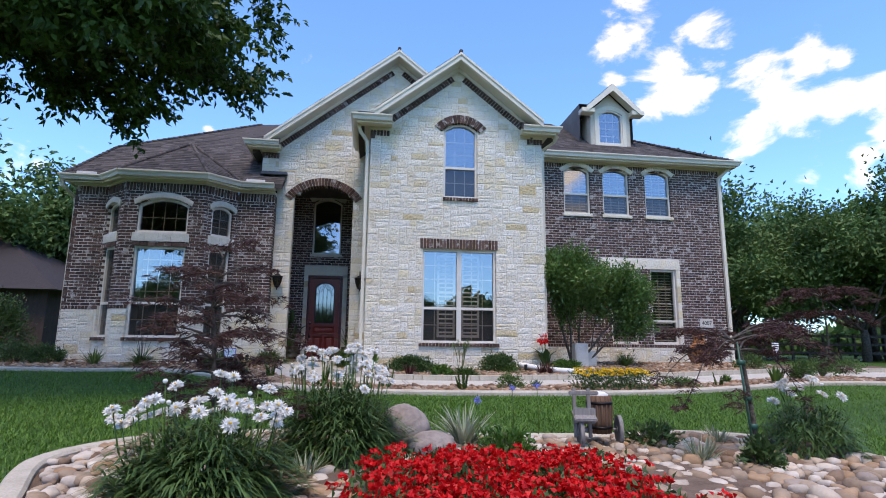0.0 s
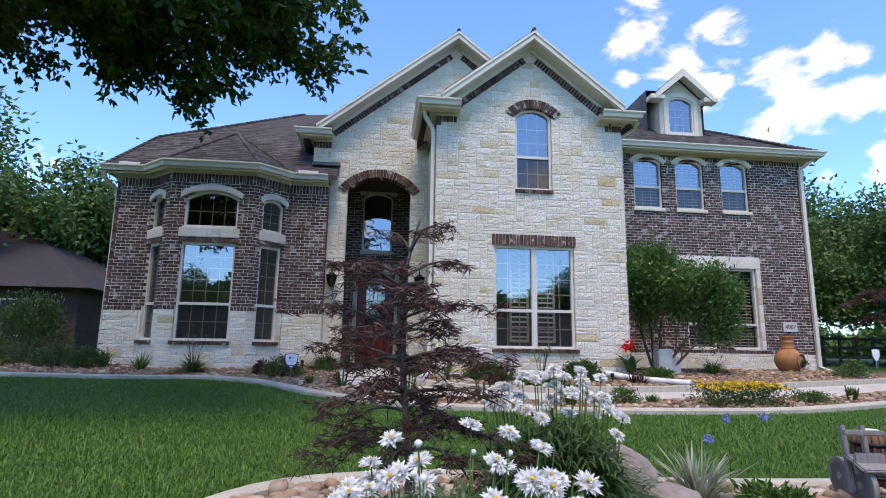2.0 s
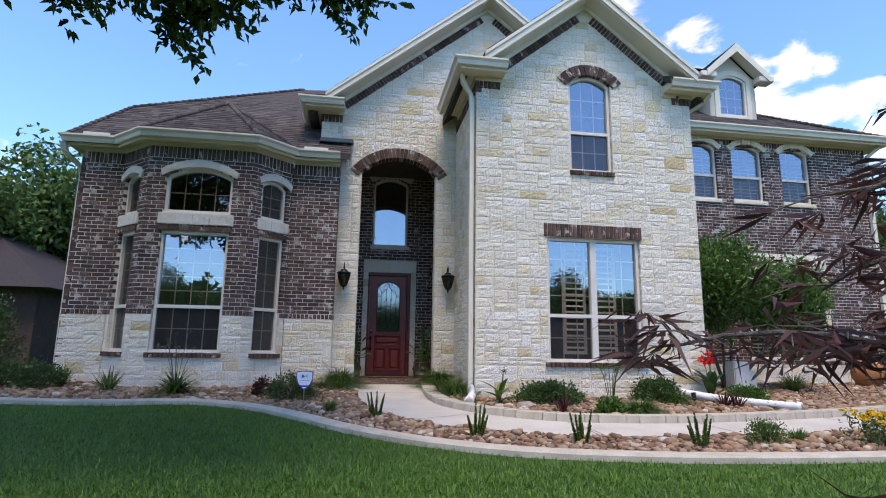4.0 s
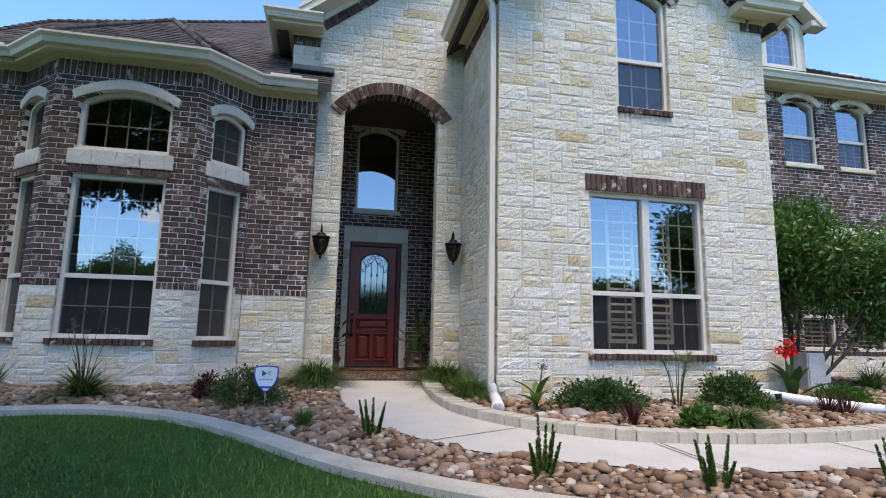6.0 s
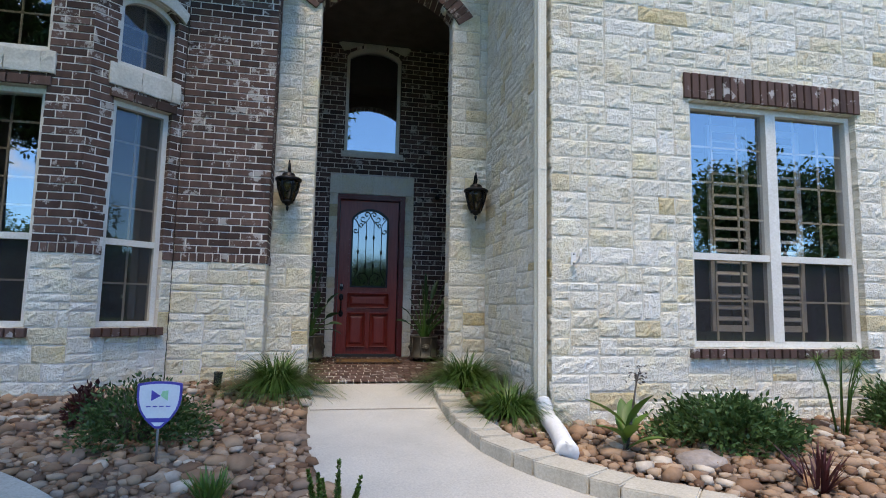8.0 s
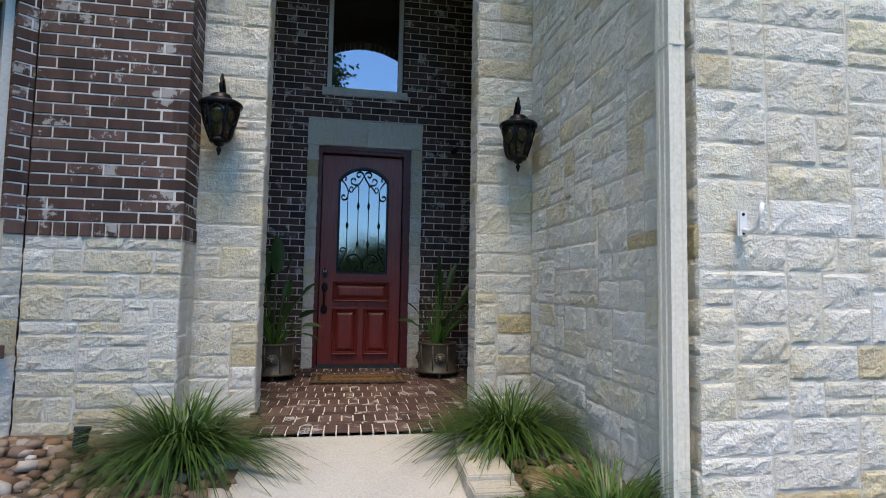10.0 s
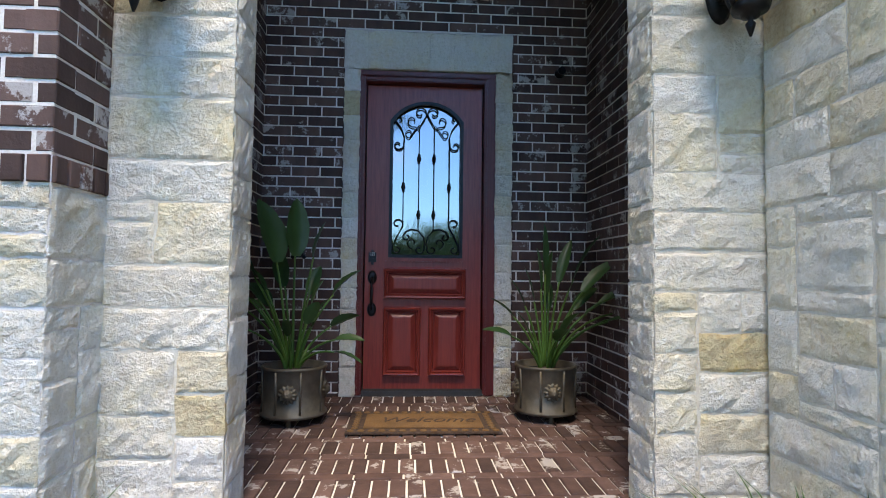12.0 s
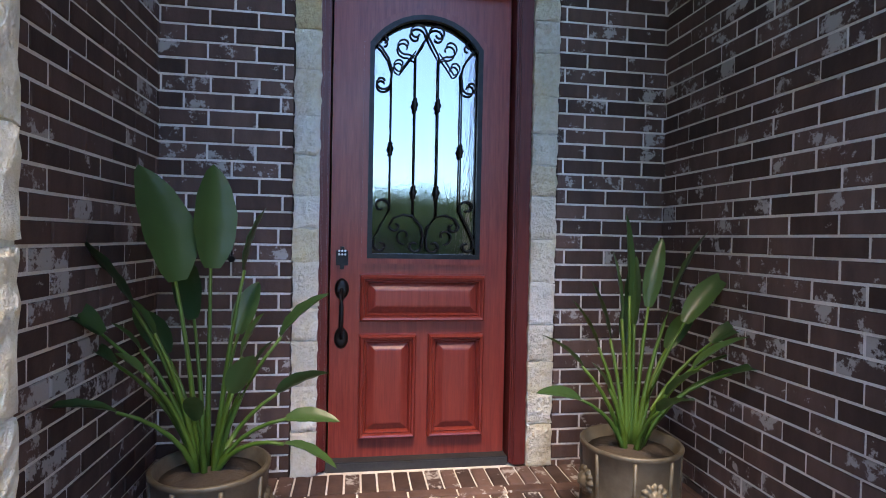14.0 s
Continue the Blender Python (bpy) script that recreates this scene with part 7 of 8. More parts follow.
def grow(bm, p, d, length, r, depth, tips, spread, rnd, bend=0.25, lift=0.0):
    """Forks limbs; tips collects the ends and the way they point."""
    pts, rad = [p.copy()], [r]
    n = 4
    for i in range(n):
        d = (d + Vector((rnd.uniform(-1, 1), rnd.uniform(-1, 1), rnd.uniform(-1, 1))) * bend + Vector((0, 0, lift))).normalized()
        p = p + d * length / n
        pts.append(p.copy())
        rad.append(r * (1 - 0.4 * (i + 1) / n))
        if depth <= 1:
            tips.append((p.copy(), d.copy()))
    tube(bm, pts, rad, 6 if r > 0.02 else 4)
    if depth == 0:
        return
    for k in range(rnd.choice((2, 3, 3))):
        q = pts[rnd.choice((2, 3, 4, 4))]
        nd = (d + Vector((rnd.uniform(-1, 1), rnd.uniform(-1, 1), rnd.uniform(-0.6, 0.8))) * spread).normalized()
        grow(bm, q, nd, length * rnd.uniform(0.6, 0.85), rad[-1] * 0.75, depth - 1, tips, spread, rnd, bend, lift)


def foliage_at(tips, per, reach, size, aspect, material, hang=0.2):
    p = np.array([t[0][:] for t in tips])
    d = np.array([t[1][:] for t in tips])
    idx = np.repeat(np.arange(len(p)), per)
    pos = p[idx] + nrg.normal(size=(len(idx), 3)) * reach
    way = d[idx] + nrg.normal(size=(len(idx), 3)) * 0.7 - np.array([0, 0, hang])
    return leaf_mesh("foliage", pos, way, size * nrg.uniform(0.6, 1.3, len(idx)), size * aspect, material)


M_STAKE = simple("green_plastic", (0.012, 0.07, 0.05), (0.02, 0.10, 0.07), 6, 0.45)


def laceleaf_maple(x, y, trunk, limbs, label, seed, leaf=0.085, per=7, stake=False, scale=1.0):
    """A weeping maple: limbs (height on the trunk, azimuth, reach, rise, droop) that carry flat layers of finely cut leaves."""
    rnd = random.Random(seed)
    t = thing("laceleaf_maple", label, "small tree", Matrix.Translation((x, y, ground_z(x, y))) @ Matrix.Scale(scale, 4), group="laceleaf maples")
    line = [Vector(p) for p in smooth3(trunk, 5)]
    b = bmesh.new()
    tube(b, line, [0.024 * (1 - 0.8 * k / len(line)) for k in range(len(line))], 8)
    part("trunk", b, M_BARK, t)
    top = line[-1].z
    twigs, pos, way = bmesh.new(), [], []
    for z, az, reach, rise, droop in limbs:
        p = min(line, key=lambda q: abs(q.z - z))
        a = radians(az)
        pts = []
        for k in range(9):
            f = k / 8
            wob = 0.12 * noise.noise(Vector((f * 3, az, seed)))
            pts.append(p + Vector((math.cos(a + wob) * reach * f, math.sin(a + wob) * reach * f, rise * math.sin(f * 1.9) - droop * f ** 2.4)))
        b = bmesh.new()
        tube(b, pts, [0.0085 * (1 - 0.85 * k / 8) + 0.0012 for k in range(9)], 5)
        part("limb", b, M_BARK, t)
        for k in range(max(6, int(reach * 34))):
            f = rnd.uniform(0.25, 1.0)
            q = pts[int(f * 8)].lerp(pts[min(8, int(f * 8) + 1)], f * 8 % 1)
            c = a + rnd.choice((-1, 1)) * rnd.uniform(0.3, 1.3)
            ln = rnd.uniform(0.06, 0.17)
            e = q + Vector((math.cos(c) * ln, math.sin(c) * ln, rnd.uniform(-0.035, 0.045)))
            tube(twigs, [q, (q + e) / 2 + Vector((0, 0, 0.008)), e], [0.0022, 0.0017, 0.001], 3, False)
            for n in range(per):
                o = q.lerp(e, rnd.uniform(0.2, 1.05)) + Vector((rnd.gauss(0, 0.018), rnd.gauss(0, 0.018), rnd.gauss(0, 0.008)))
                d = rnd.uniform(0, 2 * math.pi)
                for m in range(5):
                    g = d + (m - 2) * 0.42
                    pos.append(o)
                    way.append((math.cos(g), math.sin(g), rnd.uniform(-0.75, 0.05)))
    part("twigs", twigs, M_BARK, t)["kind"] = "stuff"
    n = len(pos)
    part("foliage", leaf_mesh("foliage", np.array([p[:] for p in pos]), np.array(way), leaf * nrg.uniform(0.5, 1.15, n), 0.0068, M_MAPLE, 0.35), None, t)["kind"] = "stuff"
    if stake:
        b = bmesh.new()
        tube(b, [(line[0].x - 0.05, -0.02, -0.05), (line[len(line) * 2 // 3].x - 0.03, -0.02, top * 0.95)], 0.009, 6)
        st = part("stake", b, M_STAKE, t, "dark green plant stake with ties")
        for z in (0.28, 0.5, 0.78):
            q = min(line, key=lambda v: abs(v.z - z))
            b = bmesh.new()
            lathe(b, [(0.032, z - 0.02), (0.034, z), (0.032, z + 0.02)], Matrix.Translation((q.x - 0.015, q.y - 0.005, 0)), 10)
            part("tie", b, M_STAKE, st)
    return t


laceleaf_maple(0.31, -13.08, [(0, 0, -0.05), (0.01, 0, 0.4), (-0.03, 0.01, 0.85), (-0.06, 0.0, 1.2), (-0.02, 0.0, 1.45), (0.04, 0, 1.68)],
               [(1.58, 20, 0.16, 0.06, 0.0), (1.52, 170, 0.12, 0.10, 0.0), (1.5, 300, 0.14, 0.08, 0.0), (1.34, 10, 0.34, 0.12, 0.04), (1.30, 185, 0.42, 0.14, 0.06), (1.25, 80, 0.3, 0.1, 0.03), (1.22, 285, 0.32, 0.1, 0.05),
                (1.12, 350, 0.46, 0.10, 0.05), (1.10, 165, 0.58, 0.16, 0.03), (1.05, 40, 0.42, 0.1, 0.06), (1.0, 230, 0.44, 0.1, 0.08), (0.95, 320, 0.46, 0.08, 0.08), (0.92, 10, 0.60, 0.06, 0.08), (0.9, 190, 0.44, 0.1, 0.06),
                (0.84, 130, 0.42, 0.08, 0.08), (0.78, 345, 0.50, 0.05, 0.10), (0.74, 205, 0.40, 0.08, 0.16), (0.7, 60, 0.42, 0.08, 0.12), (0.66, 170, 0.36, 0.06, 0.22), (0.62, 300, 0.36, 0.06, 0.18), (0.6, 355, 0.62, 0.06, 0.22),
                (0.56, 25, 0.52, 0.08, 0.22), (0.52, 240, 0.34, 0.05, 0.22), (0.5, 100, 0.34, 0.05, 0.2)]
               + [(0.48 + 0.92 * k / 26, 137.5 * k % 360, (0.30 + 0.20 * math.sin(k * 2.1)) * (1.15 - 0.5 * k / 26), 0.05 + 0.10 * (k % 4) / 3, 0.05 + 0.2 * (1 - k / 26)) for k in range(26)],
               "dark red laceleaf maple with thin layered branches", 11, leaf=0.075, per=3)
laceleaf_maple(4.48, -13.02, [(0, 0, -0.05), (-0.04, 0, 0.45), (-0.10, 0, 0.88), (-0.22, 0, 1.0)],
               [(0.96, 175, 0.55, 0.12, 0.10), (0.97, 5, 0.75, 0.16, 0.12), (0.9, 40, 0.6, 0.16, 0.20), (0.93, 215, 0.5, 0.08, 0.24), (0.9, 150, 0.6, 0.10, 0.36), (0.95, 340, 0.7, 0.14, 0.34), (0.92, 85, 0.5, 0.18, 0.12),
                (0.97, 20, 0.9, 0.2, 0.10), (0.9, 190, 0.6, 0.05, 0.5), (0.88, 350, 0.5, 0.05, 0.5), (0.5, 200, 0.16, 0.02, 0.12)], "staked young dark red laceleaf maple spreading sideways", 12, per=5, stake=True)
laceleaf_maple(17.5, 0.5, [(0, 0, -0.05), (0.02, 0, 0.5), (0.0, 0.02, 1.2)],
               [(1.1, a, 0.7, 0.22, 0.3) for a in range(0, 360, 40)] + [(0.8, a, 0.7, 0.12, 0.3) for a in range(20, 360, 45)], "dark red maple at the edge of the woods", 14, scale=2.2)

# laurel tree against the brick wing
rnd = random.Random(21)
t = thing("laurel_tree", "dense dark green multi-stemmed laurel against the brick wall", "small tree", Matrix.Translation((6.75, -3.35, ground_z(0, -3.35))))
bm = bmesh.new()
tips = []
for d, l in (((-0.35, 0, 1), 1.25), ((0.25, 0.1, 1), 1.3), ((0.6, -0.2, 1), 1.2), ((0.0, -0.3, 1), 1.1), ((0.95, 0.0, 0.8), 1.15)):
    grow(bm, Vector((rnd.uniform(-0.12, 0.12), rnd.uniform(-0.1, 0.1), -0.03)), Vector(d).normalized(), l, 0.04, 3, tips, 0.6, rnd, 0.14, 0.02)
part("trunk", bm, M_BARK, t)
tips = [(p, d) for p, d in tips if 0.55 < p.z < 2.85 and -1.0 < p.x < 1.75]
part("foliage", foliage_at(tips, 80, 0.15, 0.11, 0.32, M_LAUREL, -0.1), None, t)

# ---- large trees ----


def big_tree(name, label, x, y, trunk, limbs, leaf, per, seed, material, keep=None, depth=3, reach=0.2, r=0.2, length=2.6):
    rnd = random.Random(seed)
    t = thing(name, label, "tree", Matrix.Translation((x, y, ground_z(x, y))), group="trees")
    bm = bmesh.new()
    tips = []
    tube(bm, [(0, 0, -0.2), (0.05, 0.05, trunk * 0.5), (0, 0.02, trunk)], [r * 1.25, r, r * 0.8], 10)
    for d, l in limbs:
        grow(bm, Vector((0, 0, trunk * rnd.uniform(0.75, 1.0))), Vector(d).normalized(), l, r * 0.45, depth, tips, 0.7, rnd, 0.18, 0.0)
    part("trunk", bm, M_BARK, t)
    if keep:
        tips = [q for q in tips if keep(q[0] + Vector((x, y, 0)))]
    part("crown", foliage_at(tips, per, reach, leaf, 0.5, material, 0.45), None, t)
    return t


# the shade tree whose boughs hang over the lawn
def shade_tree():
    rnd = random.Random(31)
    x0, y0 = -7.0, -9.0
    t = thing("shade_tree", "tall shade tree whose leafy boughs overhang the lawn", "tree", Matrix.Translation((x0, y0, ground_z(x0, y0))), group="trees")
    g = -ground_z(x0, y0)
    bm = bmesh.new()
    tube(bm, [(0, 0, -0.2), (0.05, 0.05, 2.6), (0, 0.02, 5.2)], [0.34, 0.27, 0.22], 12)
    for d, l in (((1, 0.15, 0.30), 4.6), ((1, -0.25, 0.36), 4.4), ((0.9, 0.5, 0.30), 4.2), ((0.9, 0.1, 0.8), 4.0), ((-0.8, 0.5, 0.6), 3.6), ((-0.3, -0.9, 0.6), 3.2), ((0.2, 0.2, 1), 3.6), ((0.5, 0.35, 1), 6.2), ((0.75, 0.5, 0.9), 6.4), ((0.0, 0.45, 1), 6.0)):
        d = Vector(d).normalized()
        p, pts, rad = Vector((0, 0, 4.9)), [], []
        for k in range(7):
            pts.append(p.copy())
            rad.append(0.13 * (1 - k / 7.5))
            p = p + (d + Vector((rnd.uniform(-0.2, 0.2), rnd.uniform(-0.2, 0.2), rnd.uniform(-0.12, 0.16)))).normalized() * l / 6
        tube(bm, pts, rad, 7)
    part("trunk", bm, M_BARK, t)

    def floor_of(x, y):
        q = Vector((x * 0.9, y * 0.9, 2.0))
        low = 4.35 + max(0.0, (x + 3.0) * 0.26) + max(0.0, (y + 7.9) * 0.8)
        return low + 0.75 * noise.noise(q) + 0.45 * noise.noise(q * 2.7)

    pos, way, tw = [], [], bmesh.new()
    made = 0
    while made < 3700:
        x, y = rnd.uniform(-8.5, -0.6), rnd.uniform(-11.5, -6.9)
        lo = floor_of(x, y)
        z = lo + abs(rnd.gauss(0, 1.0)) * 1.1
        if z > 7.5 or (x > -1.4 and noise.noise(Vector((x * 1.3, y * 1.3, z))) < 0.0) or noise.noise(Vector((x * 0.8 + 5, y * 0.8, z * 0.9))) < -0.10:
            continue
        made += 1
        d = Vector((rnd.uniform(-0.2, 1.0), rnd.uniform(-0.6, 0.6), rnd.uniform(-1.0, 0.15))).normalized()
        ln = rnd.uniform(0.3, 0.6)
        a = Vector((x - x0, y - y0, z + g))
        if made % 3 == 0:
            tube(tw, [a, a + d * ln * 0.5 + Vector((0, 0, 0.02)), a + d * ln], [0.006, 0.004, 0.002], 3, False)
        for k in range(17):
            s = rnd.random()
            pos.append(a + d * ln * s + Vector((rnd.gauss(0, 0.035), rnd.gauss(0, 0.035), rnd.gauss(0, 0.03))))
            way.append(d * 0.6 + Vector((rnd.gauss(0, 0.7), rnd.gauss(0, 0.7), rnd.gauss(-0.35, 0.5))))
    made = 0
    while made < 650:
        x, y, z = rnd.uniform(-9.0, -1.5), rnd.uniform(-9.5, -5.4), rnd.uniform(7.4, 11.6)
        if z < 1.3 + (y + 17.2) * 0.76 or noise.noise(Vector((x * 0.7, y * 0.7, z * 0.7 + 9))) < -0.12:
            continue
        made += 1
        a = Vector((x - x0, y - y0, z + g))
        d = Vector((rnd.uniform(-1, 1), rnd.uniform(-1, 1), rnd.uniform(-0.8, 0.3))).normalized()
        if made % 3 == 0:
            tube(tw, [a - d * 0.2, a + d * 0.2, a + d * 0.6], [0.009, 0.006, 0.003], 3, False)
        for k in range(17):
            pos.append(a + d * 0.6 * rnd.random() + Vector((rnd.gauss(0, 0.08), rnd.gauss(0, 0.08), rnd.gauss(0, 0.06))))
            way.append(d * 0.6 + Vector((rnd.gauss(0, 0.7), rnd.gauss(0, 0.7), rnd.gauss(-0.35, 0.5))))
    part("twigs", tw, M_BARK, t)["kind"] = "stuff"
    n = len(pos)
    part("crown", leaf_mesh("crown", np.array([p[:] for p in pos]), np.array([w[:] for w in way]), nrg.uniform(0.10, 0.165, n), 0.068, M_LEAF), None, t)


shade_tree()

first = big_tree("background_tree", "broad green tree behind the garden", 20, 9, 2.2, [((math.cos(a), math.sin(a), e), 3.0) for a, e in ((0, 0.5), (1, 0.8), (2, 0.4), (3, 0.7), (4, 0.5), (5, 0.9), (0.5, 1.6), (3.5, 1.8))], 0.26, 34, 41, M_LEAF_FAR, depth=3, reach=0.42, r=0.2)
big_tree("background_tree", "tall dark green tree on the far side of the lawn", 20.0, -20.5, 2.6, [((math.cos(a), math.sin(a), e), 2.8) for a, e in ((0, 0.5), (1, 0.8), (2, 0.4), (3, 0.7), (4, 0.5), (5, 0.9), (0.5, 1.6), (3.5, 1.8))], 0.26, 40, 47, M_LEAF, depth=3, reach=0.42, r=0.16)
bright = big_tree("background_tree", "bright green young tree beyond the neighbouring house", -17.5, 20.0, 2.2, [((math.cos(a), math.sin(a), e), 2.6) for a, e in ((0, 0.5), (1, 0.8), (2, 0.4), (3, 0.7), (4, 0.5), (5, 0.9), (0.5, 1.6), (3.5, 1.8))], 0.26, 40, 43, M_LEAF_BRIGHT, depth=3, reach=0.42, r=0.14)
spots = [(26, 7, 1.0), (32, 12, 1.25), (24, 16, 1.05), (38, 9, 1.3), (30, 22, 1.2), (44, 18, 1.4), (19, 24, 1.1), (17.5, 14, 0.8), (22, 3.5, 0.75), (50, 4, 1.3), (-18, 16, 1.25), (-24, 12, 1.3), (-31, 18, 1.4), (-13, 22, 1.2), (-38, 8, 1.2), (-20, 26, 1.4)]
spots += [(-42 + 7.0 * k + rng0.uniform(-2, 2), -44 + rng0.uniform(-5, 5), rng0.uniform(0.75, 1.05)) for k in range(14)] + [(14, -30, 0.75), (6, -33, 0.65)]
for x, y, s in spots:
    copy_thing(first, Matrix.Translation((x, y, ground_z(x, y))) @ Matrix.Rotation(rng0.uniform(0, 6.28), 4, "Z") @ Matrix.Diagonal((s, s, s * rng0.uniform(0.9, 1.1), 1)))

# far woods that close the view
m = 90000
ang = nrg.uniform(0, 2 * np.pi, m)
rad = nrg.uniform(62, 78, m)
crown = 4.6 + 1.5 * np.sin(ang * 9) + 1.1 * np.sin(ang * 23 + 1) + 0.7 * np.sin(ang * 61 + 2)
crown = crown + 2.2 * np.clip(-np.sin(ang) * 1.6, 0, 1)
z = crown * nrg.uniform(0, 1, m) ** 0.8 + nrg.normal(0, 0.3, m) - 1.2
pos = np.c_[rad * np.cos(ang), rad * np.sin(ang), z]
ob = new("far_woods", leaf_mesh("far_woods", pos, nrg.normal(size=(m, 3)), 1.0, 0.75, M_LEAF_FAR))
tagged(ob, "distant dark green woods all round", "woods", kind="stuff")

# ---- neighbouring house ----
nb = thing("neighbour_house", "single-storey brick house with a dark hipped roof", "house", Matrix.Translation((-17.0, 11.0, -0.1)))
b = bmesh.new()
box(b, -6, 6, -5, 5, 0, 2.55)
part("wall", b, M_BRICK, nb)
M_DARKROOF = simple("dark_shingle", (0.024, 0.019, 0.020), (0.045, 0.036, 0.036), 14, 0.95, bump=0.6, fine=40, dist=0.01)
b = bmesh.new()
q = [b.verts.new(p) for p in ((-6.6, -5.6, 2.5), (6.6, -5.6, 2.5), (6.6, 5.6, 2.5), (-6.6, 5.6, 2.5), (-1.2, 0, 5.5), (1.2, 0, 5.5))]
for f in ((0, 1, 5, 4), (1, 2, 5), (2, 3, 4, 5), (3, 0, 4), (3, 2, 1, 0)):
    b.faces.new([q[i] for i in f])
part("roof", b, M_DARKROOF, nb)
for x in (-3.5, 0.5, 3.8):
    b = bmesh.new()
    box(b, x - 0.5, x + 0.5, -5.06, -4.95, 0.7, 2.1, bevel=0.02)
    w = part("window", b, M_FRAME, nb)
    # flat black stands for the dark rooms behind the panes
    b = bmesh.new()
    box(b, x - 0.43, x + 0.43, -5.075, -5.06, 0.77, 2.03)
    part("pane", b, M_RUBBER_AND_SHADE, w)

# low wooden fence in front of the woods
fence = thing("wooden_fence", "dark weathered wooden fence before the woods", "fence")
for k in range(34):
    x = 13.5 + k * 0.8
    b = bmesh.new()
    box(b, x - 0.05, x + 0.05, 5.95, 6.05, -0.15, 1.2, bevel=0.01)
    part("post", b, M_BARK, fence)
for z in (0.3, 0.7, 1.08):
    b = bmesh.new()
    box(b, 13.4, 40, 5.93, 5.97, z - 0.06, z + 0.06, bevel=0.008)
    part("rail", b, M_BARK, fence)

# ---- lawn blades ----


def lawn(name, n, x0, x1, y0, y1, label, h=0.055):
    p = np.c_[nrg.uniform(x0, x1, n), nrg.uniform(y0, y1, n)]
    edge = np.array([(q.x, q.y) for q in LAWN_EDGE])
    lim = np.interp(p[:, 0], edge[:, 0], edge[:, 1])
    ok = p[:, 1] < lim - 0.13
    ip = ISL
    c = np.zeros(n, bool)
    for (a, b), (e, f) in zip(ip, ip[1:] + ip[:1]):
        hit = (b > p[:, 1]) != (f > p[:, 1])
        with np.errstate(divide="ignore", invalid="ignore"):
            c ^= hit & (p[:, 0] < (e - a) * (p[:, 1] - b) / (f - b) + a)
    p = p[ok & ~c]
    n = len(p)
    z = np.interp(p[:, 1], GROUND_Y, GROUND_Z)
    way = np.c_[nrg.normal(0, 0.45, (n, 2)), np.ones(n)]
    ob = new(name, blade_mesh(name, np.c_[p, z], way, h * nrg.uniform(0.55, 1.35, n), nrg.uniform(0.006, 0.011, n), nrg.uniform(0.1, 0.7, n), M_BLADE, 2))
    tagged(ob, label, "grass", kind="stuff")


lawn("lawn_grass", 150000, -5.5, 6.5, -15.5, -9.0, "thick blades of the mown lawn")
lawn("lawn_grass", 110000, -9.0, 11.5, -9.2, -4.2, "thick blades of the lawn by the beds")
lawn("lawn_grass", 60000, -10.0, 12.0, -13.0, -8.5, "thick blades of the outer lawn")

# ---- bricks, stones and shingles of the walls and roofs ----
rng = random.Random(7)


class Skin:
    """Pieces laid on faces; the first few become objects of their own under the wall, the rest one joined mesh."""

    def __init__(self, parent, piece, material, single=0, inside=None):
        self.parent, self.piece, self.material, self.single, self.inside = parent, piece, material, single, inside
        self.v, self.f, self.shared = [], [], {}

    def put(self, verts, faces, smooth=False):
        if self.single > 0 and (self.inside is None or self.inside(verts[0])):
            self.single -= 1
            part(self.piece, mesh_of(self.piece, verts, faces, self.material, smooth), None, self.parent)
            return
        k = len(self.v)
        self.v += verts
        self.f += [tuple(i + k for i in q) for q in faces]

    def done(self, name, smooth=False):
        if self.v:
            ob = part(name, mesh_of(name, self.v, self.f, self.material, smooth), None, self.parent)
            ob["kind"] = "stuff"


def prism(face, quad, d0, d1=0.10, ch=0.004):
    """A brick from its four corners in (u, v), with a small chamfer."""
    cu, cv = sum(q[0] for q in quad) / 4, sum(q[1] for q in quad) / 4
    inner = [(u + ch * (1 if u < cu else -1), v + ch * (1 if v < cv else -1)) for u, v in quad]
    vs = [face.at(u, v, d0) for u, v in inner] + [face.at(u, v, d0 + ch) for u, v in quad] + [face.at(u, v, d1) for u, v in quad]
    fs = [(0, 1, 2, 3)]
    for a in (0, 4):
        for i in range(4):
            j = (i + 1) % 4
            fs.append((a + i, a + 4 + i, a + 4 + j, a + j))
    return vs, fs


def lay_bricks(face, v0, v1, skin, row=0.0775, length=0.218, joint=0.0105):
    n = max(1, round((v1 - v0) / row))
    row = (v1 - v0) / n
    for k in range(n):
        b, t = v0 + k * row + joint / 2, v0 + (k + 1) * row - joint / 2
        sb, st = face.spans(b), face.spans(t)
        if len(sb) != len(st):
            sb = st = max(sb, st, key=len)
        off = 0.5 * length * (k % 2) + rng.uniform(-0.01, 0.01)
        for (a0, a1), (c0, c1) in zip(sb, st):
            i = math.floor((min(a0, c0) - off) / length)
            while True:
                x0, x1 = off + i * length + joint / 2, off + (i + 1) * length - joint / 2
                i += 1
                if x0 > max(a1, c1):
                    break
                q = [(max(x0, a0), b), (min(x1, a1), b), (min(x1, c1), t), (max(x0, c0), t)]
                if q[1][0] - q[0][0] < 0.015 or q[2][0] - q[3][0] < 0.015:
                    continue
                skin.put(*prism(face, q, rng.uniform(-0.003, 0.003)))


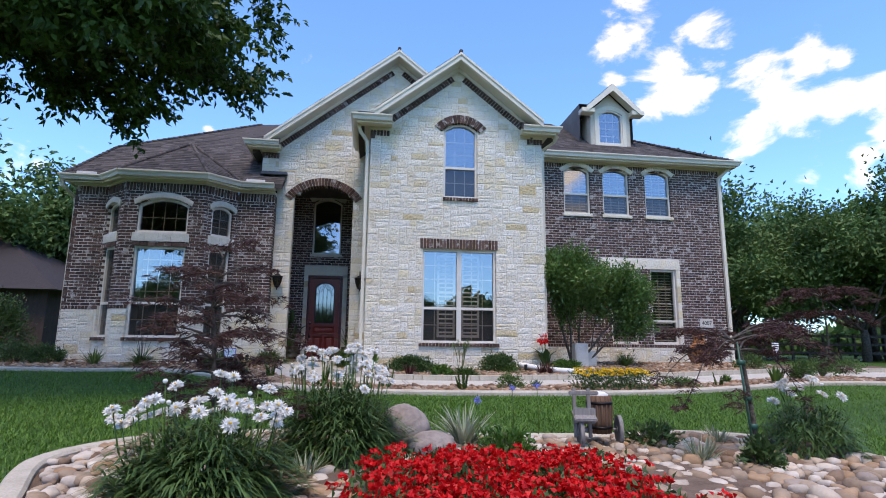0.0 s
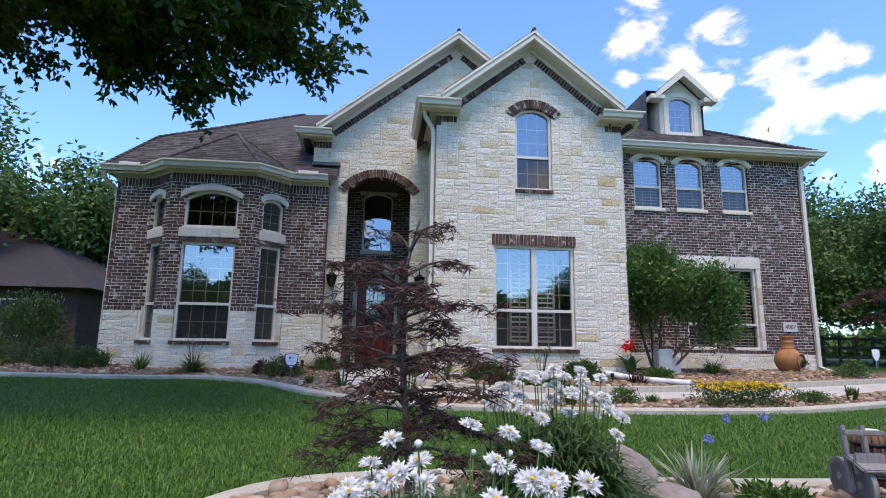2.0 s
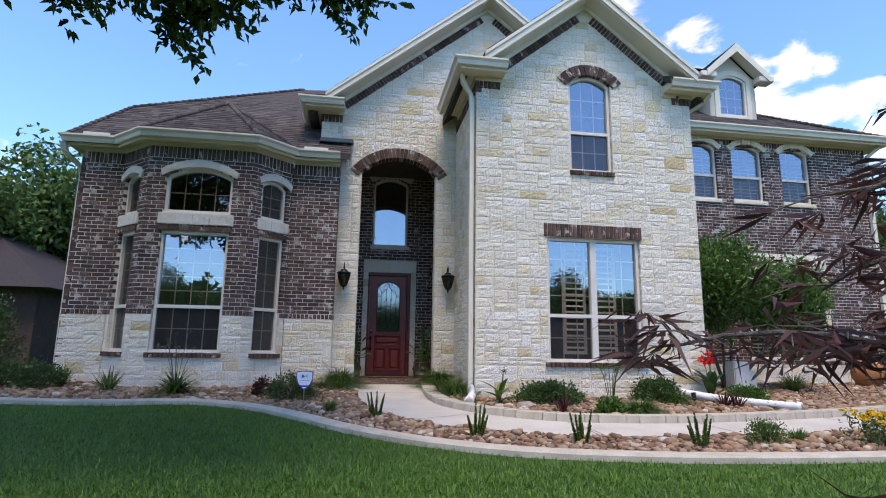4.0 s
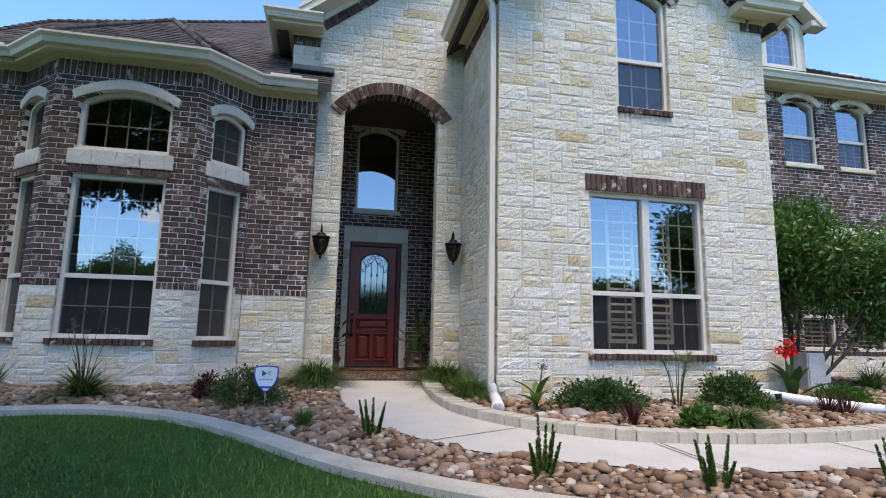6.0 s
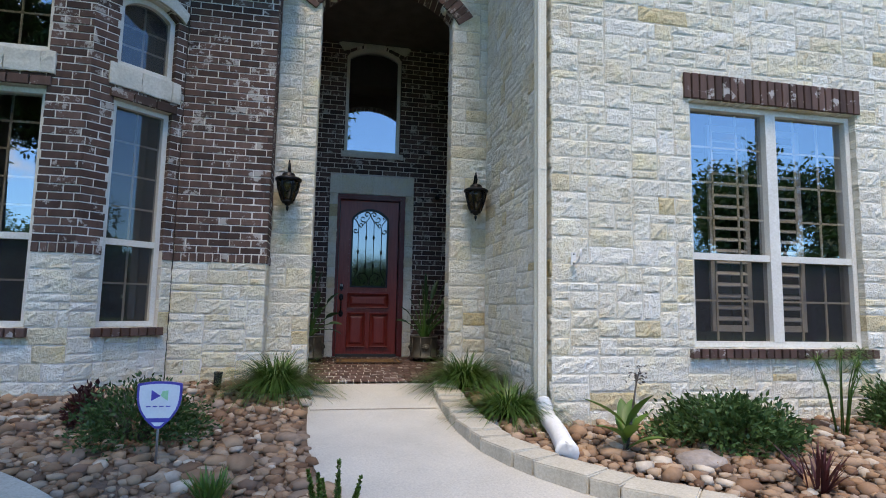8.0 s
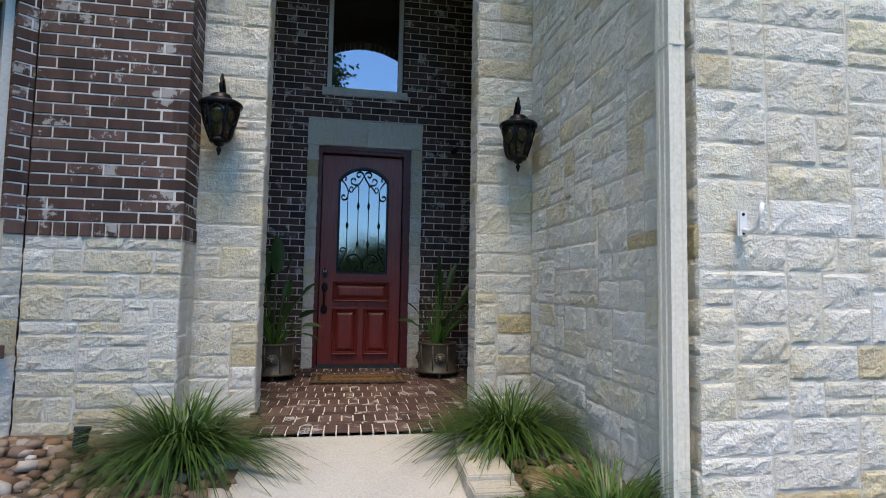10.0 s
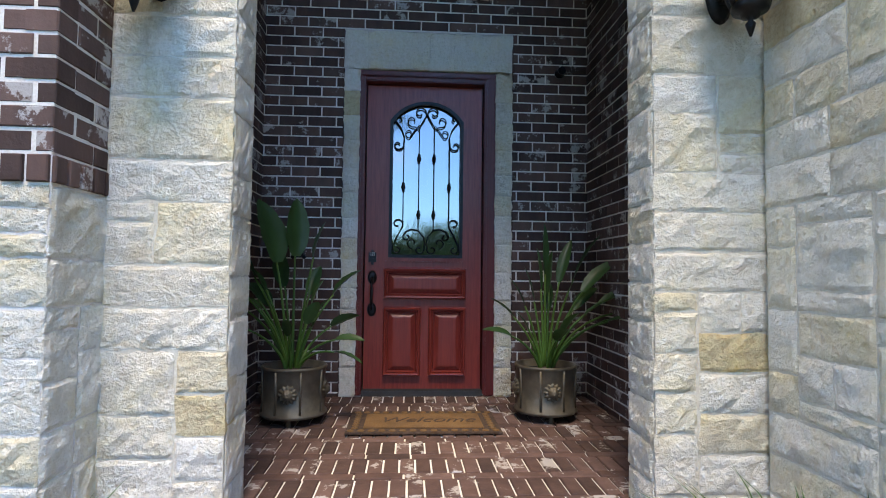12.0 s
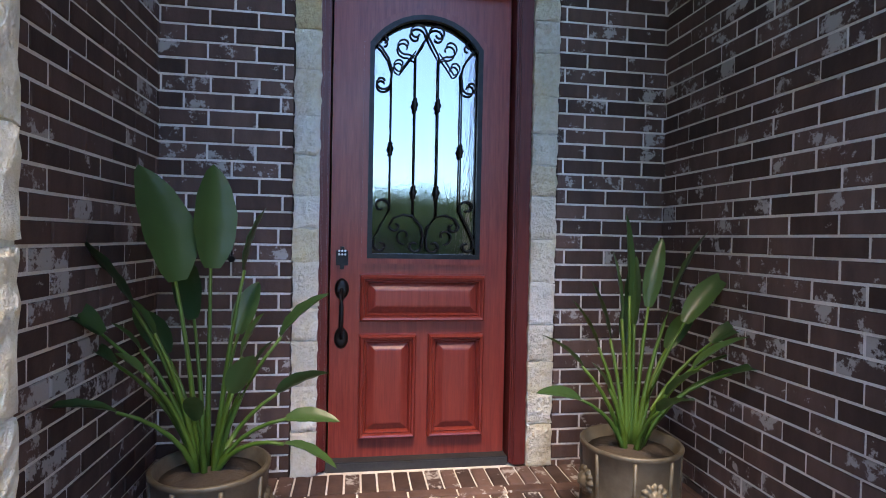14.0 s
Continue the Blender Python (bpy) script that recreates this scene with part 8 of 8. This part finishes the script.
def lay_soldiers(face, p, q, height, skin, pitch=0.079, d=-0.008, joint=0.014):
    """Upright bricks from p to q, standing square to that line."""
    a, b = Vector(p), Vector(q)
    n = max(1, round((b - a).length / pitch))
    w = (b - a) / n
    up = Vector((-w.y, w.x)).normalized() * height
    e = w.normalized() * joint / 2
    for k in range(n):
        x0, x1 = a + w * k + e, a + w * (k + 1) - e
        skin.put(*prism(face, [tuple(x0), tuple(x1), tuple(x1 + up), tuple(x0 + up)], d + rng.uniform(-0.003, 0.003)))


def lay_arch(face, hole, thick, skin, pitch=0.079, d=-0.012, joint=0.011, back=0.12, splay=0.0):
    u0, u1, _, v1, rise = hole
    c, h = (u0 + u1) / 2, (u1 - u0) / 2
    r = (h * h + rise * rise) / (2 * rise)
    half = math.asin(h / r) + splay / r
    n = max(3, round(2 * half * r / pitch))
    for k in range(n):
        a0, a1 = -half + 2 * half * k / n, -half + 2 * half * (k + 1) / n
        g = joint / 2
        pt = lambda a, rad, s: (c + rad * math.sin(a) + s * g * math.cos(a), v1 - r + rad * math.cos(a) - s * g * math.sin(a))
        skin.put(*prism(face, [pt(a0, r, 1), pt(a1, r, -1), pt(a1, r + thick, -1), pt(a0, r + thick, 1)], d + rng.uniform(-0.003, 0.003), back))


def rough_stone(face, q, relief=0.022, cell=0.06, back=0.11, lift=0.0):
    """A rock-faced block from its four corners in (u, v): a swollen, broken front, with worn edges."""
    w, hh = max(q[1][0] - q[0][0], q[2][0] - q[3][0]), q[3][1] - q[0][1]
    nu, nv = max(4, min(15, round(w / cell) + 2)), max(4, min(8, round(hh / cell) + 2))
    seed = Vector((rng.uniform(0, 50), rng.uniform(0, 50), rng.uniform(0, 50)))
    vs, fs = [], []
    bow = rng.uniform(0.0, 0.5)
    tilt = (rng.uniform(-0.35, 0.35), rng.uniform(-0.35, 0.35))
    ss = [0.0] + [0.016 / w + (1 - 0.032 / w) * i / (nu - 2) for i in range(nu - 1)] + [1.0]
    ts = [0.0] + [0.014 / hh + (1 - 0.028 / hh) * j / (nv - 2) for j in range(nv - 1)] + [1.0]
    for j, t in enumerate(ts):
        for i, s in enumerate(ss):
            u = (q[0][0] * (1 - s) + q[1][0] * s) * (1 - t) + (q[3][0] * (1 - s) + q[2][0] * s) * t
            v = q[0][1] * (1 - t) + q[3][1] * t
            rim = i in (0, nu) or j in (0, nv)
            p = Vector((u * 8, v * 8, 0)) + seed
            h = 0.30 * bow + 0.5 * noise.noise(p) + 0.6 * abs(noise.noise(p * 2.1)) + 0.6 * noise.noise(p * 4.3) + tilt[0] * (s - 0.5) + tilt[1] * (t - 0.5)
            e = min(1.0, min(s * w, (1 - s) * w, t * hh, (1 - t) * hh) / 0.045)
            d = -lift + (0.0015 if rim else -0.001 - relief * max(-0.06, h) * (0.4 + 0.6 * e))
            g = 0.011 if rim else 0.0
            vs.append(face.at(u + g * noise.noise(p * 3), v + g * noise.noise(p * 3 + seed), d))
    for j in range(nv):
        for i in range(nu):
            a = j * (nu + 1) + i
            fs.append((a, a + 1, a + nu + 2, a + nu + 1))
    rim = [i for i in range(nu)] + [j * (nu + 1) + nu for j in range(nv)] + [nv * (nu + 1) + nu - i for i in range(nu)] + [(nv - j) * (nu + 1) for j in range(nv)]
    k = len(vs)
    vs += [vs[i] - face.n * (back + lift) for i in rim]
    for i in range(len(rim)):
        j = (i + 1) % len(rim)
        fs.append((rim[i], k + i, k + j, rim[j]))
    return vs, fs


def lay_stones(face, v0, v1, skin, relief=0.018, cell=0.06, joint=0.009, unit_v=0.078, unit_u=0.085, tall=(1, 2, 2, 2, 2, 3)):
    """Random ashlar: blocks one to three units high that interlock, cut to the openings."""
    us = {u for u, _ in face.poly}
    vs = {v0, v1}
    for a, b, c, d, r in face.holes:
        us |= {a, b}
        vs |= {x for x in (c, d - r) if v0 < x < v1}

    def steps(keys, size):
        keys = sorted(keys)
        out = []
        for a, b in zip(keys, keys[1:]):
            n = max(1, round((b - a) / size))
            out += [a + (b - a) * k / n for k in range(n)]
        return out + [keys[-1]]

    U, V = steps(us, unit_u), steps(vs, unit_v)
    nu, nv = len(U) - 1, len(V) - 1
    free = [[False] * nu for _ in range(nv)]
    for j in range(nv):
        for t in (0.15, 0.85):
            for a, b in face.spans(V[j] + (V[j + 1] - V[j]) * t):
                for i in range(nu):
                    if a - 1e-6 < (U[i] + U[i + 1]) / 2 < b + 1e-6:
                        free[j][i] = True
    for j in range(nv):
        for i in range(nu):
            if not free[j][i]:
                continue
            h = rng.choice(tall)
            w = rng.randint(2, 6) if h > 1 else rng.randint(3, 5)
            k = 0
            while k < w and i + k < nu and free[j][i + k]:
                k += 1
            if i + k + 1 < nu and free[j][i + k] and not (i + k + 1 < nu and free[j][i + k + 1]):
                k += 1
            h = min(h, nv - j)
            for q in range(1, h):
                if not all(free[j + q][i:i + k]):
                    h = q
                    break
            for q in range(h):
                for p in range(k):
                    free[j + q][i + p] = False
            b, t = V[j] + joint / 2, V[j + h] - joint / 2
            c = (U[i] + U[i + k]) / 2
            ends = []
            for v in (b, (b + t) / 2, t):
                sp = [s for s in face.spans(v) if s[0] < U[i + k] and s[1] > U[i]]
                ends.append(max(sp, key=lambda s: min(s[1], U[i + k]) - max(s[0], U[i])) if sp else None)
            if ends[0] is None and ends[2] is None:
                continue
            e0, e2 = ends[0] or ends[1] or ends[2], ends[2] or ends[1] or ends[0]
            x0, x1 = U[i] + joint / 2, U[i + k] - joint / 2
            q = [(max(x0, e0[0] + 0.002), b), (min(x1, e0[1] - 0.002), b), (min(x1, e2[1] - 0.002), t), (max(x0, e2[0] + 0.002), t)]
            if q[1][0] - q[0][0] < 0.02 and q[2][0] - q[3][0] < 0.02:
                continue
            q[1] = (max(q[1][0], q[0][0] + 0.012), b)
            q[2] = (max(q[2][0], q[3][0] + 0.012), t)
            if min(q[1][0] - q[0][0], q[2][0] - q[3][0]) > 0.1 and q[0][0] > U[0] + 0.03 and q[1][0] < U[-1] - 0.03:
                q = [(a + rng.uniform(-0.004, 0.004), c) for a, c in q]
            skin.put(*rough_stone(face, q, relief, cell), False)


# front gable
s = Skin(WALLS["wall_front_gable"], "stone", M_STONE, 300, lambda p: p.z < 2.9)
lay_stones(F_FRONT, -0.35, 7.4, s, 0.021, 0.045)
s.done("stones")
s = Skin(WALLS["wall_front_gable"], "brick", M_BRICK, 90)
hb = F_FRONT.holes[0]
lay_soldiers(F_FRONT, (hb[0] - 0.07, hb[3] + 0.012), (hb[1] + 0.05, hb[3] + 0.012), 0.235, s, d=-0.03)
lay_soldiers(F_FRONT, (hb[0] - 0.07, hb[2] - 0.088), (hb[1] + 0.07, hb[2] - 0.088), 0.08, s, d=-0.055)
hu = F_FRONT.holes[1]
lay_soldiers(F_FRONT, (hu[0] - 0.02, hu[2] - 0.088), (hu[1] + 0.02, hu[2] - 0.088), 0.08, s, d=-0.05)
lay_arch(F_FRONT, hu, 0.22, s, d=-0.03, splay=0.09)
RAKE_UP = 0.25
for sx in (-1, 1):
    lo, hi = (2.17 + sx * 1.62, 7.44 - 0.793 * 1.62 - 0.29), (2.17 + sx * 0.09, 7.44 - 0.793 * 0.09 - 0.29)
    lay_soldiers(F_FRONT, lo if sx < 0 else hi, hi if sx < 0 else lo, RAKE_UP, s, d=-0.03)
lay_soldiers(F_FRONT, (-0.02, 5.49), (0.46, 5.49), 0.19, s, d=-0.03)
lay_soldiers(F_FRONT, (3.95, 5.49), (4.36, 5.49), 0.19, s, d=-0.03)
s.done("bricks")

s = Skin(WALLS["wall_return"], "stone", M_STONE, 300)
lay_stones(F_RETURN, -0.35, 5.4, s, 0.018, 0.045)
s.done("stones")
s = Skin(WALLS["wall_return"], "brick", M_BRICK)
lay_soldiers(F_RETURN, (0, 5.41), (YA - YF, 5.41), 0.19, s)
s.done("bricks")
s = Skin(WALLS["wall_front_side"], "stone", M_STONE)
lay_stones(F_RIGHTSIDE, -0.35, 5.5, s)
s.done("stones")

# arch gable and its piers
s = Skin(WALLS["wall_arch_gable"], "stone", M_STONE, 170, lambda p: p.z < 2.6)
lay_stones(F_ARCH, -0.35, 8.5, s, 0.022, 0.046)
s.done("stones")
s = Skin(WALLS["wall_arch_gable"], "brick", M_BRICK, 60)
lay_arch(F_ARCH, F_ARCH.holes[0], 0.215, s, d=-0.03, splay=0.12, back=0.25)
for sx in (-1, 1):
    far = 3.15
    lo, hi = (3.23 + sx * far, 8.60 - 0.795 * far - 0.29), (3.23 + sx * 0.09, 8.60 - 0.795 * 0.09 - 0.29)
    lay_soldiers(F_ARCH, lo if sx < 0 else hi, hi if sx < 0 else lo, RAKE_UP, s, d=-0.03)
lay_soldiers(F_BUMP, (-0.02, 5.49), (0.45, 5.49), 0.19, s, d=-0.03)
s.done("bricks")
s = Skin(WALLS["wall_gable_shoulder"], "stone", M_STONE, 10)
lay_stones(F_BUMP, 5.09, 5.48, s)
s.done("stones")
F_PIER_L = Face((-0.77, YA + 0.012, 0), (0, 1, 0), [(0, -0.1), (0.245, -0.1), (0.245, 4.42), (0, 4.42)])
F_PIER_R = Face((0.84, YA + 0.257, 0), (0, -1, 0), [(0, -0.1), (0.245, -0.1), (0.245, 4.42), (0, 4.42)])
for f in (F_PIER_L, F_PIER_R):
    s = Skin(WALLS["wall_arch_gable"], "stone", M_STONE, 40)
    lay_stones(f, -0.1, 4.42, s, 0.015, 0.030, unit_u=0.245, tall=(2, 2, 2, 3))
    s.done("pier_stones")

# bay
for k, f in enumerate(BAY_FACES):
    w = WALLS["wall_bay_%d" % (k + 1)]
    s = Skin(w, "stone", M_STONE, 80)
    lay_stones(f, -0.35, 1.20, s, 0.020, 0.046)
    s.done("stones")
    s = Skin(w, "brick", M_BRICK, 280 if k in (2, 3, 4) else 60)
    for a, b in f.spans(1.24):
        lay_soldiers(f, (a, 1.205), (b, 1.205), 0.085, s, d=-0.012)
    lay_bricks(f, 1.295, 4.14, s)
    ln = max(u for u, _ in f.poly)
    lay_soldiers(f, (0, 4.145), (ln, 4.145), 0.215, s, d=-0.004)
    for hh in f.holes[:1]:
        lay_soldiers(f, (hh[0] - 0.05, hh[2] - 0.088), (hh[1] + 0.05, hh[2] - 0.088), 0.08, s, d=-0.06)
        lay_soldiers(f, (hh[0] - 0.05, hh[3] + 0.008), (hh[1] + 0.05, hh[3] + 0.008), 0.085, s, d=-0.02, pitch=0.2)
    s.done("bricks")
    if f.holes:
        hh = f.holes[1]
        sk = Skin(w, "lintel_stone", M_CAST, 40)
        u0, u1, _, v1, rise = hh
        n = 5 if u1 - u0 > 1 else 3
        line = arch_line(u0 - 0.07, u1 + 0.07, v1 + 0.01, rise + 0.025, n * 4 + 1)
        top = arch_line(u0 - 0.10, u1 + 0.10, v1 + 0.15, rise + 0.045, n * 4 + 1)
        vs, fs = [], []
        for (a, b), (c, d) in zip(line, top):
            for t, dd in ((0, -0.02), (0, -0.034), (0.5, -0.042), (1, -0.034), (1, -0.012), (1, 0.05), (0, 0.1)):
                j = 0.006 * noise.noise(Vector((a * 14, t * 9, k)))
                vs.append(f.at(a + (c - a) * t, b + (d - b) * t, dd + j))
        for i in range(len(line) - 1):
            for j in range(7):
                fs.append((i * 7 + j, i * 7 + (j + 1) % 7, (i + 1) * 7 + (j + 1) % 7, (i + 1) * 7 + j))
        fs += [tuple(range(7))[::-1], tuple(len(vs) - 7 + j for j in range(7))]
        sk.put(vs, fs)
        x = u0 - 0.07
        while x < u1 + 0.06:
            e = min(u1 + 0.07, x + 0.3)
            sk.put(*rough_stone(f, [(x, hh[2] - 0.235), (e, hh[2] - 0.235), (e, hh[2] - 0.02), (x, hh[2] - 0.02)], 0.012, 0.05, 0.15, 0.022))
            x = e + 0.004
        sk.done("lintel_stones")

# porch walls
for name, f, n in (("wall_porch_back", F_PORCH_BACK, 300), ("wall_porch_west", F_PORCH_L, 240), ("wall_porch_east", F_PORCH_R, 240)):
    s = Skin(WALLS[name], "brick", M_BRICK, n, lambda p: 0.15 < p.z < 2.7)
    lay_bricks(f, -0.05, 5.02, s)
    s.done("bricks")
s = Skin(WALLS["wall_porch_back"], "jamb_stone", M_STONE, 60)
for a, b in ((0.605, 0.725), (1.785, 1.915)):
    v = 0.0
    while v < 2.5:
        h = min(rng.choice((0.16, 0.19, 0.22)), 2.515 - v)
        if 2.515 - v - h < 0.08:
            h = 2.515 - v
        s.put(*rough_stone(F_PORCH_BACK, [(a, v + 0.003), (b, v + 0.003), (b, v + h - 0.003), (a, v + h - 0.003)], 0.020, 0.030, 0.12, 0.012))
        v += h
bm = bmesh.new()
for x0, x1, z0, z1 in ((-0.624, -0.506, 0.0, 2.516), (0.556, 0.684, 0.0, 2.516), (-0.624, 0.684, 2.520, 2.814)):
    box(bm, x0, x1, 0.004, 0.11, z0, z1)
part("jamb_mortar", bm, M_STONE_MORTAR, WALLS["wall_porch_back"])
x = 0.605
for w in (0.18, 0.48, 0.19, 0.46):
    s.put(*rough_stone(F_PORCH_BACK, [(x, 2.522), (x + w - 0.004, 2.522), (x + w - 0.004, 2.815), (x, 2.815)], 0.007, 0.06, 0.12, 0.012))
    x += w
s.done("jamb_stones")
s = Skin(WALLS["wall_porch_back"], "arch_stone", M_CAST, 30)
lay_arch(F_PORCH_BACK, (0.73, 1.73, 3.2, 4.98, 0.15), 0.15, s, pitch=0.32, d=-0.02)
s.put(*rough_stone(F_PORCH_BACK, [(0.74, 3.10), (1.72, 3.10), (1.72, 3.19), (0.74, 3.19)], 0.006, 0.06, 0.14, 0.03))
s.done("arch_stones")

# wing
s = Skin(WALLS["wall_wing"], "stone", M_STONE, 60)
lay_stones(F_WING, -0.35, 0.42, s, 0.02, 0.07)
s.done("stones")
s = Skin(WALLS["wall_wing"], "brick", M_BRICK, 300, lambda p: p.x > 7.5 and 1.0 < p.z < 4.5)
lay_soldiers(F_WING, (0, 0.425), (6.58, 0.425), 0.085, s, d=-0.012)
keep = list(F_WING.holes)
F_WING.holes += [(2.56, 5.07, 2.74, 3.05, 0), (4.93, 5.07, 0.515, 2.75, 0)]
lay_bricks(F_WING, 0.515, 5.80, s)
F_WING.holes = keep
lay_soldiers(F_WING, (0, 5.805), (6.58, 5.805), 0.215, s, d=-0.004)
s.done("bricks")
s = Skin(WALLS["wall_wing"], "lintel_stone", M_STONE, 60)
for a, b in ((2.56, 3.40), (3.405, 4.24), (4.245, 5.07)):
    s.put(*rough_stone(F_WING, [(a, 2.75), (b, 2.75), (b, 3.04), (a, 3.04)], 0.012, 0.08, 0.1, 0.012))
for k in range(9):
    s.put(*rough_stone(F_WING, [(4.94, 0.53 + k * 0.245), (5.065, 0.53 + k * 0.245), (5.065, 0.768 + k * 0.245), (4.94, 0.768 + k * 0.245)], 0.012, 0.06, 0.1, 0.012))
for hh in F_WING.holes[:3]:
    lay_arch(F_WING, hh, 0.13, s, pitch=0.2, d=-0.045, splay=0.07, joint=0.002)
    s.put(*rough_stone(F_WING, [(hh[0] - 0.04, hh[2] - 0.10), (hh[1] + 0.04, hh[2] - 0.10), (hh[1] + 0.04, hh[2] - 0.01), (hh[0] - 0.04, hh[2] - 0.01)], 0.01, 0.07, 0.14, 0.05))
s.done("lintel_stones")
s = Skin(WALLS["wall_wing_side"], "brick", M_BRICK)
lay_bricks(F_WING_SIDE, 0.0, 5.95, s)
s.done("bricks")
s = Skin(WALLS["wall_left_side"], "brick", M_BRICK)
lay_bricks(F_LEFT_SIDE, 0.0, 4.4, s)
s.done("bricks")

# porch floor of bricks on edge: upright rows between single stretcher rows
bm = bmesh.new()
box(bm, -1.22, 1.27, -1.9, 0.3, -0.3, -0.012)
box(bm, -0.70, 0.68, -2.715, -1.9, -0.3, -0.012)
floor_porch = tagged(part("floor_porch", bm, M_MORTAR), "brown brick porch floor with pale mortar", "floor", kind="structure")
F_FLOOR = Face((0, -2.72, 0), (1, 0, 0), [(-0.70, 0), (0.68, 0), (0.68, 0.5), (1.27, 0.98), (1.27, 3.0), (-1.22, 3.0), (-1.22, 0.98), (-0.70, 0.5)], up=(0, 1, 0))
F_FLOOR.n = Vector((0, 0, 1))
s = Skin(floor_porch, "floor_brick", M_BRICK, 300)
y, k = 0.0, 0
while y < 2.62:
    h = 0.205 if k % 2 == 0 else 0.075
    sp = F_FLOOR.outer(y + 0.03)
    if sp:
        a, b = sp
        p = 0.078 if k % 2 == 0 else 0.23
        x = a + rng.uniform(-0.05, 0)
        while x < b:
            x0, x1 = max(a, x + 0.005), min(b, x + p - 0.005)
            x += p
            if x1 - x0 > 0.02 and not (y > 2.55 and -0.5 < x0 < 0.5):
                s.put(*prism(F_FLOOR, [(x0, y + 0.005), (x1, y + 0.005), (x1, y + h - 0.005), (x0, y + h - 0.005)], -0.0 + rng.uniform(-0.002, 0.002), 0.03))
    y += h
    k += 1
s.done("floor_bricks")

# shingles
for ob, f in ROOF_FACES:
    s = Skin(ob, "shingle", M_ROOF)
    top = max(v for _, v in f.poly)
    v = 0.0
    while v < top - 0.03:
        t = min(v + 0.14, top)
        sp0, sp1 = f.outer(v + 0.004), f.outer(t - 0.004)
        if sp0 and sp1:
            x = sp0[0] - rng.uniform(0, 0.2)
            while x < sp0[1]:
                w = rng.uniform(0.12, 0.3)
                a0, a1 = max(x, sp0[0]), min(x + w - 0.004, sp0[1])
                c0, c1 = max(x, sp1[0]), min(x + w - 0.004, sp1[1])
                x += w
                if a1 - a0 < 0.02:
                    continue
                if c1 < c0:
                    c0 = c1 = (c0 + c1) / 2
                th = rng.choice((0.008, 0.013))
                q = [f.at(a0, v, -th), f.at(a1, v, -th), f.at(c1, t, -0.003), f.at(c0, t, -0.003), f.at(a0, v, 0.0), f.at(a1, v, 0.0)]
                s.put(q, [(0, 1, 2, 3), (4, 5, 1, 0)])
        v += 0.14
    s.done("shingles")

# ridge caps along the hips and ridges
bm = bmesh.new()
for a, b in (((-3.78, -1.50, 5.99), (-4.83, -3.32, 4.61)), ((-3.78, -1.50, 5.99), (-2.73, -3.32, 4.61)), ((-3.78, -1.5, 5.99), (-2.08, -2.68, 4.61)), ((-6.44, -2.70, 4.57), (-5.99, -0.92, 5.98)), ((-5.99, -0.92, 5.98), (-2.53, 1.5, 7.91)),
             ((12.5, -2.2, 6.17), (8.7, 0.24, 7.89)), ((3.45, YF - 0.44, 7.68), (3.45, 2.9, 7.68)), ((2.0, YA - 0.44, 8.84), (2.0, 4.9, 8.84))):
    a, b = Vector(a), Vector(b)
    n = int((b - a).length / 0.16)
    for k in range(n):
        p, q = a.lerp(b, k / n), a.lerp(b, (k + 1.15) / n)
        tube(bm, [p + Vector((0, 0, 0.012)), q], [0.05, 0.042], 6)
tagged(part("roof_ridge_caps", bm, M_ROOF), "brown shingle caps along hips and ridges", "roof", kind="structure")
